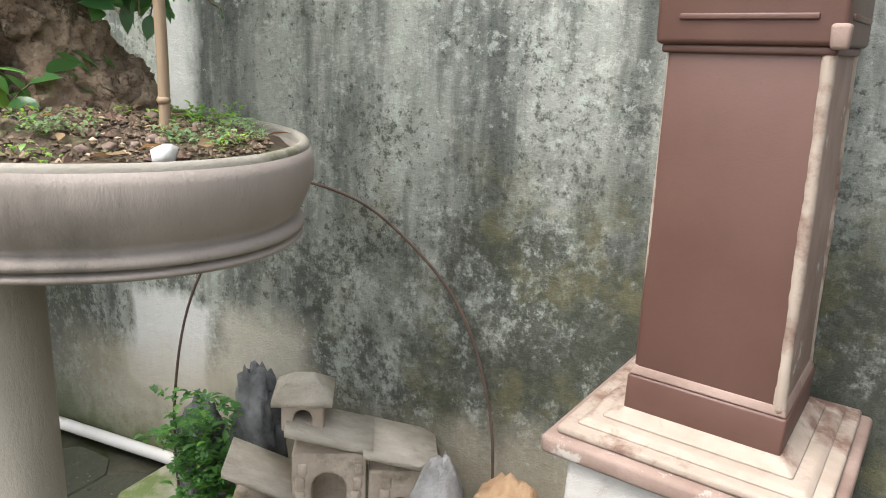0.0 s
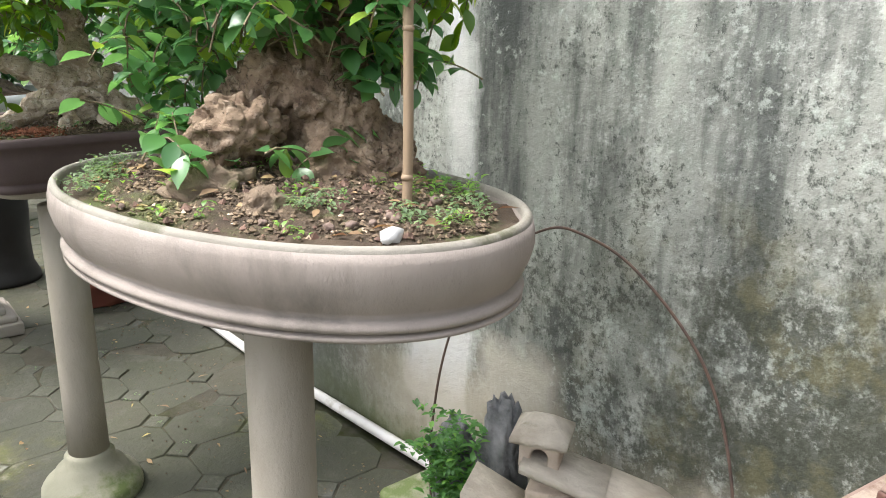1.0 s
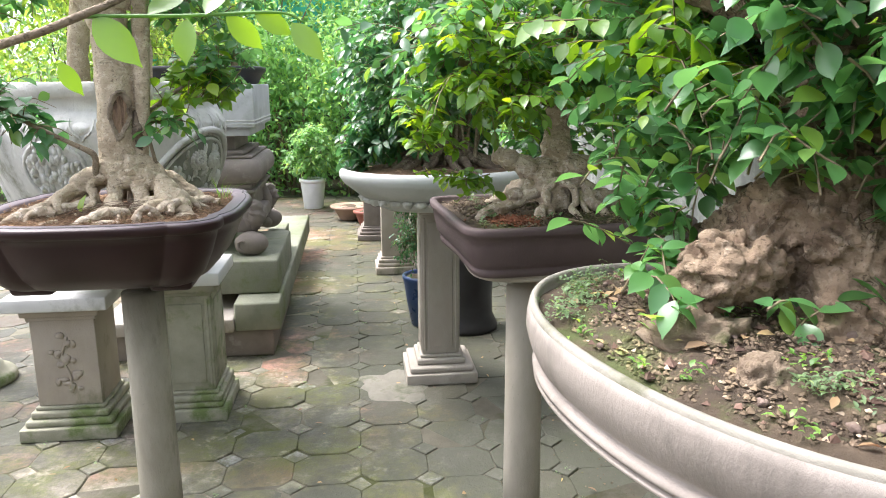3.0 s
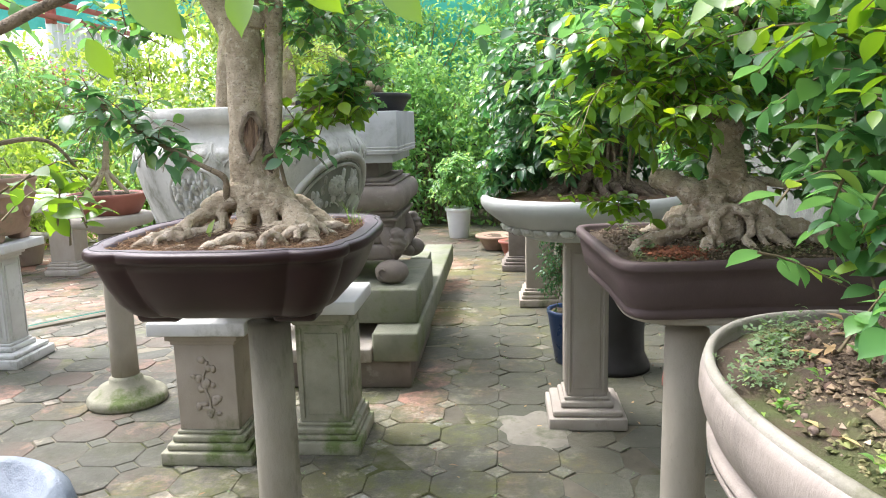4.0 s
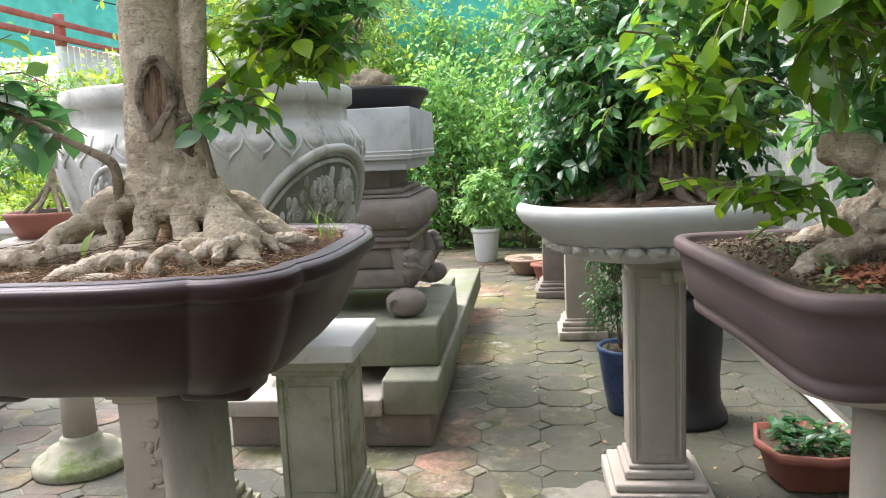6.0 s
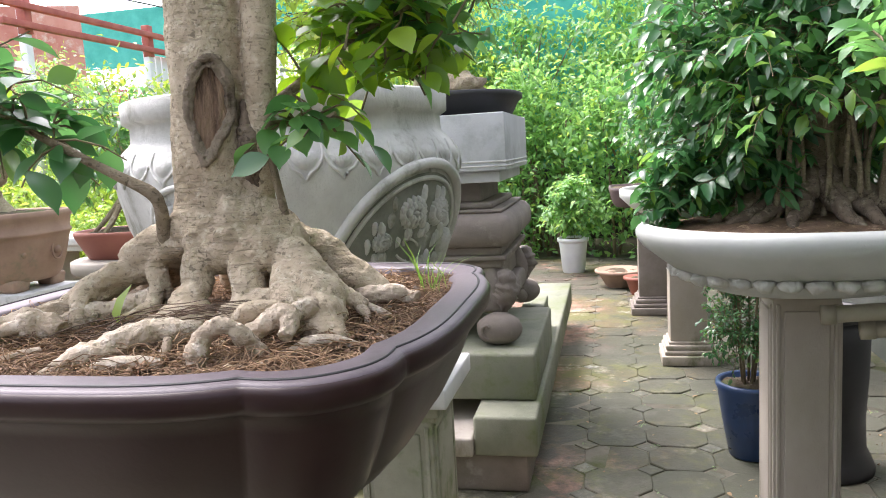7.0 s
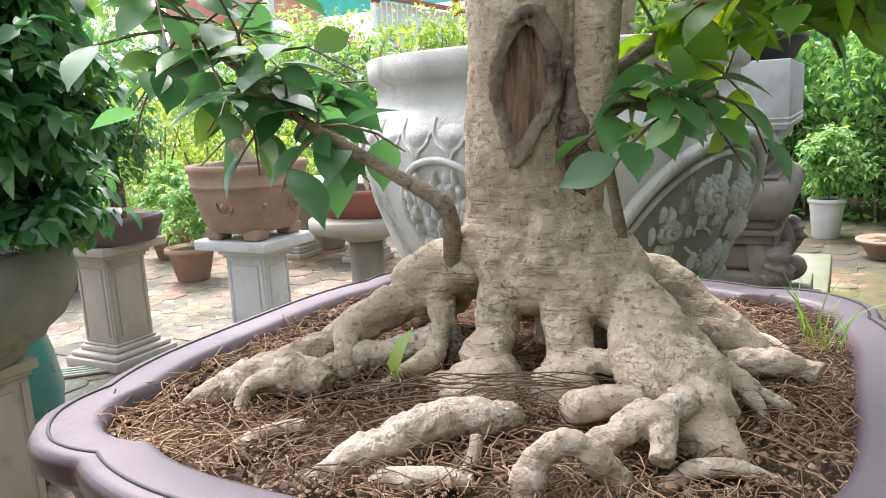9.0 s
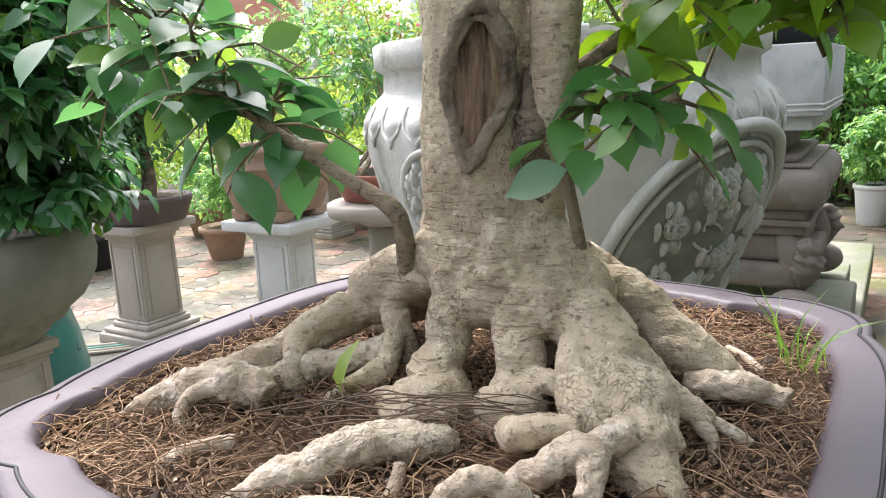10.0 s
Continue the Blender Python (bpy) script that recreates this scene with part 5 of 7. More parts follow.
MAIN_ROOTS = (
    [(-.003, -.021, .130, .0280), (-.001, -.046, .085, .0210), (.002, -.066, .050, .0180), (.000, -.086, .020, .0235), (.010, -.104, .000, .0360), (.014, -.112, -.030, .0380)],
    [(.030, -.022, .130, .0300), (.054, -.044, .085, .0220), (.064, -.060, .050, .0185), (.070, -.076, .020, .0225), (.072, -.088, .000, .0310), (.074, -.092, -.030, .0320)],
    [(.086, -.074, .030, .0120), (.102, -.082, .034, .0090), (.116, -.082, .030, .0100), (.135, -.083, .024, .0100)],
    [(.050, .000, .125, .0335), (.086, -.012, .094, .0288), (.122, -.043, .063, .0270), (.150, -.077, .041, .0279), (.172, -.114, .022, .0270), (.192, -.138, .006, .0214), (.212, -.147, -.008, .0130)],
    [(.118, -.057, .060, .0153), (.132, -.093, .045, .0170), (.150, -.125, .022, .0187), (.160, -.141, .000, .0170)],
    [(.060, .020, .115, .0280), (.096, .022, .090, .0200), (.130, .029, .072, .0200), (.165, .022, .046, .0220), (.190, .026, .022, .0240), (.206, .036, .000, .0220)],
    [(-.017, -.004, .100, .0324), (-.050, -.014, .084, .0243), (-.079, -.026, .074, .0216), (-.112, -.041, .052, .0189), (-.141, -.075, .034, .0171), (-.178, -.113, .016, .0162), (-.217, -.155, .004, .0117), (-.237, -.177, -.012, .0072)],
    [(-.096, -.042, .058, .0150), (-.120, -.070, .056, .0150), (-.132, -.091, .042, .0130), (-.125, -.111, .022, .0110), (-.118, -.120, .004, .0100)],
    [(-.052, .009, .090, .0300), (-.104, .028, .045, .0250), (-.148, .039, .015, .0220), (-.191, .050, -.010, .0160)],
    [(-.044, -.031, .086, .0200), (-.064, -.043, .066, .0120), (-.059, -.054, .044, .0100), (-.054, -.081, .020, .0110), (-.071, -.107, .008, .0090), (-.090, -.125, -.004, .0060)],
    [(-.057, -.046, .060, .0100), (-.052, -.045, .040, .0080), (-.052, -.039, .006, .0100)],
    [(.000, .050, .100, .0340), (-.026, .095, .050, .0260), (-.052, .139, .000, .0180)],
    [(.040, .050, .100, .0340), (.080, .100, .050, .0260), (.110, .151, .000, .0180)],
    [(.155, -.058, .052, .0160), (.176, -.063, .040, .0120), (.197, -.067, .027, .0100), (.212, -.067, .018, .0080)],
    [(.100, -.140, .018, .0120), (.114, -.158, .030, .0112), (.128, -.156, .034, .0105), (.148, -.145, .034, .0105)],
)
for k, pts in enumerate(MAIN_ROOTS):
    tube(bm, wander(pts, .20, .03, k), 20, 3, .16, 3.0 * k, grain=42.0)
for x, y, z, sx, sy, sz in ((.028, -.036, .088, .046, .030, .036), (.076, -.036, .080, .042, .030, .030), (.000, -.020, .110, .050, .040, .040), (.105, -.030, .070, .034, .030, .026), (-.050, -.026, .092, .050, .026, .026), (-.085, -.030, .080, .034, .022, .022), (.035, .0, .115, .062, .045, .040)):
    lump_rock(bm, (x, y, z), (sx, sy, sz), z * 70, .08, 3)
for x, y, z, r in ((.020, -.100, .012, .010), (.084, -.092, .014, .008), (.148, -.118, .038, .008), (.098, -.082, .034, .009), (-.052, -.020, .100, .012), (.190, -.075, .030, .007), (.050, -.050, .082, .007), (.126, -.074, .052, .008)):
    lump_rock(bm, (x, y, z), (r, r, r), x * 90, .25, 2)
fuse(part("trunk", bm, BARK, tree), .0022, 2, .0012, .007)

# the healed cut on the yard side of the trunk
SC_Z, SC_A, SC_B = .248, .0285, .060
SC_TURN = math.atan2(-.90, .44)


def on_trunk(u, z, out=0.0):
    """A spot on the trunk's skin: u metres round it from the cut's middle line, at height z."""
    k = min(max((z - .17) / .29, 0), 1)
    r = .0485 + out + .003 * abs(z - .26) / .1
    t = SC_TURN + u / .05
    return Vector((.005 + .015 * k + r * math.cos(t), r * math.sin(t), z))


def cut_spot(t, s):
    """Outline of the cut: round above, drawn out to a point below; s scales it."""
    h = math.sin(t)
    w = math.cos(t) * (1.0 if h > 0 else 1.0 - .80 * abs(h) ** 1.2)
    return SC_A * s * w - (.008 * abs(h) if h < 0 else 0) + .0016 * noise.noise((math.cos(t) * 3, h * 3, s)), SC_Z + SC_B * s * h


# the skin sinks in where the limb was cut away
me = bpy.data.objects[[o.name for o in tree.children if o.name.startswith("trunk")][0]].data
for v in me.vertices:
    q = v.co
    if abs(q.z - SC_Z) < SC_B * 1.05 and q.y < 0:
        u = (math.atan2(q.y, q.x - .009) - SC_TURN) * .05
        h = (q.z - SC_Z) / SC_B
        half = SC_A * math.sqrt(max(0.0, 1 - h * h)) * (1.0 if h > 0 else 1.0 - .80 * abs(h) ** 1.2)
        e = abs(u + (.008 * abs(h) if h < 0 else 0)) / max(half, 1e-4)
        if e < 1:
            d = .014 * min(1.0, (1 - e) * 3)
            v.co = q - Vector((math.cos(SC_TURN), math.sin(SC_TURN), 0)) * d
bm = bmesh.new()
for s, ra, lift, seed in ((1.04, .0044, -.0005, 1.0), (.88, .0030, -.0030, 2.0)):
    pts = []
    for k in range(41):
        t = 2 * math.pi * k / 40
        u, z = cut_spot(t, s)
        fat = 1 + .55 * noise.noise((math.cos(t) * 2.2, math.sin(t) * 2.2, seed)) + (.35 if math.cos(t) > .3 and s < 1 else 0)
        pts.append((*on_trunk(u, z, lift + .002 * noise.noise((u * 150, z * 60, seed))), ra * fat))
    tube(bm, pts, 10, 2, .40, seed, grain=110)
fuse(part("scar_lip", bm, CALLUS, tree, "dark raised lip round the healed cut"), .0014, 1, .0012, .004)
bm = bmesh.new()
grid = []
for i in range(25):
    row = []
    for k in range(17):
        h, w = -1 + 2 * i / 24, -1 + 2 * k / 16
        half = SC_A * .86 * math.sqrt(max(0.02, 1 - h * h)) * (1.0 if h > 0 else 1.0 - .75 * abs(h) ** 1.2)
        u, z = half * w - (.008 * abs(h) if h < 0 else 0), SC_Z + SC_B * .88 * h
        row.append(bm.verts.new(on_trunk(u, z, -.0060 + .003 * noise.noise((u * 260, 3.0, z * 22)) + .0015 * noise.noise((u * 500, z * 90, 1)) + .003 * w * w - .003 * h)))
    grid.append(row)
for lo, hi in zip(grid, grid[1:]):
    for k in range(16):
        bm.faces.new((lo[k], lo[k + 1], hi[k + 1], hi[k]))
part("scar_wood", bm, SCAR_WOOD, tree, "weathered brown wood in the cut")
# dark fold of bark where the second stem leaves the trunk
bm = bmesh.new()
tube(bm, wander([(.060, -.012, .262, .004), (.061, -.013, .230, .0105), (.063, -.014, .205, .0135), (.064, -.012, .180, .0115), (.064, -.008, .160, .0070), (.062, -.002, .145, .004)], .15, .02, 4.0), 12, 4, .3, 2.0, grain=90)
part("bark_fold", bm, DARK_BARK, tree, "dark fold of bark beside the second stem")

# loose surface roots lying over the soil
ROOTS = (
    [(.062, -.150, .010, .0096), (.050, -.168, .016, .0124), (.020, -.192, .017, .0148), (-.007, -.221, .011, .0144), (-.026, -.251, .004, .0104), (-.059, -.280, -.010, .0056)],
    [(-.117, -.152, .008, .0136), (-.139, -.157, .016, .0170), (-.162, -.160, .017, .0183), (-.193, -.182, .012, .0153), (-.217, -.197, .003, .0102), (-.237, -.205, -.010, .0059)],
    [(-.052, -.051, .036, .0110), (-.080, -.069, .024, .0130), (-.103, -.085, .020, .0135), (-.129, -.107, .013, .0140), (-.153, -.128, .004, .0100), (-.165, -.139, -.008, .0060)],
    [(-.155, -.170, .020, .0090), (-.165, -.184, .018, .0070), (-.171, -.197, .004, .0060), (-.165, -.204, -.006, .0050)],
    [(.005, -.126, .014, .0100), (-.017, -.114, .014, .0105), (-.039, -.112, .008, .0080), (-.061, -.117, -.004, .0050)],
    [(.096, -.238, -.020, .0104), (.102, -.236, .008, .0108), (.109, -.233, .027, .0100), (.121, -.231, .036, .0076), (.136, -.225, .027, .0080), (.146, -.211, .008, .0104), (.150, -.198, -.012, .0112)],
    [(.118, -.189, .006, .0074), (.136, -.181, .020, .0104), (.152, -.170, .030, .0122), (.164, -.174, .030, .0115), (.168, -.186, .022, .0089), (.169, -.196, .016, .0083)],
    [(.160, -.163, .030, .0096), (.172, -.139, .030, .0112), (.178, -.118, .026, .0096)],
    [(.180, .002, .020, .0090), (.200, -.003, .020, .0110), (.222, .004, .017, .0120), (.240, .009, .013, .0090), (.252, .007, .010, .0098)],
    [(.208, -.068, .018, .0070), (.216, -.075, .010, .0045), (.219, -.082, -.004, .0030)],
    [(.212, -.063, .018, .0060), (.224, -.061, .012, .0050), (.236, -.062, .004, .0050)],
    [(.048, -.205, .016, .0045), (.050, -.216, .004, .0050), (.047, -.232, -.006, .0040)],
    [(.060, -.235, -.002, .0060), (.035, -.246, .004, .0080), (.010, -.258, .001, .0070), (-.009, -.264, -.008, .0040)],
    [(-.096, -.210, .004, .0070), (-.113, -.233, .004, .0070), (-.131, -.262, -.006, .0050)],
    [(.190, .114, .008, .0040), (.210, .091, .010, .0040), (.225, .074, .006, .0040)],
    [(.170, -.194, -.004, .0050), (.190, -.176, .006, .0060), (.215, -.163, .004, .0050), (.240, -.157, -.006, .0040)],
)
for k, pts in enumerate(ROOTS):
    bm = bmesh.new()
    tube(bm, wander(pts, .28, .026, k + 30), 18, 3, .16, 5.0 * k + 1, grain=60.0)
    root = part("root", bm, ROOT_BARK, tree)
    if pts[2][3] > .0095:
        fuse(root, .0016, 1, .0016, .007)
# a dark skein of fine roots bound across the front
rs = np.random.default_rng(8)
skein = []
for k in range(15):
    d = rs.normal(0, .012)
    z = .012 + abs(rs.normal(0, .007))
    a = (-.060 + rs.normal(0, .035), -.150 + d * 1.6, z * .6)
    b = (.098 + rs.normal(0, .022), -.118 + d + rs.normal(0, .006), z + .006)
    m = (.030 + rs.normal(0, .015), -.150 + d * .8, z + .012)
    skein.append(stray(rs, a, m, 9, .008, .004) + stray(rs, m, b, 9, .006, .003)[1:])
V, F = strands(skein, .00085)
tagged(raw_part("root_skein", V, F, SKEIN, tree, "dark fine roots bound across the front"), kind="stuff")


def pot_spot(r):
    while True:
        x, y = r.uniform(-.288, .288), r.uniform(-.280, .280)
        ex, ey = abs(x) - .205, abs(y) - .200
        if ex < 0 or ey < 0 or ex * ex + ey * ey < .084 ** 2:
            break
    return (x, y, .157 + .014 * (1 - (x * x + y * y) / .14) + r.uniform(0, .004))


crumbs(rng, 11000, pot_spot, .0042, "soil_grit", CRUMB, dark)
crumbs(rng, 900, pot_spot, .0040, "soil_chaff", CHIP, dark)
crumbs(rng, 160, pot_spot, .0085, "bark_chaff", PEBBLE, dark)
# matted dry root hairs over the soil
V, F = [], []
hair = []
for _ in range(2300):
    x, y, z = pot_spot(rng)
    t = rng.uniform(0, 6.28)
    d = np.array((math.cos(t), math.sin(t), 0)) * rng.uniform(.015, .08)
    a = np.array((x, y, z + .001))
    b = np.clip(a + d, (-.275, -.262, 0), (.275, .262, 1))
    hair.append(stray(rng, a, b, 7, .009, rng.uniform(.001, .010)))
V, F = strands(hair, .00072)
tagged(raw_part("root_hairs", V, F, FIBRE, dark), kind="stuff")

grass = thing("grass_tuft", (-.128, 2.20, S + .004), "thin yellow-green grass tuft growing in the dark pot", "grass")
n = 16
base = np.stack([rng.normal(0, .012, n), rng.normal(0, .012, n), np.zeros(n)], 1)
way = np.stack([rng.normal(0, .35, n), rng.normal(0, .35, n), np.ones(n)], 1)
ln = rng.uniform(.03, .085, n)
V, F = leaf_data(base, way, unit(rng.normal(0, 1, (n, 3)) * (1, 1, .1)), ln, np.full(n, .0022), .25)
tagged(raw_part("grass_blade", V, F, WEED, grass), kind="stuff")
seedling = thing("seedling", (-.452, 1.992, S + .006), "single bright green seedling leaf in the dark pot", "seedling")
V, F = leaf_data(np.array(((0, 0, 0), (.004, .004, 0))), np.array(((.12, -.05, 1.0), (-.4, .2, .5))), np.array(((-.5, -1, .1), (0, -1, .3))), np.array((.050, .018)), np.array((.020, .008)), .2)
raw_part("leaf", V, F, HEDGE_SUN, seedling)

# a bent side branch with large leaves, another short one opposite, and a thin water shoot


def leafy_branch(points, name, twigs, seed, leaf=.058, material=FICUS, per=6, reach=.09, from_t=.35):
    r = np.random.default_rng(seed)
    bm = bmesh.new()
    tube(bm, points, 12, 6, .10, seed)
    br = part(name, bm, BRANCH_BARK, tree)
    line = np.array(smooth_line(points, 8))[:, :3]
    starts, ends = [], []
    for k in range(twigs):
        q = line[int((from_t + (1 - from_t) * (k + .5) / twigs) * (len(line) - 1))]
        d = unit(r.normal(0, 1, 3) * (1, 1, .8) + np.array((0, 0, .25)))
        starts.append(q), ends.append(q + d * reach * r.uniform(.5, 1.2))
    lines, leaves = sprays(r, starts, ends, per, leaf, .3, spread=1.1, wide=.58)
    v, f = twig_data(lines, .0022, .001)
    tagged(raw_part("brushwood", v, f, TWIG, br), kind="stuff")
    v, f = fine_leaf_data(*leaves)
    tagged(raw_part("leaves", v, f, material, br), kind="stuff")
    return br


leafy_branch([(-.048, -.030, .076, .0150), (-.044, -.046, .112, .0095), (-.039, -.058, .140, .0074), (-.048, -.062, .158, .0080), (-.089, -.064, .180, .0060), (-.152, -.062, .212, .0056), (-.204, -.062, .241, .0050), (-.259, -.062, .283, .0044), (-.329, -.062, .328, .0036), (-.404, -.066, .380, .0024)], "side_branch", 44, 21, .056, FICUS_DARK, 3, .120, .58)
leafy_branch([(.06, .0, .215, .011), (.10, -.012, .235, .008), (.14, -.015, .225, .0045), (.175, -.015, .238, .003)], "side_branch", 11, 22, .042, FICUS, 4, .065, .45)
leafy_branch([(.075, .02, .25, .008), (.13, .03, .29, .006), (.19, .03, .33, .004), (.26, .03, .36, .003)], "side_branch", 16, 24, .046, FICUS_YOUNG, 5, .10, .25)
leafy_branch([(.106, -.012, .085, .0055), (.098, -.012, .13, .005), (.088, -.012, .185, .0045), (.084, -.01, .215, .004)], "water_shoot", 1, 23, .03, FICUS_YOUNG, 3, .04, .9)
crown(tree, rng, [((.26, .10, .40), (.12, .14, .10), 40), ((.18, .06, .58), (.22, .22, .14), 60)], .040, FICUS, 8, wide=.56, fine=True)
crown(tree, rng, [((-.30, .0, .56), (.16, .16, .08), 12), ((.05, -.05, .95), (.45, .40, .16), 70)], .048, FICUS, 8, wide=.56, fine=True)
crown(tree, rng, [((.24, .06, .36), (.12, .12, .10), 20), ((-.10, -.02, .72), (.35, .3, .14), 40)], .044, FICUS_YOUNG, 7, wide=.56, fine=True)

# ---- big carved urn on two pedestals ----
U = (-0.702, 3.10, 0.66)
carved = square_pedestal("carved_pedestal", (-0.945, 3.17, 0.0), .60, "worn pinkish square stone pedestal with a carved panel", .25, .38, .25, CAST_PINK, CAST_MOSS, "pedestals under the urn", top=.055, panel=False)
bm = bmesh.new()
rr = random.Random(8)
stalk = [(.012 * math.sin(k * 1.1), -.1265, .20 + .032 * k, .006) for k in range(8)]
tube(bm, stalk, 7, 4, .2, 2.0)
for k in range(22):
    x, _, z, _ = stalk[k % 8]
    side = -1 if k % 2 else 1
    lump_rock(bm, (x + side * rr.uniform(.008, .050), -.1265, z + rr.uniform(-.014, .014)), (rr.uniform(.010, .022), .0085, rr.uniform(.009, .018)), k * 1.7, .4, 2)
tagged(part("panel_relief", bm, CAST_PINK, carved, "worn floral carving on the panel"), kind="stuff")
square_pedestal("carved_pedestal", (-0.485, 3.27, 0.0), .655, "green-stained square stone pedestal with a plain panel", .21, .30, .27, CAST_MOSS, CAST_MOSS, "pedestals under the urn", top=.055, panel=True)
urn = thing("carved_stone_urn", U, "large pale grey stone urn carved with fans, medallions and lotus petals", "urn")
URN_PROFILE = [(.20, 0.0), (.22, .02), (.258, .08), (.312, .20), (.366, .34), (.410, .46), (.430, .545), (.435, .580), (.432, .606), (.420, .634), (.405, .652), (.396, .660), (.390, .668), (.388, .703), (.398, .709), (.406, .714), (.408, .757), (.402, .762), (.372, .762), (.362, .752), (.356, .68)]
bm = bmesh.new()
lathe(bm, URN_PROFILE, 96)
bmesh.ops.recalc_face_normals(bm, faces=bm.faces)
part("body", bm, CARVED, urn)


def urn_r(z):
    for (r0, z0), (r1, z1) in zip(URN_PROFILE, URN_PROFILE[1:]):
        if z0 <= z <= z1:
            return r0 + (r1 - r0) * (z - z0) / max(z1 - z0, 1e-6)
    return .4


def on_urn(angle, z, out=0.0):
    r = urn_r(z) + out
    return (r * math.cos(angle), r * math.sin(angle), z)


def petal(bm, angle, z, w, h, lift=.008, seed=0.0, lean=0.0, n=6):
    """A raised leaf-shaped boss lying on the urn's face."""
    mid = bm.verts.new(on_urn(angle, z, lift * 1.6))
    ring = []
    for k in range(n * 2):
        t = 2 * math.pi * k / (n * 2)
        u, v = math.cos(t), math.sin(t)
        u *= (1 - .35 * v)
        cu, cv = u * math.cos(lean) - v * math.sin(lean), u * math.sin(lean) + v * math.cos(lean)
        zz = min(max(z + cv * h, .02), .66)
        ring.append((angle + cu * w / urn_r(zz), zz))
    outer = [bm.verts.new(on_urn(a, zz, -.002)) for a, zz in ring]
    inner = [bm.verts.new(on_urn(angle + (a - angle) * .7, z + (zz - z) * .7, lift)) for a, zz in ring]
    m = len(ring)
    for i in range(m):
        j = (i + 1) % m
        bm.faces.new((outer[i], outer[j], inner[j], inner[i]))
        bm.faces.new((inner[i], inner[j], mid))


def arc_bead(bm, pts, r):
    tube(bm, [(*p, r) for p in pts], 8, 3, .08, 2.0)


for k in range(34):
    bm = bmesh.new()
    a, d = 2 * math.pi * k / 34, math.pi / 34
    petal(bm, a, .608, .030, .024, .004, k, math.pi)
    arc_bead(bm, [on_urn(a + d * u, z, .001) for u, z in ((-1.0, .640), (-.95, .615), (-.65, .592), (-.25, .580), (0, .566), (.25, .580), (.65, .592), (.95, .615), (1.0, .640))], .0036)
    part("lotus_petal", bm, CARVED, urn)
rv = np.random.default_rng(5)
# angles are seen from the yard's south side: medallion and fans by turns
for a0 in (-1.74, 1.41):
    bm = bmesh.new()
    arc_bead(bm, [on_urn(a0 + .26 * math.cos(t), .46 + .105 * math.sin(t), .004) for t in np.linspace(0, 6.283, 25)], .007)
    for k in range(70):
        t, q = rv.uniform(0, 6.28), math.sqrt(rv.uniform(0, 1))
        petal(bm, a0 + .22 * q * math.cos(t), .46 + .085 * q * math.sin(t), rv.uniform(.006, .012), rv.uniform(.012, .024), rv.uniform(.008, .014), k, rv.uniform(0, 3), 4)
    tagged(part("medallion", bm, CARVED, urn, "round medallion of carved flowers"), kind="stuff")
for a0 in (-.40, 2.74):
    # a darker sheet just off the urn's face, behind the relief
    bm = bmesh.new()
    field = [[bm.verts.new(on_urn(a0 + .66 * q * math.cos(t), .20 + .365 * q * math.sin(t) + (.0 if q else 0), .0022)) for t in np.linspace(-.05, 3.19, 25)] for q in np.linspace(.02, 1, 9)]
    for lo, hi in zip(field, field[1:]):
        for i in range(24):
            bm.faces.new((lo[i], hi[i], hi[i + 1], lo[i + 1]))
    bmesh.ops.recalc_face_normals(bm, faces=bm.faces)
    part("fan_field", bm, DARKER_STONE, urn, "darker field behind the fan's relief")
    bm = bmesh.new()
    arc_bead(bm, [on_urn(a0 + .70 * math.cos(t), .20 + .385 * math.sin(t), .006) for t in np.linspace(.05, 3.09, 26)], .013)
    arc_bead(bm, [on_urn(a0 + .645 * math.cos(t), .20 + .352 * math.sin(t), .002) for t in np.linspace(.05, 3.09, 26)], .006)
    for fa, fz, fr in ((-.10, .475, 1.0), (.14, .470, .9), (-.30, .415, .6), (-.40, .30, .7), (.34, .39, .8), (.06, .34, .7), (-.16, .27, .6), (.42, .28, .6)):
        for ring, count, out in ((.034, 15, .012), (.019, 10, .016)):
            for k in range(count):
                t = 2 * math.pi * k / count
                petal(bm, a0 + fa + ring * fr * math.cos(t) / urn_r(fz), fz + ring * fr * .8 * math.sin(t), .0052 * fr, .0155 * fr, out, k, t - 1.57, 4)
        petal(bm, a0 + fa, fz, .008 * fr, .007 * fr, .018, 3)
        for k in range(9):
            t, q = rv.uniform(0, 6.28), rv.uniform(.05, .085) * fr
            a, z = a0 + fa + q * math.cos(t) / urn_r(fz), fz + q * .8 * math.sin(t)
            if ((a - a0) / .60) ** 2 + ((z - .20) / .33) ** 2 < 1 and z > .21:
                petal(bm, a, z, rv.uniform(.006, .011), rv.uniform(.014, .024), .009, k, t - 1.57 + rv.normal(0, .5), 4)
    for k in range(9):
        a, z = a0 + rv.uniform(-.5, .4), rv.uniform(.23, .44)
        pts = [(a + .022 * i + .03 * math.sin(i * 1.1 + k), z + .012 * math.sin(i * .9 + k * 2)) for i in range(6)]
        arc_bead(bm, [on_urn(u, w, .004) for u, w in pts if ((u - a0) / .60) ** 2 + ((w - .20) / .33) ** 2 < 1] or [on_urn(a0, .3, .0), on_urn(a0 + .01, .3, .0)], .0032)
    tagged(part("fan_relief", bm, CARVED, urn, "fan-shaped relief of carved chrysanthemums"), kind="stuff")
soil_bed(plan_oval(.356, .356), .0, .715, SOIL, urn, .02)
rng = np.random.default_rng(31)
shrub = thing("urn_shrub", (U[0], U[1], U[2] + .72), "pale bushy shrub growing in the carved urn", "shrub")
bm = bmesh.new()
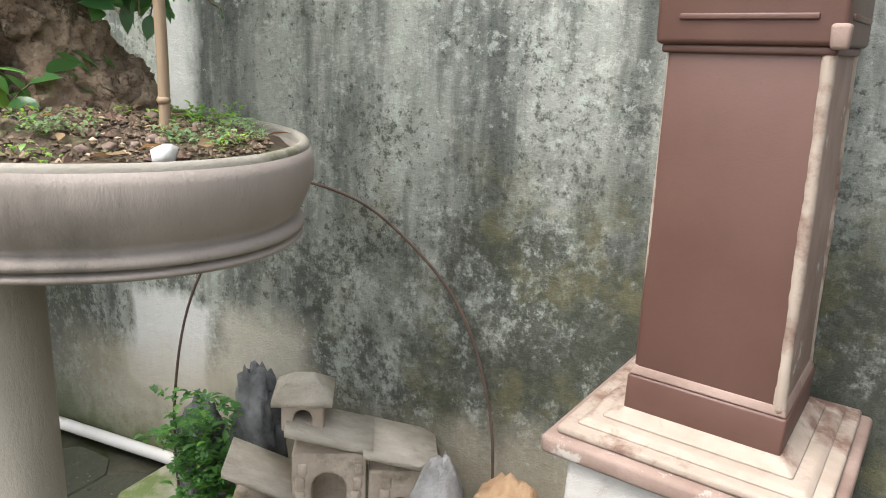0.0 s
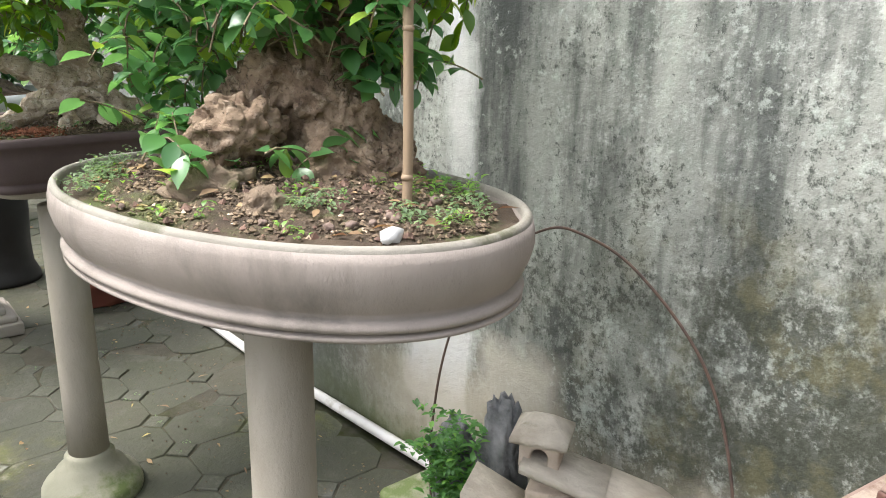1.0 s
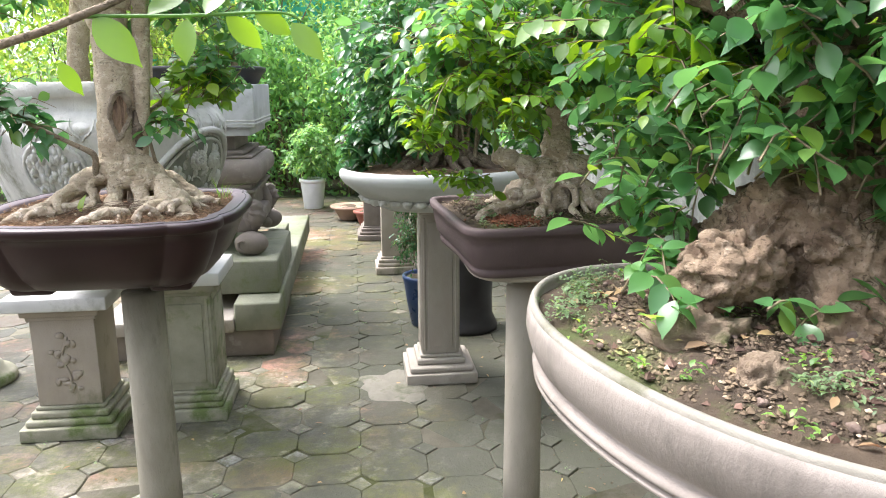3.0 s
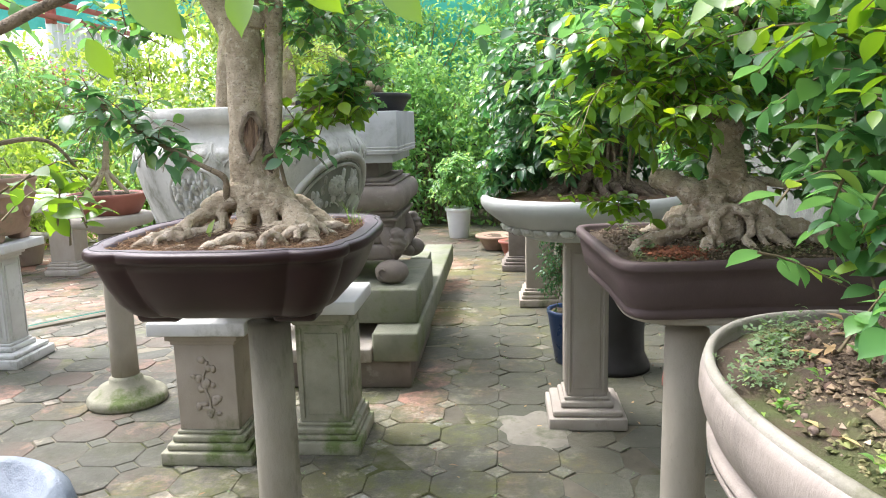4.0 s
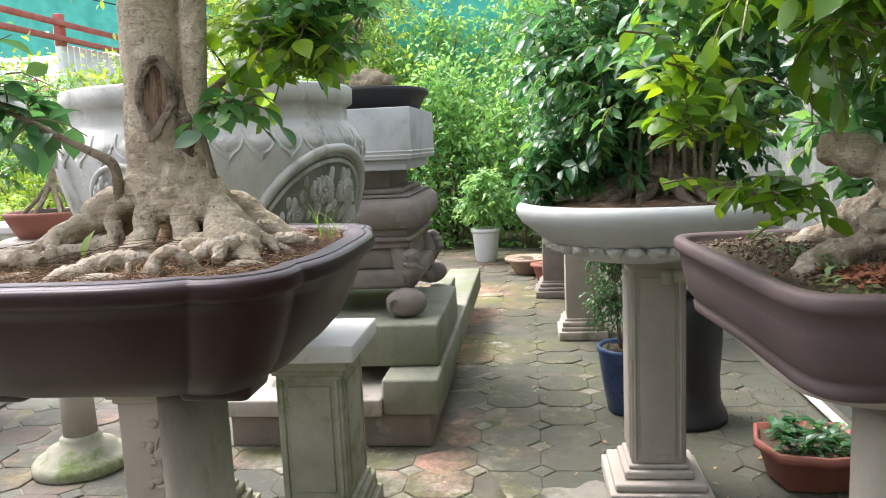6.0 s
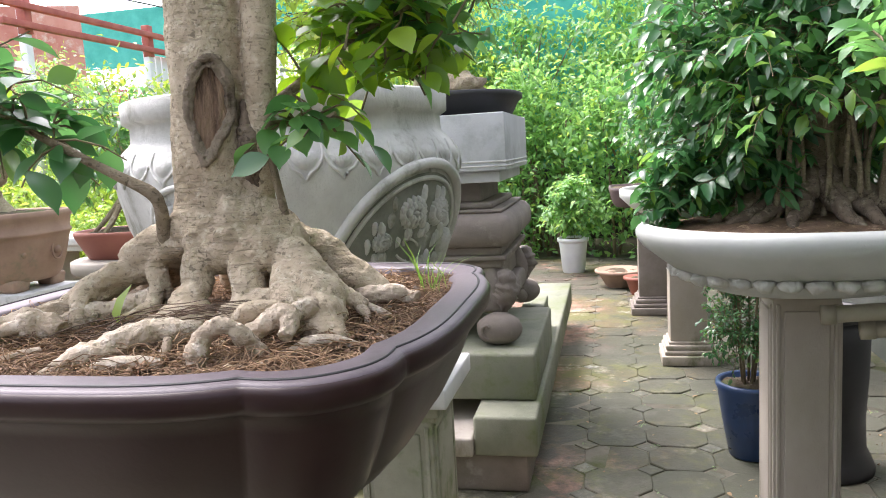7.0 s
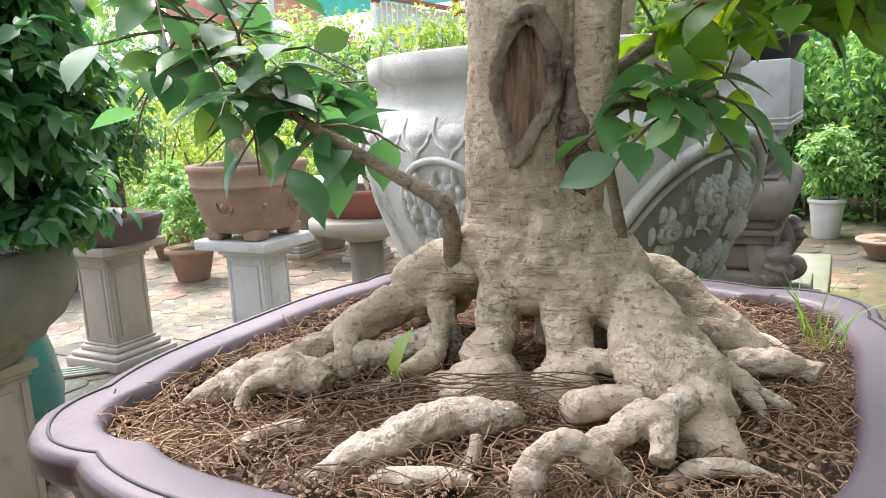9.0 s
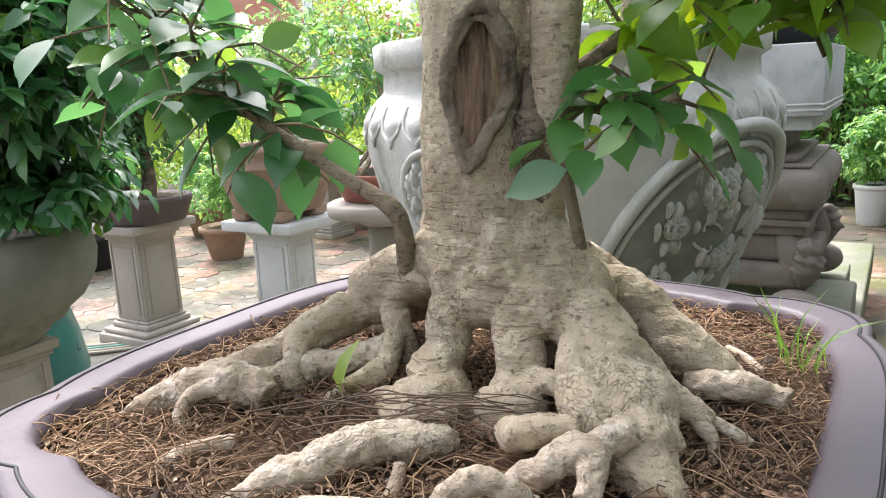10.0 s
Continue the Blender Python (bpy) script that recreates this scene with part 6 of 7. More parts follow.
tube(bm, [(-.12, .05, -.04, .045), (-.10, .05, .2, .04), (-.06, .05, .5, .03), (-.05, .05, .9, .02)], 12, 5, .2, 2.0)
tube(bm, [(.14, .0, -.04, .03), (.15, .02, .2, .028), (.10, .05, .5, .02)], 10, 5, .2, 6.0)
part("trunk", bm, BARK, shrub)
crown(shrub, rng, [((.12, .12, .26), (.28, .28, .14), 90), ((-.2, .1, .50), (.4, .4, .2), 100), ((.0, .1, .85), (.6, .6, .25), 150)], .036, HEDGE_SUN, 9)

# ---- tiered stone stand with a block and a black tray ----


def tier(bm, w, d, z0, z1, bevel=.008, mid=(0, 0)):
    box(bm, (w, d, z1 - z0), (mid[0], mid[1], z0), bevel, segs=3)


bm = bmesh.new()
box(bm, (.86, 1.05, .146), (-.646, 4.41, 0.0), .01)
tagged(part("step_stone", bm, STAND), "dark recessed base stone under the garden stand", "stone block")
bm = bmesh.new()
box(bm, (.235, 2.7, .153), (-.2925, 5.21, .1465), .012)
tagged(part("step_stone", bm, GREEN_STONE), "long green-stained stone step under the garden stand", "stone block")
bm = bmesh.new()
box(bm, (.68, .95, .075), (-.752, 4.315, .1465), .010)
tagged(part("paving_slab", bm, CAST), "pale worn slab lying before the garden stand", "slab")
bm = bmesh.new()
box(bm, (.80, .86, .186), (-.591, 4.466, .3005), .012)
tagged(part("stone_block", bm, GREEN_STONE), "grey-green cut stone block carrying the carved stand", "stone block")
bm = bmesh.new()
box(bm, (.115, .30, .168), (-.2925, 5.13, .3005), .008)
tagged(part("upright_stone", bm, GREEN_STONE), "upright pale stone slab beside the carved stand", "stone block")
stand = thing("carved_stand", (-0.68, 4.60, .487), "brown-grey stone stand with a swelling waist and curled feet", "stand")
bm = bmesh.new()
tier(bm, .74, .74, .115, .20, .02)
tier(bm, .66, .66, .20, .30, .02)
part("apron", bm, STAND, stand)
for sx, sy in ((1, -1), (-1, -1), (1, 1), (-1, 1)):
    bm = bmesh.new()
    tube(bm, [(sx * .29, sy * .29, .30, .050), (sx * .325, sy * .325, .21, .055), (sx * .325, sy * .325, .13, .042), (sx * .31, sy * .31, .08, .036), (sx * .34, sy * .36, .04, .036)], 16, 6, .05, sx + 2 * sy)
    tube(bm, [(sx * .36 + .030 * math.cos(u) * (1 - u / 12), sy * .365, .20 + .040 * math.sin(u) * (1 - u / 12), .008) for u in np.linspace(0, 9.5, 15)], 6, 2)
    tube(bm, [(sx * .352, sy * .352, .290, .022), (sx * .366, sy * .364, .250, .040), (sx * .366, sy * .366, .200, .046), (sx * .352, sy * .356, .150, .030), (sx * .346, sy * .350, .115, .012)], 18, 7, .42, 3.0 + sx, grain=55)
    part("leg", bm, STAND, stand, "carved scroll leg with leaf work down its corner")
    bm = bmesh.new()
    lump_rock(bm, (sx * .335, sy * .41, .063), (.093, .070, .066), 3.0 + sx, .05, 3)
    tube(bm, [(sx * .335 - .035 + .0085 * k * math.cos(k * 1.0), sy * (.41 + .064 - .0022 * k), .072 + .0085 * k * math.sin(k * 1.0), .0075) for k in range(1, 7)], 8, 4)
    part("curled_foot", bm, STAND, stand, "rounded foot with a spiral curl")
for w, z0, z1, bv in ((.70, .30, .332, .006), (.74, .332, .352, .006), (.70, .352, .386, .006), (.81, .386, .526, .055), (.72, .526, .540, .006), (.64, .540, .566, .010), (.52, .566, .6485, .006)):
    bm = bmesh.new()
    tier(bm, w, w, z0, z1, bv)
    part("cushion" if w > .8 else "moulding", bm, STAND, stand)
block = thing("stone_planter_block", (-0.68, 4.60, .487 + .6487), "pale grey square planter box with fine lines round it", "planter")
bm = bmesh.new()
tier(bm, .715, .715, 0, .046, .005)
tier(bm, .78, .78, .0465, .275, .005)
part("box", bm, BLOCK, block)
for z in (.062, .080):
    bm = bmesh.new()
    box(bm, (.787, .787, .007), (0, 0, z), .002)
    part("line", bm, SLAB, block, "raised pale moulding line")
black = vessel("black_tray_pot", (-0.66, 4.58, .487 + .6487 + .2755), plan_oval(.40, .36, 2.6, 64), [(.06, 0), (.05, .004), (.02, .06), (.0, .075), (.0, .095), (.012, .098), (.02, .094), (.024, .07)], BLACK_TRAY, "low black bonsai tray on top of the stone box", soil=SOIL, soil_z=.08, soil_inset=.023)
mini = thing("miniature_bonsai", (-0.62, 4.55, 1.492), "pale-rooted bonsai with a feathery light crown in the black tray", "bonsai")
bm = bmesh.new()
lump_rock(bm, (.12, -.1, .05), (.09, .07, .06), 8.0, .4, 3)
tube(bm, [(-.08, 0, .0, .05), (-.05, 0, .15, .035), (.05, .02, .35, .025), (.0, .0, .6, .015)], 10, 5, .2, 3.0)
part("trunk", bm, BARK, mini)
crown(mini, rng, [((-.15, 0, .30), (.40, .38, .22), 160), ((.05, .05, .55), (.45, .45, .28), 200), ((-.1, .1, .95), (.6, .6, .3), 200)], .032, HEDGE, 10)

# ---- pots and pedestals on the open side ----
red_col = round_column("pedestal_column", (-1.64, 3.70, 0.0), .90, "pale round cast column with a broad round foot", r=.062, foot=.19, cap=False, material=COLUMN)
bm = bmesh.new()
lathe(bm, [(.07, .862), (.10, .88), (.19, .90), (.20, .91), (.20, .945), (.19, .95)], 36)
part("bowl_head", bm, CAST, red_col)
dish = vessel("red_oval_dish", (-1.64, 3.70, .9505), plan_oval(.185, .15, 2.4, 56), [(.05, 0), (.045, .004), (.02, .05), (.002, .085), (.0, .098), (.006, .102), (.013, .100), (.018, .08)], RED_DISH, "shallow red glazed bonsai dish", soil=SOIL, soil_z=.09, soil_inset=.017)
s1 = thing("rooted_bonsai", (-1.64, 3.70, 1.04), "small bonsai with stilt-like bare roots in the red dish", "bonsai")
for k in range(7):
    t = k * .9
    bm = bmesh.new()
    tube(bm, [(.0, .0, .13, .012), (.05 * math.cos(t), .04 * math.sin(t), .07, .010), (.12 * math.cos(t), .10 * math.sin(t), .0, .007)], 7, 4, .15, k)
    part("root", bm, BARK, s1)
bm = bmesh.new()
tube(bm, [(0, 0, .11, .018), (.02, 0, .25, .014), (.0, .02, .42, .01)], 8, 4, .15)
part("trunk", bm, BARK, s1)
crown(s1, rng, [((.0, .0, .40), (.28, .24, .2), 80), ((-.1, .0, .2), (.16, .16, .10), 24)], .045, FICUS, 7)

square_pedestal("white_pedestal", (-2.745, 4.33, 0.0), .725, "white-painted square pedestal with a wide slab top", .25, .44, .18, SLAB, SLAB, "pedestals in the yard", top=.05, turn=0)
clay = vessel("footed_clay_pot", (-2.745, 4.33, .7255), plan_oval(.272, .272, 2.6, 64),
              [(.10, .04), (.09, .045), (.07, .07), (.045, .14), (.020, .235), (.012, .26), (.006, .263), (.006, .275), (.012, .278), (.008, .33), (-.004, .345), (-.004, .368), (.008, .372), (.024, .37), (.03, .35)], TERRACOTTA,
              "big weathered terracotta pot with relief roundels and stub feet", soil=SOIL, soil_z=.36, soil_inset=.029)
for sx, sy in ((1, 1), (1, -1), (-1, 1), (-1, -1)):
    bm = bmesh.new()
    box(bm, (.09, .09, .06), (sx * .12, sy * .12, 0), .015, taper=1.2, segs=3)
    part("foot", bm, TERRACOTTA, clay)
for k in range(8):
    bm = bmesh.new()
    t = k * math.pi / 4 + .2
    c, s = math.cos(t), math.sin(t)
    ring = [(c * .240 - s * .045 * math.cos(u), s * .240 + c * .045 * math.cos(u), .18 + .045 * math.sin(u), .005) for u in np.linspace(0, 6.283, 13)]
    tube(bm, ring, 6, 2)
    lump_rock(bm, (c * .238, s * .238, .18), (.022, .022, .022), k, .4, 2)
    part("roundel", bm, TERRACOTTA, clay)
s2 = thing("clay_pot_bonsai", (-2.745, 4.33, 1.085), "leafy bonsai with a bent pale trunk in the clay pot", "bonsai")
bm = bmesh.new()
tube(bm, [(.03, 0, -.02, .05), (-.06, 0, .12, .04), (.02, .02, .24, .034), (.0, .0, .5, .02)], 12, 5, .25, 2.0)
part("trunk", bm, BARK, s2)
crown(s2, rng, [((-.05, 0, .42), (.42, .38, .25), 150), ((.2, .1, .6), (.35, .3, .2), 80)], .045, HEDGE, 8)

square_pedestal("grey_pedestal", (-3.72, 4.22, 0.0), .68, "grey-beige square pedestal with a flared head and slab top", .25, .42, .25, CAST, CAST, "pedestals in the yard", top=.045, top_material=CAST)
flat = vessel("oval_clay_tray", (-3.70, 4.22, .6805), plan_oval(.285, .24, 2.8, 64), [(.05, 0), (.04, .01), (.03, .03), (.02, .06), (.0, .105), (-.006, .12), (.0, .14), (.012, .142), (.02, .13)], TRAY_CLAY, "shallow purple-brown oval tray on the grey pedestal", soil=SOIL, soil_z=.13, soil_inset=.018)
s3 = thing("tray_bonsai", (-3.70, 4.22, .82), "dark leafy bonsai with several short trunks in the oval tray", "bonsai")
bm = bmesh.new()
for k, (x, y) in enumerate(((-.12, 0), (.02, .04), (.14, -.03))):
    tube(bm, [(x, y, -.01, .035), (x + .03, y, .12, .028), (x - .02, y + .02, .3, .02), (x, y, .5, .012)], 9, 4, .2, k)
part("trunk", bm, DARK_BARK, s3)
crown(s3, rng, [((.0, .0, .48), (.42, .36, .26), 200), ((.05, -.1, .25), (.3, .25, .14), 70), ((0, 0, .8), (.5, .5, .25), 120)], .06, FICUS_DARK, 8)

vessel("grey_belly_pot", (-2.42, 2.66, .635), plan_oval(.36, .36, 2.0, 64), [(.20, 0), (.17, .02), (.15, .05), (.11, .07), (.10, .09), (.05, .13), (.01, .20), (.0, .26), (.008, .31), (.02, .335), (.02, .35), (.04, .352), (.05, .34), (.06, .30)], GREY_GREEN, "broad grey-green cast pot with a round belly", soil=SOIL, soil_z=.32, soil_inset=.052)
square_pedestal("cast_pedestal", (-2.42, 2.66, 0.0), .635, "beige square pedestal under the round-bellied pot", .26, .38, .26, CAST_PINK, CAST_PINK, "pedestals in the yard")
s4 = thing("large_pot_bonsai", (-2.42, 2.66, .965), "dense dark-leaved ficus in the grey-beige pot", "bonsai")
bm = bmesh.new()
tube(bm, [(0, 0, -.02, .08), (.03, 0, .15, .06), (-.02, .02, .4, .045), (.0, .0, .8, .03)], 12, 5, .25, 2.0)
part("trunk", bm, DARK_BARK, s4)
crown(s4, rng, [((.10, .05, .40), (.38, .40, .24), 210), ((-.05, .1, .62), (.45, .45, .25), 200), ((.2, .2, .2), (.2, .25, .12), 60), ((0, 0, .9), (.5, .5, .2), 120), ((.42, .0, .46), (.30, .30, .24), 150), ((.30, .10, .14), (.26, .24, .10), 60), ((.36, -.05, .76), (.34, .30, .24), 130)], .082, FICUS_DARK, 8, wide=.52)
crown(s4, rng, [((.30, .05, .68), (.34, .34, .26), 120), ((.12, -.10, .45), (.30, .25, .2), 50)], .066, FICUS, 8, wide=.55)
vessel("teal_glazed_jar", (-2.86, 2.98, 0.0), plan_oval(.25, .25, 2.0, 56), [(.09, 0), (.08, .01), (.02, .2), (.0, .36), (.02, .50), (.04, .58), (.03, .62), (.05, .63), (.07, .56)], TEAL, "tall teal glazed ceramic jar standing on the paving", "jar")
vessel("blue_grey_jar", (-0.52, 1.12, 0.0), plan_oval(.17, .17, 2.0, 56), [(.06, 0), (.05, .01), (.03, .2), (.015, .5), (.0, .74), (-.01, .80), (.0, .84), (.02, .86), (.035, .855), (.05, .80)], BLUE_GREY, "blue-grey ceramic jar with worn relief", "jar", soil=SOIL, soil_z=.80, soil_inset=.048)
young = thing("jar_ficus", (-.52, 1.12, .805), "lanky young ficus with drooping twigs growing from the blue-grey jar", "ficus")
bm = bmesh.new()
tube(bm, [(0, 0, -.02, .016), (.015, -.02, .25, .013), (.04, -.04, .46, .011), (.06, -.05, .70, .008), (.05, -.04, .95, .005)], 12, 6, .12, 2.0)
part("trunk", bm, BRANCH_BARK, young)
bm = bmesh.new()
tube(bm, [(.03, -.03, .40, .0080), (.16, -.16, .55, .0058), (.33, -.31, .612, .0048), (.464, -.40, .638, .0040), (.52, -.405, .656, .0036), (.60, -.38, .700, .0030), (.70, -.33, .80, .002)], 10, 7, .10, 5.0)
part("bough", bm, BRANCH_BARK, young, "thin bare bough reaching over the path")
bm = bmesh.new()
tube(bm, [(.525, -.404, .657, .0024), (.537, -.40, .662, .0020), (.623, -.40, .663, .0017), (.702, -.40, .666, .0014), (.726, -.40, .657, .0010)], 7, 6)
part("twig", bm, WEED, young, "thin green hanging twig")
# large leaves hanging singly from the twig: foot, way, length, width
hang = np.array(((.544, -.400, .661, .038, -.01, -.040, .060, .029), (.623, -.400, .660, -.002, -.006, -.040, .041, .023), (.657, -.400, .662, .028, .01, -.026, .042, .021), (.714, -.400, .657, .028, -.01, -.034, .046, .021),
                 (.682, -.400, .665, .032, .008, -.018, .038, .020), (.512, -.402, .623, .017, .0, -.027, .034, .016), (.590, -.398, .664, .03, .03, .02, .045, .022), (.640, -.402, .664, .02, .03, .03, .04, .02)))
V, F = fine_leaf_data(hang[:, :3], hang[:, 3:6], np.tile((-.25, -.85, .45), (len(hang), 1)), hang[:, 6], hang[:, 7], .05)
tagged(raw_part("leaves", V, F, FICUS_YOUNG, young), kind="stuff")
bm = bmesh.new()
tube(bm, [(.03, -.03, .36, .007), (.02, .04, .50, .005), (0.150, 0.090, 0.550, .003), (0.190, 0.140, 0.490, .002)], 9, 6, .1, 8.0)
part("bough", bm, BRANCH_BARK, young)
rj = np.random.default_rng(31)
crown(young, rj, [((0.170, 0.130, 0.490), (.06, .05, .05), 5), ((.02, .37, .47), (.06, .05, .05), 4)], .050, FICUS_YOUNG, 5, wide=.5, fine=True)
crown(young, rj, [((-.05, .0, .72), (.25, .25, .18), 60)], .050, FICUS, 7)

# ---- far end of the path ----
vessel("white_flower_pot", (-0.26, 8.80, 0.0), plan_oval(.15, .15, 2.0, 40), [(.045, 0), (.04, .005), (.01, .30), (.006, .31), (-.006, .312), (-.006, .345), (.004, .35), (.012, .345), (.02, .30)], WHITE_POT, "white plastic flower pot on red paving", "flower pot", soil=SOIL, soil_z=.32, soil_inset=.016)
s5 = thing("potted_shrub", (-0.26, 8.80, .33), "bright green bushy plant in the white pot", "shrub")
crown(s5, rng, [((0, 0, .28), (.36, .34, .26), 190), ((.0, 0, .48), (.28, .28, .2), 90)], .065, HEDGE, 8)
for x, y, r, h, mtl, lab in ((.18, 8.0, .21, .15, TERRACOTTA, "low clay bowl standing on the red paving"), (.33, 7.62, .12, .15, RED_DISH, "small red clay pot beside the bowl")):
    vessel("clay_bowl", (x, y, 0.0), plan_oval(r, r, 2.0, 40), [(r * .45, 0), (r * .4, .01), (r * .1, h * .8), (-.01, h * .86), (-.01, h), (.01, h + .003), (.03, h - .01)], mtl, lab, "flower pot", soil=SOIL, soil_z=h - .02, soil_inset=.02)
square_pedestal("worn_pedestal", (0.52, 5.68, 0.0), .84, "worn pinkish cast-stone pedestal on a stepped plinth", .20, .30, .20, CAST_PINK, CAST_PINK, panel=False)
vessel("white_basin_planter", (0.62, 5.75, .8405), plan_oval(.46, .40, 2.2, 64), [(.16, 0), (.12, .012), (.06, .05), (.0, .11), (.0, .15), (.014, .158), (.03, .15), (.035, .12)], BASIN, "white oval basin on the worn pedestal", soil=SOIL, soil_z=.13, soil_inset=.034)
square_pedestal("tapered_pedestal", (0.42, 6.98, 0.0), .80, "brown-grey tapered pedestal by the path", .24, .36, .24, STAND, STAND, panel=False)
vessel("purple_tray_pot", (0.52, 7.0, .8005), plan_oval(.42, .3, 5.0, 64), [(.05, 0), (.03, .02), (.0, .12), (.0, .14), (.02, .14), (.03, .10)], TRAY_CLAY, "purple-brown tray on the tapered pedestal", soil=SOIL, soil_z=.12, soil_inset=.03)
for at, mat in (((0.62, 5.75, .98), FICUS_DARK), ((0.55, 7.0, .93), FICUS)):
    s = thing("ficus_bonsai", at, "leafy ficus bonsai beside the wall", "bonsai")
    bm = bmesh.new()
    tube(bm, [(0, 0, -.02, .08), (.03, 0, .15, .06), (-.02, .02, .4, .045), (.0, .0, .8, .03)], 12, 5, .25, at[1])
    part("trunk", bm, DARK_BARK, s)
    crown(s, rng, [((-.05, 0, .45), (.45, .40, .28), 170), ((.1, 0, .8), (.5, .5, .3), 170)], .06, mat, 8)

blue = vessel("blue_glazed_pot", (0.635, 4.32, 0.0), plan_oval(.135, .135, 2.0, 48), [(.05, 0), (.045, .006), (.02, .15), (.004, .27), (-.004, .29), (-.002, .305), (.008, .308), (.016, .30), (.02, .26)], BLUE_POT, "deep blue glazed pot on the paving", "flower pot", soil=SOIL, soil_z=.285, soil_inset=.016)
s6 = thing("small_leaved_shrub", (0.62, 4.32, .29), "upright blue-green small-leaved shrub in the blue pot", "shrub")
for k in range(5):
    t = k * 1.3
    bm = bmesh.new()
    tube(bm, [(.02 * math.cos(t), .02 * math.sin(t), -.01, .006), (.05 * math.cos(t), .05 * math.sin(t), .3, .005), (.08 * math.cos(t), .08 * math.sin(t), .6, .003)], 6, 3)
    part("stem", bm, TWIG, s6)
crown(s6, rng, [((-.04, -.02, .25), (.17, .16, .20), 130), ((-.05, 0, .48), (.18, .17, .16), 130)], .026, FICUS_DARK, 9)
red_b = vessel("octagonal_clay_pot", (1.19, 3.63, 0.0), plan_oval(.20, .19, 3.0, 8), [(.06, 0), (.05, .008), (.02, .11), (.0, .115), (.0, .145), (.014, .147), (.02, .11)], RED_DISH, "octagonal red-brown clay pot by the wall", "flower pot", soil=SOIL, soil_z=.125, soil_inset=.02)
sprigs(rng, "seedling_cover", [(rng.uniform(-.13, .13), rng.uniform(-.12, .12), .13, rng.uniform(1, 2.2)) for _ in range(26)], FICUS_DARK, .03, 9, red_b)
vessel("dark_jar", (0.86, 4.24, 0.0), plan_oval(.19, .19, 2.0, 48), [(.0, 0), (.0, .02), (.012, .05), (.030, .09), (.034, .20), (.024, .36), (.020, .50), (.040, .58)], BLACK_TRAY, "dark glazed jar standing in the shade behind a pedestal", "jar", rim=([(.040, .575), (.026, .585), (.022, .60), (.03, .612), (.05, .61), (.06, .55)], BLACK_TRAY))
for pts, lab in (([(.600, 3.20, .822), (.76, 3.17, .838), (1.02, 3.14, .850)], "grey pipe end sticking out behind the basin"), ([(.700, 3.24, .775), (.86, 3.22, .785), (1.05, 3.20, .79)], "second grey pipe lying behind the basin")):
    bm = bmesh.new()
    tube(bm, [(*q, .021) for q in pts], 16, 4)
    tube(bm, [(pts[0][0] - .002, pts[0][1], pts[0][2], .0245), (pts[0][0] + .03, pts[0][1] - .004, pts[0][2] + .002, .0245)], 16, 2)
    tagged(part("pipe", bm, HOSE), lab, "pipe")

# ---- brown pillar, miniature house and rocks at the wall ----
PIL = (1.340, 0.034, .634)
pil = thing("brown_pillar", PIL, "brown painted stone pillar with worn dusty edges and a moulded base", "pillar", turn=-7)
bm = bmesh.new()
box(bm, (.40, .40, .030), (0, 0, 0), .008, segs=3)
part("plinth", bm, DUST_GLARE_BROWN, pil, "dusty brown plinth with chipped white paint")
bm = bmesh.new()
box(bm, (.365, .365, .014), (0, 0, .0302), .005, segs=3)
box(bm, (.325, .325, .010), (0, 0, .0443), .004, segs=3, taper=.93)
box(bm, (.272, .272, .016), (0, 0, .0545), .004, taper=.84)
part("plinth_step", bm, DUST_EDGE, pil, "pale dusty step of the plinth")
bm = bmesh.new()
box(bm, (.222, .222, .066), (0, 0, .0575), .004)
part("base_block", bm, BROWN_PAINT, pil)
bm = bmesh.new()
box(bm, (.219, .219, .015), (0, 0, .1237), .003, taper=.95)
part("dust_ledge", bm, DUST_GLARE_BROWN, pil, "dusty sloping ledge")
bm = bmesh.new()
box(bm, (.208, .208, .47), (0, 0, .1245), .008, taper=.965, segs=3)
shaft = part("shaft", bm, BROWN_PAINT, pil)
# paler -y face: dust, with glare put into the same colour
shaft.data.materials.append(DUST_GLARE_BROWN)
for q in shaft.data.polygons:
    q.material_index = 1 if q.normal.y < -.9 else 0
for sx, sy in ((1, 1), (1, -1), (-1, 1), (-1, -1)):
    bm = bmesh.new()
    k = 1.0 if sy < 0 else .42
    tube(bm, [(sx * .0985, sy * .0985, .125, .0100 * k), (sx * .0980, sy * .0980, .20, .0078 * k), (sx * .0980, sy * .0980, .35, .0086 * k), (sx * .0968, sy * .0968, .46, .0078 * k), (sx * .0955, sy * .0955, .59, .0092 * k)], 12, 12, .12, sx + sy, grain=60)
    part("worn_edge", bm, DUST_EDGE, pil)
bm = bmesh.new()
box(bm, (.226, .226, .25), (0, 0, .598), .007, segs=3)
box(bm, (.212, .212, .012), (0, 0, .587), .004)
for s in (-1, 1):
    box(bm, (.165, .006, .008), (0, s * .1135, .628), .002)
    box(bm, (.006, .165, .008), (s * .1135, 0, .628), .002)
part("head", bm, BROWN_PAINT, pil)
bm = bmesh.new()
box(bm, (.020, .020, .030), (-.1065, -.1065, .594), .005, segs=3, taper=1.15)
part("corner_drop", bm, DUST_GLARE_BROWN, pil, "dusty moulded corner drop")
# the shaft has settled a little out of true on its base
for o in pil.children:
    if o.name.split(".")[0] in ("shaft", "worn_edge", "head", "corner_drop"):
        o.matrix_basis = pose(0, -.003, 0, -2.0, 0, 0)
bm = bmesh.new()
box(bm, (.36, .36, .634), (1.352, .036, 0), .014)
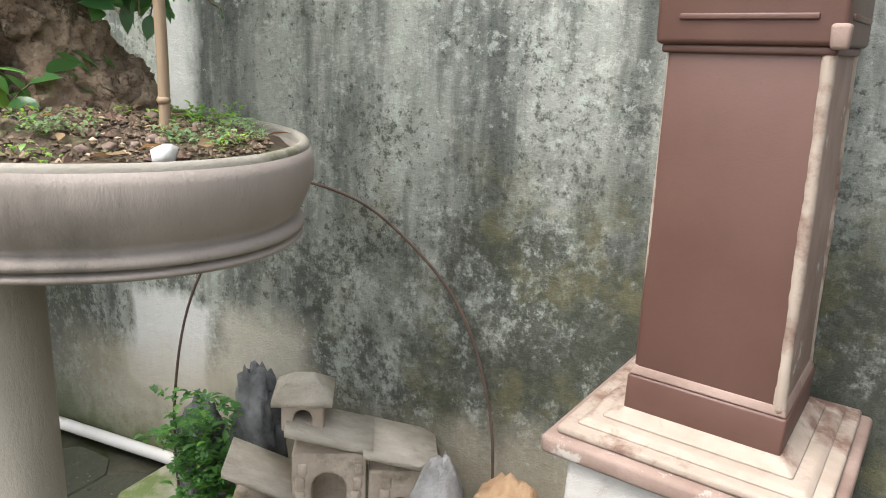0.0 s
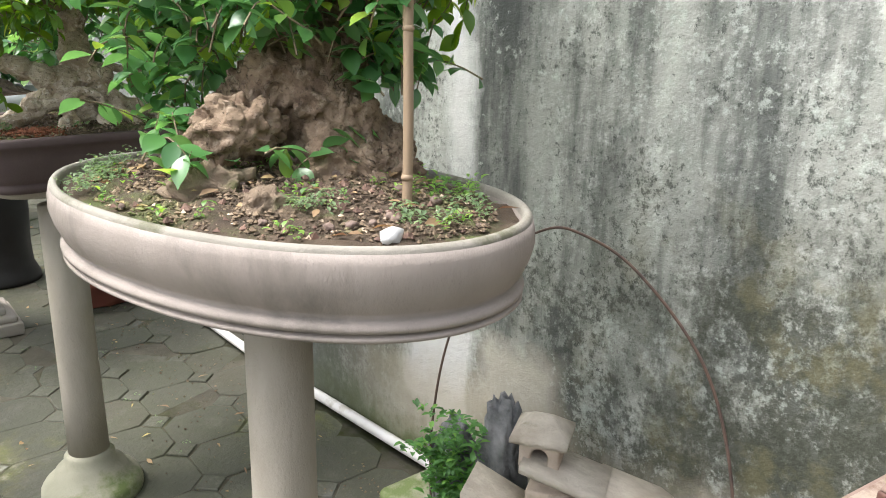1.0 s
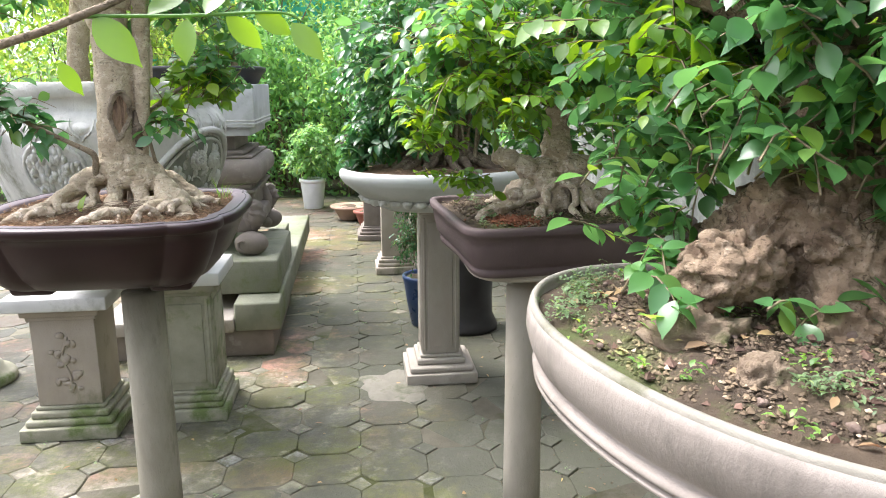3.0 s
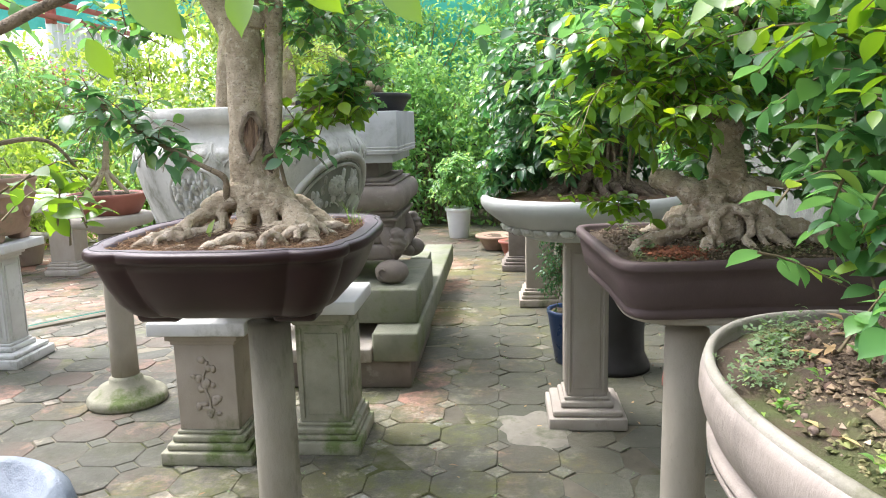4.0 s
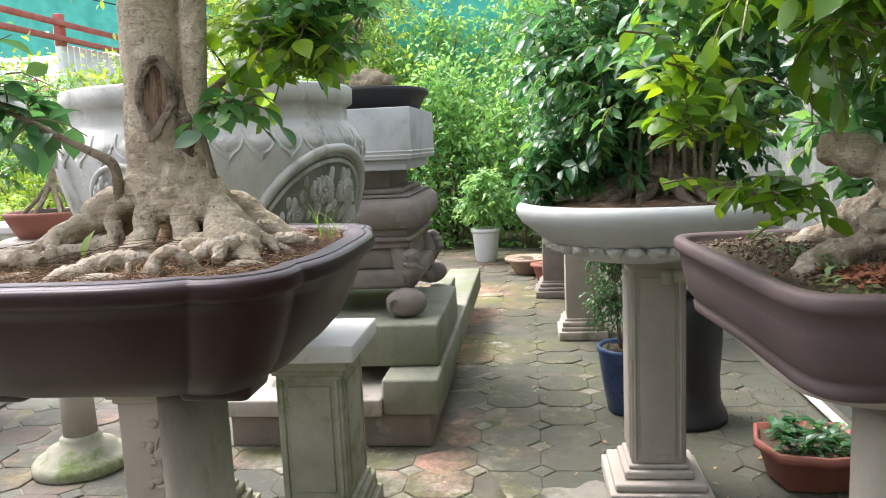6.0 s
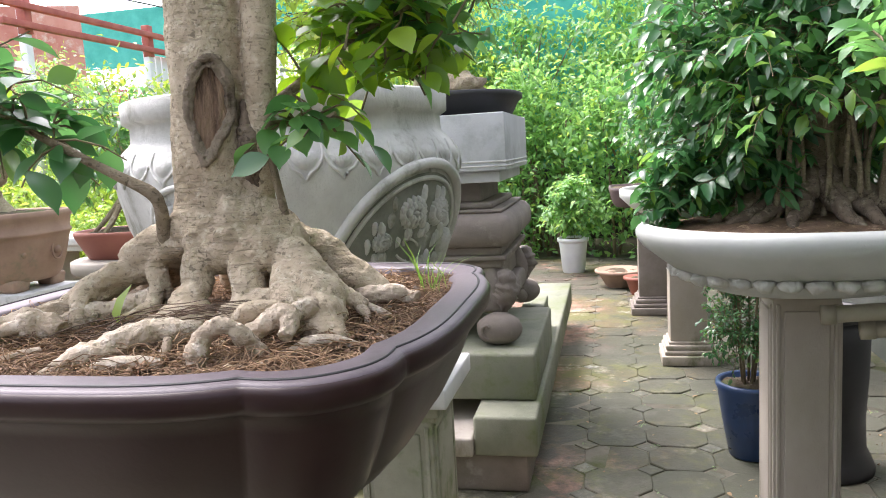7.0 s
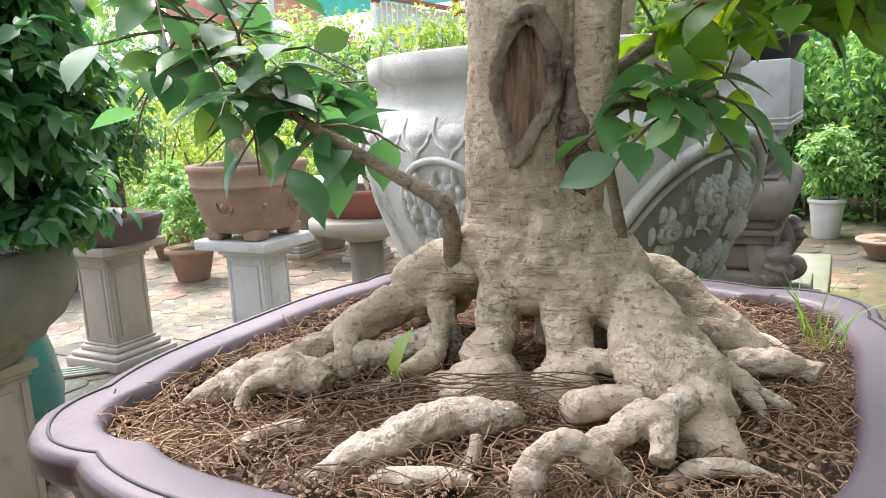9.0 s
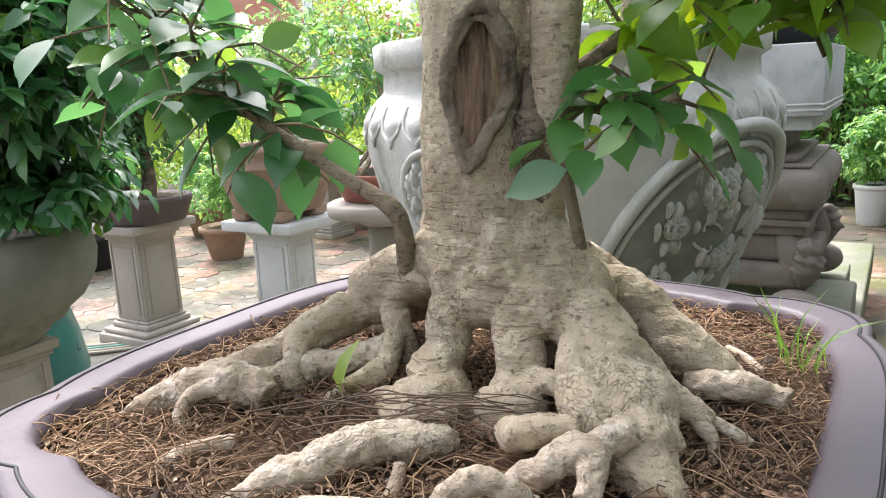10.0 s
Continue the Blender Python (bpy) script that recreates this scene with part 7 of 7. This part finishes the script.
tagged(part("pillar_base", bm, WORN_WHITE), "whitish worn block carrying the brown pillar", "stone block")

house = thing("miniature_house", (1.378, 0.785, 0.10), "miniature clay house with a tower and arched doorways", "ornament", turn=32)
house.scale = (1.10, 1.10, 1.10)


def gable_roof(bm, w, d, z, h, over=.02, at=(0, 0)):
    x, y = at
    v = [bm.verts.new(q) for q in ((x - w / 2 - over, y - d / 2 - over, z), (x + w / 2 + over, y - d / 2 - over, z), (x + w / 2 + over, y + d / 2 + over, z + h), (x - w / 2 - over, y + d / 2 + over, z + h),
                                   (x - w / 2 - over, y - d / 2 - over, z + .014), (x + w / 2 + over, y - d / 2 - over, z + .014), (x + w / 2 + over, y + d / 2 + over, z + h + .014), (x - w / 2 - over, y + d / 2 + over, z + h + .014))]
    for f in ((3, 2, 1, 0), (4, 5, 6, 7), (0, 1, 5, 4), (1, 2, 6, 5), (2, 3, 7, 6), (3, 0, 4, 7)):
        bm.faces.new([v[i] for i in f])


def hip_roof(bm, w, d, z, h, at):
    """A low four-sided roof: eaves with an edge, a short ridge on top."""
    x, y = at
    low = [bm.verts.new((x + a * w / 2, y + b * d / 2, z)) for a, b in ((-1, -1), (1, -1), (1, 1), (-1, 1))]
    edge = [bm.verts.new((x + a * w / 2, y + b * d / 2, z + .010)) for a, b in ((-1, -1), (1, -1), (1, 1), (-1, 1))]
    top = [bm.verts.new((x + a * w * .04, y + b * d * .16, z + h)) for a, b in ((-1, -1), (1, -1), (1, 1), (-1, 1))]
    bm.faces.new(low[::-1])
    bm.faces.new(top)
    for i in range(4):
        j = (i + 1) % 4
        bm.faces.new((low[i], low[j], edge[j], edge[i]))
        bm.faces.new((edge[i], edge[j], top[j], top[i]))


def arch_wall(bm, at, w, h, d, aw, ah):
    """A block with a real arched opening in its front (-x) side."""
    x, y, z = at
    box(bm, (d, (w - aw) / 2, h), (x, y - (w + aw) / 4, z), .003)
    box(bm, (d, (w - aw) / 2, h), (x, y + (w + aw) / 4, z), .003)
    n = 8
    top = []
    for k in range(n + 1):
        t = math.pi * k / n
        top.append((y + aw / 2 * math.cos(t), z + ah - aw / 2 + aw / 2 * math.sin(t)))
    for (y0, z0), (y1, z1) in zip(top, top[1:]):
        q = [bm.verts.new(c) for c in ((x - d / 2, y0, z0), (x - d / 2, y1, z1), (x - d / 2, y1, z + h), (x - d / 2, y0, z + h), (x + d / 2, y0, z0), (x + d / 2, y1, z1), (x + d / 2, y1, z + h), (x + d / 2, y0, z + h))]
        for f in ((0, 1, 2, 3), (7, 6, 5, 4), (0, 4, 5, 1), (3, 2, 6, 7)):
            bm.faces.new([q[i] for i in f])
    box(bm, (.006, w, h), (x + d / 2, y, z), 0)


for args in (((0, 0, 0), .14, .255, .10, .066, .215), ((.0, -.135, 0), .12, .222, .11, .040, .165), ((.0, .13, 0), .11, .150, .09, .036, .085)):
    bm = bmesh.new()
    arch_wall(bm, *args)
    bmesh.ops.recalc_face_normals(bm, faces=bm.faces)
    fuse(part("wing", bm, HOUSE_CLAY, house), .003, 1)
for w, d, z, h, at in ((.10, .14, .257, .040, (0, 0)), (.12, .12, .224, .034, (.0, -.135)), (.10, .11, .152, .060, (0, .13))):
    bm = bmesh.new()
    gable_roof(bm, w, d, z, h, .012, at)
    part("roof", bm, HOUSE_ROOF, house)
bm = bmesh.new()
arch_wall(bm, (.01, .052, .285), .080, .062, .066, .034, .046)
bmesh.ops.recalc_face_normals(bm, faces=bm.faces)
fuse(part("tower", bm, HOUSE_CLAY, house), .003, 1)
bm = bmesh.new()
hip_roof(bm, .106, .112, .347, .046, (.01, .052))
part("roof", bm, HOUSE_ROOF, house, "low hipped tower roof")
hs = random.Random(9)


def house_brick(size, at):
    bm = bmesh.new()
    box(bm, size, at, .003, segs=1)
    part("brick", bm, HOUSE_CLAY, house)


for r in range(8):
    for k in range(4):
        house_brick((.026, .007, .022), (-.044 + .0285 * k + (.012 if r % 2 else 0) * (k < 3), -.1965, .008 + .0255 * r))
        if k < 2:
            house_brick((.007, .020, .022), (-.0565, -.185 + .078 * k + hs.uniform(-.002, .002), .008 + .0255 * r))
            house_brick((.007, .018, .024), (-.0515, -.052 + .104 * k + hs.uniform(-.004, .004), .008 + .029 * r))
bm = bmesh.new()
box(bm, (.26, 1.25, .10), (1.41, .74, 0), .02)
tagged(part("rock_shelf", bm, CAST_MOSS), "low mossy ledge along the foot of the wall", "ledge", kind="structure")
for k, (x, y, z, s, mtl, lab) in enumerate(((1.43, 1.03, .27, (.055, .065, .20), GREY_ROCK, "jagged grey landscape rock by the wall"), (1.38, 0.525, .25, (.055, .060, .17), PALE_ROCK, "pale grey pitted rock on the ledge"),
                                            (1.37, 0.375, .26, (.065, .085, .17), TAN_ROCK, "tan hollowed rock on the ledge"), (1.42, 1.20, .19, (.06, .07, .14), GREY_ROCK, "dark jagged rock at the foot of the wall"))):
    bm = bmesh.new()
    lump_rock(bm, (0, 0, 0), s, 11.1 * k + 4, (.26, .16, .16, .30)[k], 4, 3.2)
    o = tagged(part("landscape_rock", bm, mtl, smooth=True), lab, "rock")
    o.location = (x, y, z)
fern = thing("wall_fern", (1.34, 1.13, .13), "fresh green fern growing among rocks at the wall", "fern")
for _ in range(10):
    tagged(sprigs(rng, "frond", [(rng.normal(0, .035), rng.normal(0, .045), rng.uniform(0, .25), rng.uniform(.7, 1.3)) for _ in range(11)], FERN, .024, 9, fern))

bm = bmesh.new()
tube(bm, [(1.36, 1.22, .02, .0032), (1.37, 1.24, .30, .0032), (1.40, 1.21, .58, .0032), (1.46, 1.13, .78, .0032), (1.50, 1.0, .885, .0032), (1.52, .90, .89, .0034), (1.53, .76, .84, .0034), (1.52, .58, .70, .0034), (1.50, .48, .50, .0034), (1.46, .44, .30, .0034), (1.42, .42, .05, .0034)], 8, 8)
tagged(part("bent_wire", bm, WIRE), "rusty wire bent into a hoop before the wall", "wire")
bm = bmesh.new()
tube(bm, [(1.46, 4.6, .03, .018), (1.455, 3.4, .03, .018), (1.47, 2.4, .03, .018), (1.50, 2.0, .03, .018), (1.52, 1.7, .032, .018), (1.545, 1.35, .034, .018)], 12, 6)
tagged(part("drain_pipe", bm, PVC), "white plastic pipe lying along the foot of the wall", "pipe")
for k, (m, dy) in enumerate(((HOSE, 0), (HOSE, .06), (GREEN_HOSE, .11), (HOSE, .17))):
    bm = bmesh.new()
    tube(bm, [(-4.6, 3.2 + dy, .012, .011), (-3.6, 4.0 + dy, .012, .011), (-3.0, 4.95 + dy, .012, .011), (-2.2, 5.8 + dy * 1.4, .012, .011), (-1.5, 6.4 + dy, .012, .011)], 8, 8)
    tagged(part("garden_hose", bm, m), "garden hose lying across the paving", "hose", "hoses on the paving")

# ---- garden beyond ----


def bank(name, at, size, n, leaf, material, label, seed, stems=6, category="shrub"):
    """A shrub: stems and a crown of many leaves set in uneven clumps."""
    r = np.random.default_rng(seed)
    t = thing(name, (at[0], at[1], 0.0), label, category)
    for k in range(stems):
        x, y = r.uniform(-.5, .5) * size[0], r.uniform(-.5, .5) * size[1]
        bm = bmesh.new()
        tube(bm, [(x, y, -.05, .02), (x + r.normal(0, .08), y, at[2] * .7, .016), (x + r.normal(0, .2), y + r.normal(0, .1), at[2] + size[2] * .5, .008)], 6, 3)
        part("stem", bm, TWIG, t)
    clumps = in_ball(r, 26, (0, 0, at[2]), size, .2)
    pick = r.integers(0, len(clumps), n)
    P = clumps[pick] + r.normal(0, 1, (n, 3)) * np.array(size) * .20
    P[:, 2] = np.maximum(P[:, 2], .05)
    D = unit(r.normal(0, 1, (n, 3)) + (0, 0, -.25))
    N = unit(r.normal(0, .6, (n, 3)) + (0, 0, 1))
    L = leaf * r.uniform(.6, 1.3, n)
    V, F = leaf_data(P, D, N, L, L * .45)
    tagged(raw_part("leaves", V, F, material, t), kind="stuff")
    return t


rg = np.random.default_rng(77)
k = 0
for x, y, z, s, n, leaf, m in (
        (-.9, 10.2, 1.0, (.9, .6, 1.1), 5000, .09, HEDGE), (.5, 9.9, 1.1, (.9, .6, 1.2), 5000, .09, HEDGE), (1.1, 8.6, 1.2, (.5, .8, 1.1), 3500, .08, HEDGE), (-2.2, 10.5, 1.3, (1.1, .6, 1.3), 5000, .09, HEDGE_SUN),
        (1.0, 11.0, 2.4, (1.2, .6, 1.2), 5500, .10, HEDGE), (-2.7, 11.2, 2.5, (1.3, .6, 1.3), 6000, .10, HEDGE_SUN), (-4.6, 11.0, 1.0, (1.3, .7, 1.1), 5500, .11, HEDGE_SUN), (-6.4, 10.6, 1.2, (1.5, .8, 1.2), 6000, .10, HEDGE_SUN),
        (-5.4, 8.6, .7, (1.2, .6, .7), 5000, .08, HEDGE_SUN), (-7.6, 8.0, .8, (1.2, .9, .9), 5000, .09, HEDGE_SUN), (-8.6, 6.0, .9, (1.0, 1.3, 1.0), 5000, .09, HEDGE_SUN), (-7.0, 5.6, .55, (.6, 1.0, .6), 3500, .07, HEDGE),
        (-9.2, 3.6, 1.1, (1.0, 1.4, 1.3), 5000, .10, HEDGE), (-3.6, 9.2, .75, (.9, .6, .7), 4000, .08, HEDGE), (-8.6, 10.6, .9, (1.6, 1.0, 1.1), 5500, .11, HEDGE_SUN), (-2.0, 8.7, .6, (.6, .5, .55), 2500, .06, HEDGE_SUN),
        (1.6, 11.4, 2.0, (1.2, .7, 1.9), 5000, .10, HEDGE), (-3.6, 12.6, 3.4, (1.2, .5, .9), 3500, .12, HEDGE), (-.6, 12.3, 3.6, (1.5, .4, .7), 3000, .12, HEDGE_SUN), (-.6, 10.9, 1.5, (.5, .3, .5), 1500, .09, HEDGE), (-1.0, 11.25, 2.3, (1.0, .25, .8), 1700, .10, HEDGE), (-7.9, 11.0, 1.9, (1.3, .4, .9), 2600, .10, HEDGE_SUN), (-5.6, 12.2, 2.0, (1.2, .4, .9), 2500, .11, HEDGE_SUN), (-10.6, 8.0, 1.8, (1.3, 1.6, 1.7), 4500, .12, HEDGE), (-11.6, 10.6, 2.6, (1.4, 1.2, 1.5), 3500, .13, HEDGE), (-4.4, 14.2, 2.3, (1.2, .6, 1.1), 3000, .12, HEDGE)):
    k += 1
    bank("garden_shrub", (x, y, z), s, n, leaf, m, "dense bright green shrub at the edge of the garden" if m is HEDGE_SUN else "dense green shrub of the garden hedge", 100 + k)
bloom = thing("flowering_shrub", (-6.4, 10.6, 0.3), "shrub with pink and red flowers in the garden", "shrub")
P = in_ball(rg, 500, (0, 0, 1.5), (.9, .6, .6), .2)
V, F = leaf_data(P, unit(rg.normal(0, 1, (500, 3))), unit(rg.normal(0, 1, (500, 3))), np.full(500, .06), np.full(500, .05))
raw_part("blossoms", V, F, BLOOM, bloom)
P = in_ball(rg, 3000, (0, 0, 1.1), (1.0, .6, .9), .2)
V, F = leaf_data(P, unit(rg.normal(0, 1, (3000, 3))), unit(rg.normal(0, 1, (3000, 3))), np.full(3000, .09), np.full(3000, .04))
raw_part("leaves", V, F, HEDGE, bloom)

for k, (x, y, r0, h, mtl, lm, lf) in enumerate(((-4.9, 5.9, .20, .28, TERRACOTTA, HEDGE, .06), (-5.7, 5.2, .24, .30, BLACK_TRAY, FICUS, .08), (-6.3, 4.4, .20, .26, TERRACOTTA, HEDGE_SUN, .06), (-4.6, 7.4, .22, .30, CAST, HEDGE_SUN, .06),
                                                (-5.9, 6.6, .22, .30, TERRACOTTA, HEDGE, .07), (-3.0, 7.9, .22, .28, STAND, HEDGE, .06), (-1.9, 8.0, .18, .25, TERRACOTTA, HEDGE_SUN, .06), (-6.6, 3.3, .26, .34, CAST, FICUS_DARK, .08), (.75, 9.1, .16, .22, RED_DISH, HEDGE, .06))):
    vessel("flower_pot", (x, y, 0.0), plan_oval(r0, r0, 2.0, 36), [(r0 * .4, 0), (r0 * .35, .01), (r0 * .08, h * .84), (-.012, h * .86), (-.012, h), (.01, h + .002), (.03, h - .03)], mtl, "round garden pot holding a green plant", "flower pot", soil=SOIL, soil_z=h - .025, soil_inset=.025, group="pots along the garden edge")
    p = thing("potted_shrub", (x, y, h - .02), "bushy green plant in a round garden pot", "shrub", "plants along the garden edge")
    crown(p, rg, [((0, 0, .30), (.34, .34, .26), 110), ((.05, 0, .52), (.26, .26, .2), 60)], lf, lm, 8)
square_pedestal("table_leg", (-3.85, 6.95, 0.0), .61, "pale square stone leg of the garden table", .24, .34, .24, CAST, CAST, "stone table", panel=False)
bm = bmesh.new()
box(bm, (1.5, .6, .07), (-4.2, 6.95, .6605), .015, segs=3)
box(bm, (1.36, .5, .05), (-4.2, 6.95, .61), .01)
tagged(part("stone_table_top", bm, SLAB), "pale weathered stone table top with a moulded edge", "table top")
square_pedestal("table_leg", (-4.65, 6.95, 0.0), .61, "pale square stone leg of the garden table", .24, .34, .24, CAST, CAST, "stone table", panel=False)

# nets, frame and fence behind the garden
bm = bmesh.new()
box(bm, (4.2, .06, 2.3), (-.9, 11.75, 1.0), 0)
tagged(part("shade_net", bm, NET, smooth=False), "teal green shade net stretched behind the garden", "net")
net2 = thing("shade_net", (-6.5, 16.2, 0.0), "teal green shade net on posts over the far fence", "net")
bm = bmesh.new()
box(bm, (12.0, .06, 1.2), (0, 0, 3.45), 0)
part("net", bm, NET, net2, smooth=False)
for x in (-5.8, -2.9, 0, 2.9, 5.8):
    bm = bmesh.new()
    box(bm, (.08, .08, 4.7), (x, .08, -.05), .005)
    part("post", bm, SHEET, net2, "white post")
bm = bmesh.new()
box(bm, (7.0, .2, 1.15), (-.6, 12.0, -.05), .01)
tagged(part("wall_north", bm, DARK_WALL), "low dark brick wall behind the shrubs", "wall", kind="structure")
frame_t = thing("steel_frame", (-7.2, 12.6, 0.0), "red oxide steel frame with white posts and corrugated sheeting", "frame")
for y in (-2.7, 0, 3.0):
    bm = bmesh.new()
    box(bm, (.11, .11, 3.42), (0, y, -.05), .005)
    part("post", bm, SHEET, frame_t, "white post")
for z in (3.12, 3.36):
    bm = bmesh.new()
    box(bm, (.09, 6.6, .08), (.10, .1, z), .005)
    part("rail", bm, RED_STEEL, frame_t, "red rail")
for y in (-2.7, 0, 3.0):
    bm = bmesh.new()
    box(bm, (.13, .13, .50), (.02, y, 3.06), .01)
    part("bracket", bm, RED_STEEL, frame_t, "red bracket")
for i in range(17):
    bm = bmesh.new()
    box(bm, (.03, .15, 1.15), (-.02, .12 + .175 * i, 1.96), .01)
    part("sheet", bm, SHEET, frame_t)
for z in (3.75, 4.05, 4.35):
    bm = bmesh.new()
    tube(bm, [(.1, -2.6, z, .012), (1.2, .6, z - .12, .012), (2.6, 3.2, z - .25, .012)], 6, 4)
    part("cable", bm, BLACK_TRAY, frame_t)
bm = bmesh.new()
box(bm, (2.6, .06, 1.4), (-9.3, 11.7, 2.5), 0, turn=25)
tagged(part("red_banner", bm, RED_CLOTH, smooth=False), "faded red painted board beyond the garden", "board")

# ---- paving ----
bm = bmesh.new()
mid = bm.verts.new((0, 0, .009))
rim_v = []
for k in range(40):
    t = 2 * math.pi * k / 40
    r0 = .19 * (1 + .55 * noise.noise((math.cos(t) * 1.6, math.sin(t) * 1.6, 3.0)))
    rim_v.append((bm.verts.new((r0 * .82 * math.cos(t), r0 * .82 * math.sin(t), .008)), bm.verts.new((r0 * math.cos(t), r0 * math.sin(t), -.012))))
for k in range(40):
    a, b = rim_v[k], rim_v[(k + 1) % 40]
    bm.faces.new((mid, a[0], b[0]))
    bm.faces.new((a[0], a[1], b[1], b[0]))
smear = tagged(part("cement_patch", bm, CEMENT), "pale smear of cement on the paving beside a pedestal", "cement", kind="structure")
smear.location = (.40, 3.40, 0)

rl = np.random.default_rng(12)
n = 240
P = np.stack([rl.uniform(-1.2, 1.38, n), rl.uniform(.6, 6.5, n), np.full(n, .006)], 1)
t_ = rl.uniform(0, 6.283, n)
V, F = leaf_data(P, np.stack([np.cos(t_), np.sin(t_), rl.uniform(-.05, .25, n)], 1), unit(rl.normal(0, .25, (n, 3)) + (0, 0, 1)), rl.uniform(.010, .040, n), rl.uniform(.006, .016, n), .05)
tagged(raw_part("leaf_litter", V, F, DRY_LEAF), "dry brown and yellow leaves fallen on the paving", "leaf litter", kind="stuff")
spots = []
for _ in range(170):
    i, j = int(rl.integers(-4, 6)), int(rl.integers(-9, 12))
    spots.append((-.02 + .251 * i + rl.normal(0, .02), 2.505 + .232 * j + rl.normal(0, .02), -.004, rl.uniform(.3, .9)))
moss_t = sprigs(rl, "joint_weeds", spots, DULL_WEED, .014, 7)
tagged(moss_t, "tiny weeds and moss tufts in the paving joints", "weeds", kind="stuff")

floor = tagged(new("pavement"), "octagonal concrete pavers with pale square inlays, mossy and damp", "paving", kind="structure")
bm = bmesh.new()
box(bm, (9.3, 12.6, .04), (-3.05, 3.6, -.0442), 0)
part("bed", bm, JOINT, floor, "dark mossy joints")
crumbs(rl, 1500, lambda r: (1.40 - abs(r.normal(0, .22)), r.uniform(.4, 4.6), .003), .0062, "paving_grit", DARK_CRUMB, floor)
PX, PY, DX, DY = .251, .232, .112, .108


def slab_data(outline, h=.030, bev=.0035):
    n = len(outline)
    V = [(x, y, -h) for x, y in outline] + [(x, y, -bev) for x, y in outline]
    for x, y in outline:
        d = math.hypot(x, y)
        V.append((x * (1 - bev / d), y * (1 - bev / d), 0))
    F = [tuple(range(2 * n, 3 * n))]
    for i in range(n):
        j = (i + 1) % n
        F += [(i, j, n + j, n + i), (n + i, n + j, 2 * n + j, 2 * n + i)]
    return V, F


g = .0022
hx, hy, cx, cy = PX / 2 - g, PY / 2 - g, DX / 2, DY / 2
octa = [(hx, -hy + cy), (hx + .003, 0), (hx, hy - cy), (hx - cx, hy), (0, hy + .003), (-hx + cx, hy), (-hx, hy - cy), (-hx - .003, 0), (-hx, -hy + cy), (-hx + cx, -hy), (0, -hy - .003), (hx - cx, -hy)]
diam = [(cx - 2 * g, 0), (0, cy - 2 * g), (-cx + 2 * g, 0), (0, -cy + 2 * g)]
shared = []
for name, outline, m in (("paver", octa, PAVER), ("inlay", diam, INLAY)):
    V, F = slab_data(outline)
    me = bpy.data.meshes.new(name)
    me.from_pydata(V, [], F)
    me.materials.append(m)
    shared.append((name, me, V, F))
rp = random.Random(4)
counts = [0, 0]
rest = [([], []), ([], [])]
for i in range(-30, 7):
    for j in range(-14, 32):
        for kind in (0, 1):
            x = -.02 + PX * (i + (.5 if kind == 0 else 0))
            y = 2.505 + PY * (j + (.5 if kind == 0 else 0))
            if x > 1.42 or x < -7.6 or y < -2.2 or y > 9.6:
                continue
            if kind == 1 and x > -.3 and y > 5.6 and rp.random() < .5:
                continue
            name, me, V, F = shared[kind]
            z = rp.uniform(-.0042, .004)
            tilt = (rp.gauss(0, .013), rp.gauss(0, .013))
            if -1.4 < x < 1.3 and 1.7 < y < 5.4 and counts[kind] < 300:
                ob = new(name, me)
                ob.parent = floor
                ob.matrix_basis = Matrix.LocRotScale((x, y, z), Euler((tilt[0], tilt[1], rp.gauss(0, .012))), None)
                counts[kind] += 1
            else:
                v, f = rest[kind]
                b = len(v)
                v += [(x + a, y + c, z + d + a * tilt[1] + c * tilt[0]) for a, c, d in V]
                f += [tuple(b + q for q in face_) for face_ in F]
for (v, f), nm, m in zip(rest, ("outer_pavers", "outer_inlays"), (PAVER, INLAY)):
    tagged(raw_part(nm, v, f, m, floor, smooth=False), kind="stuff")
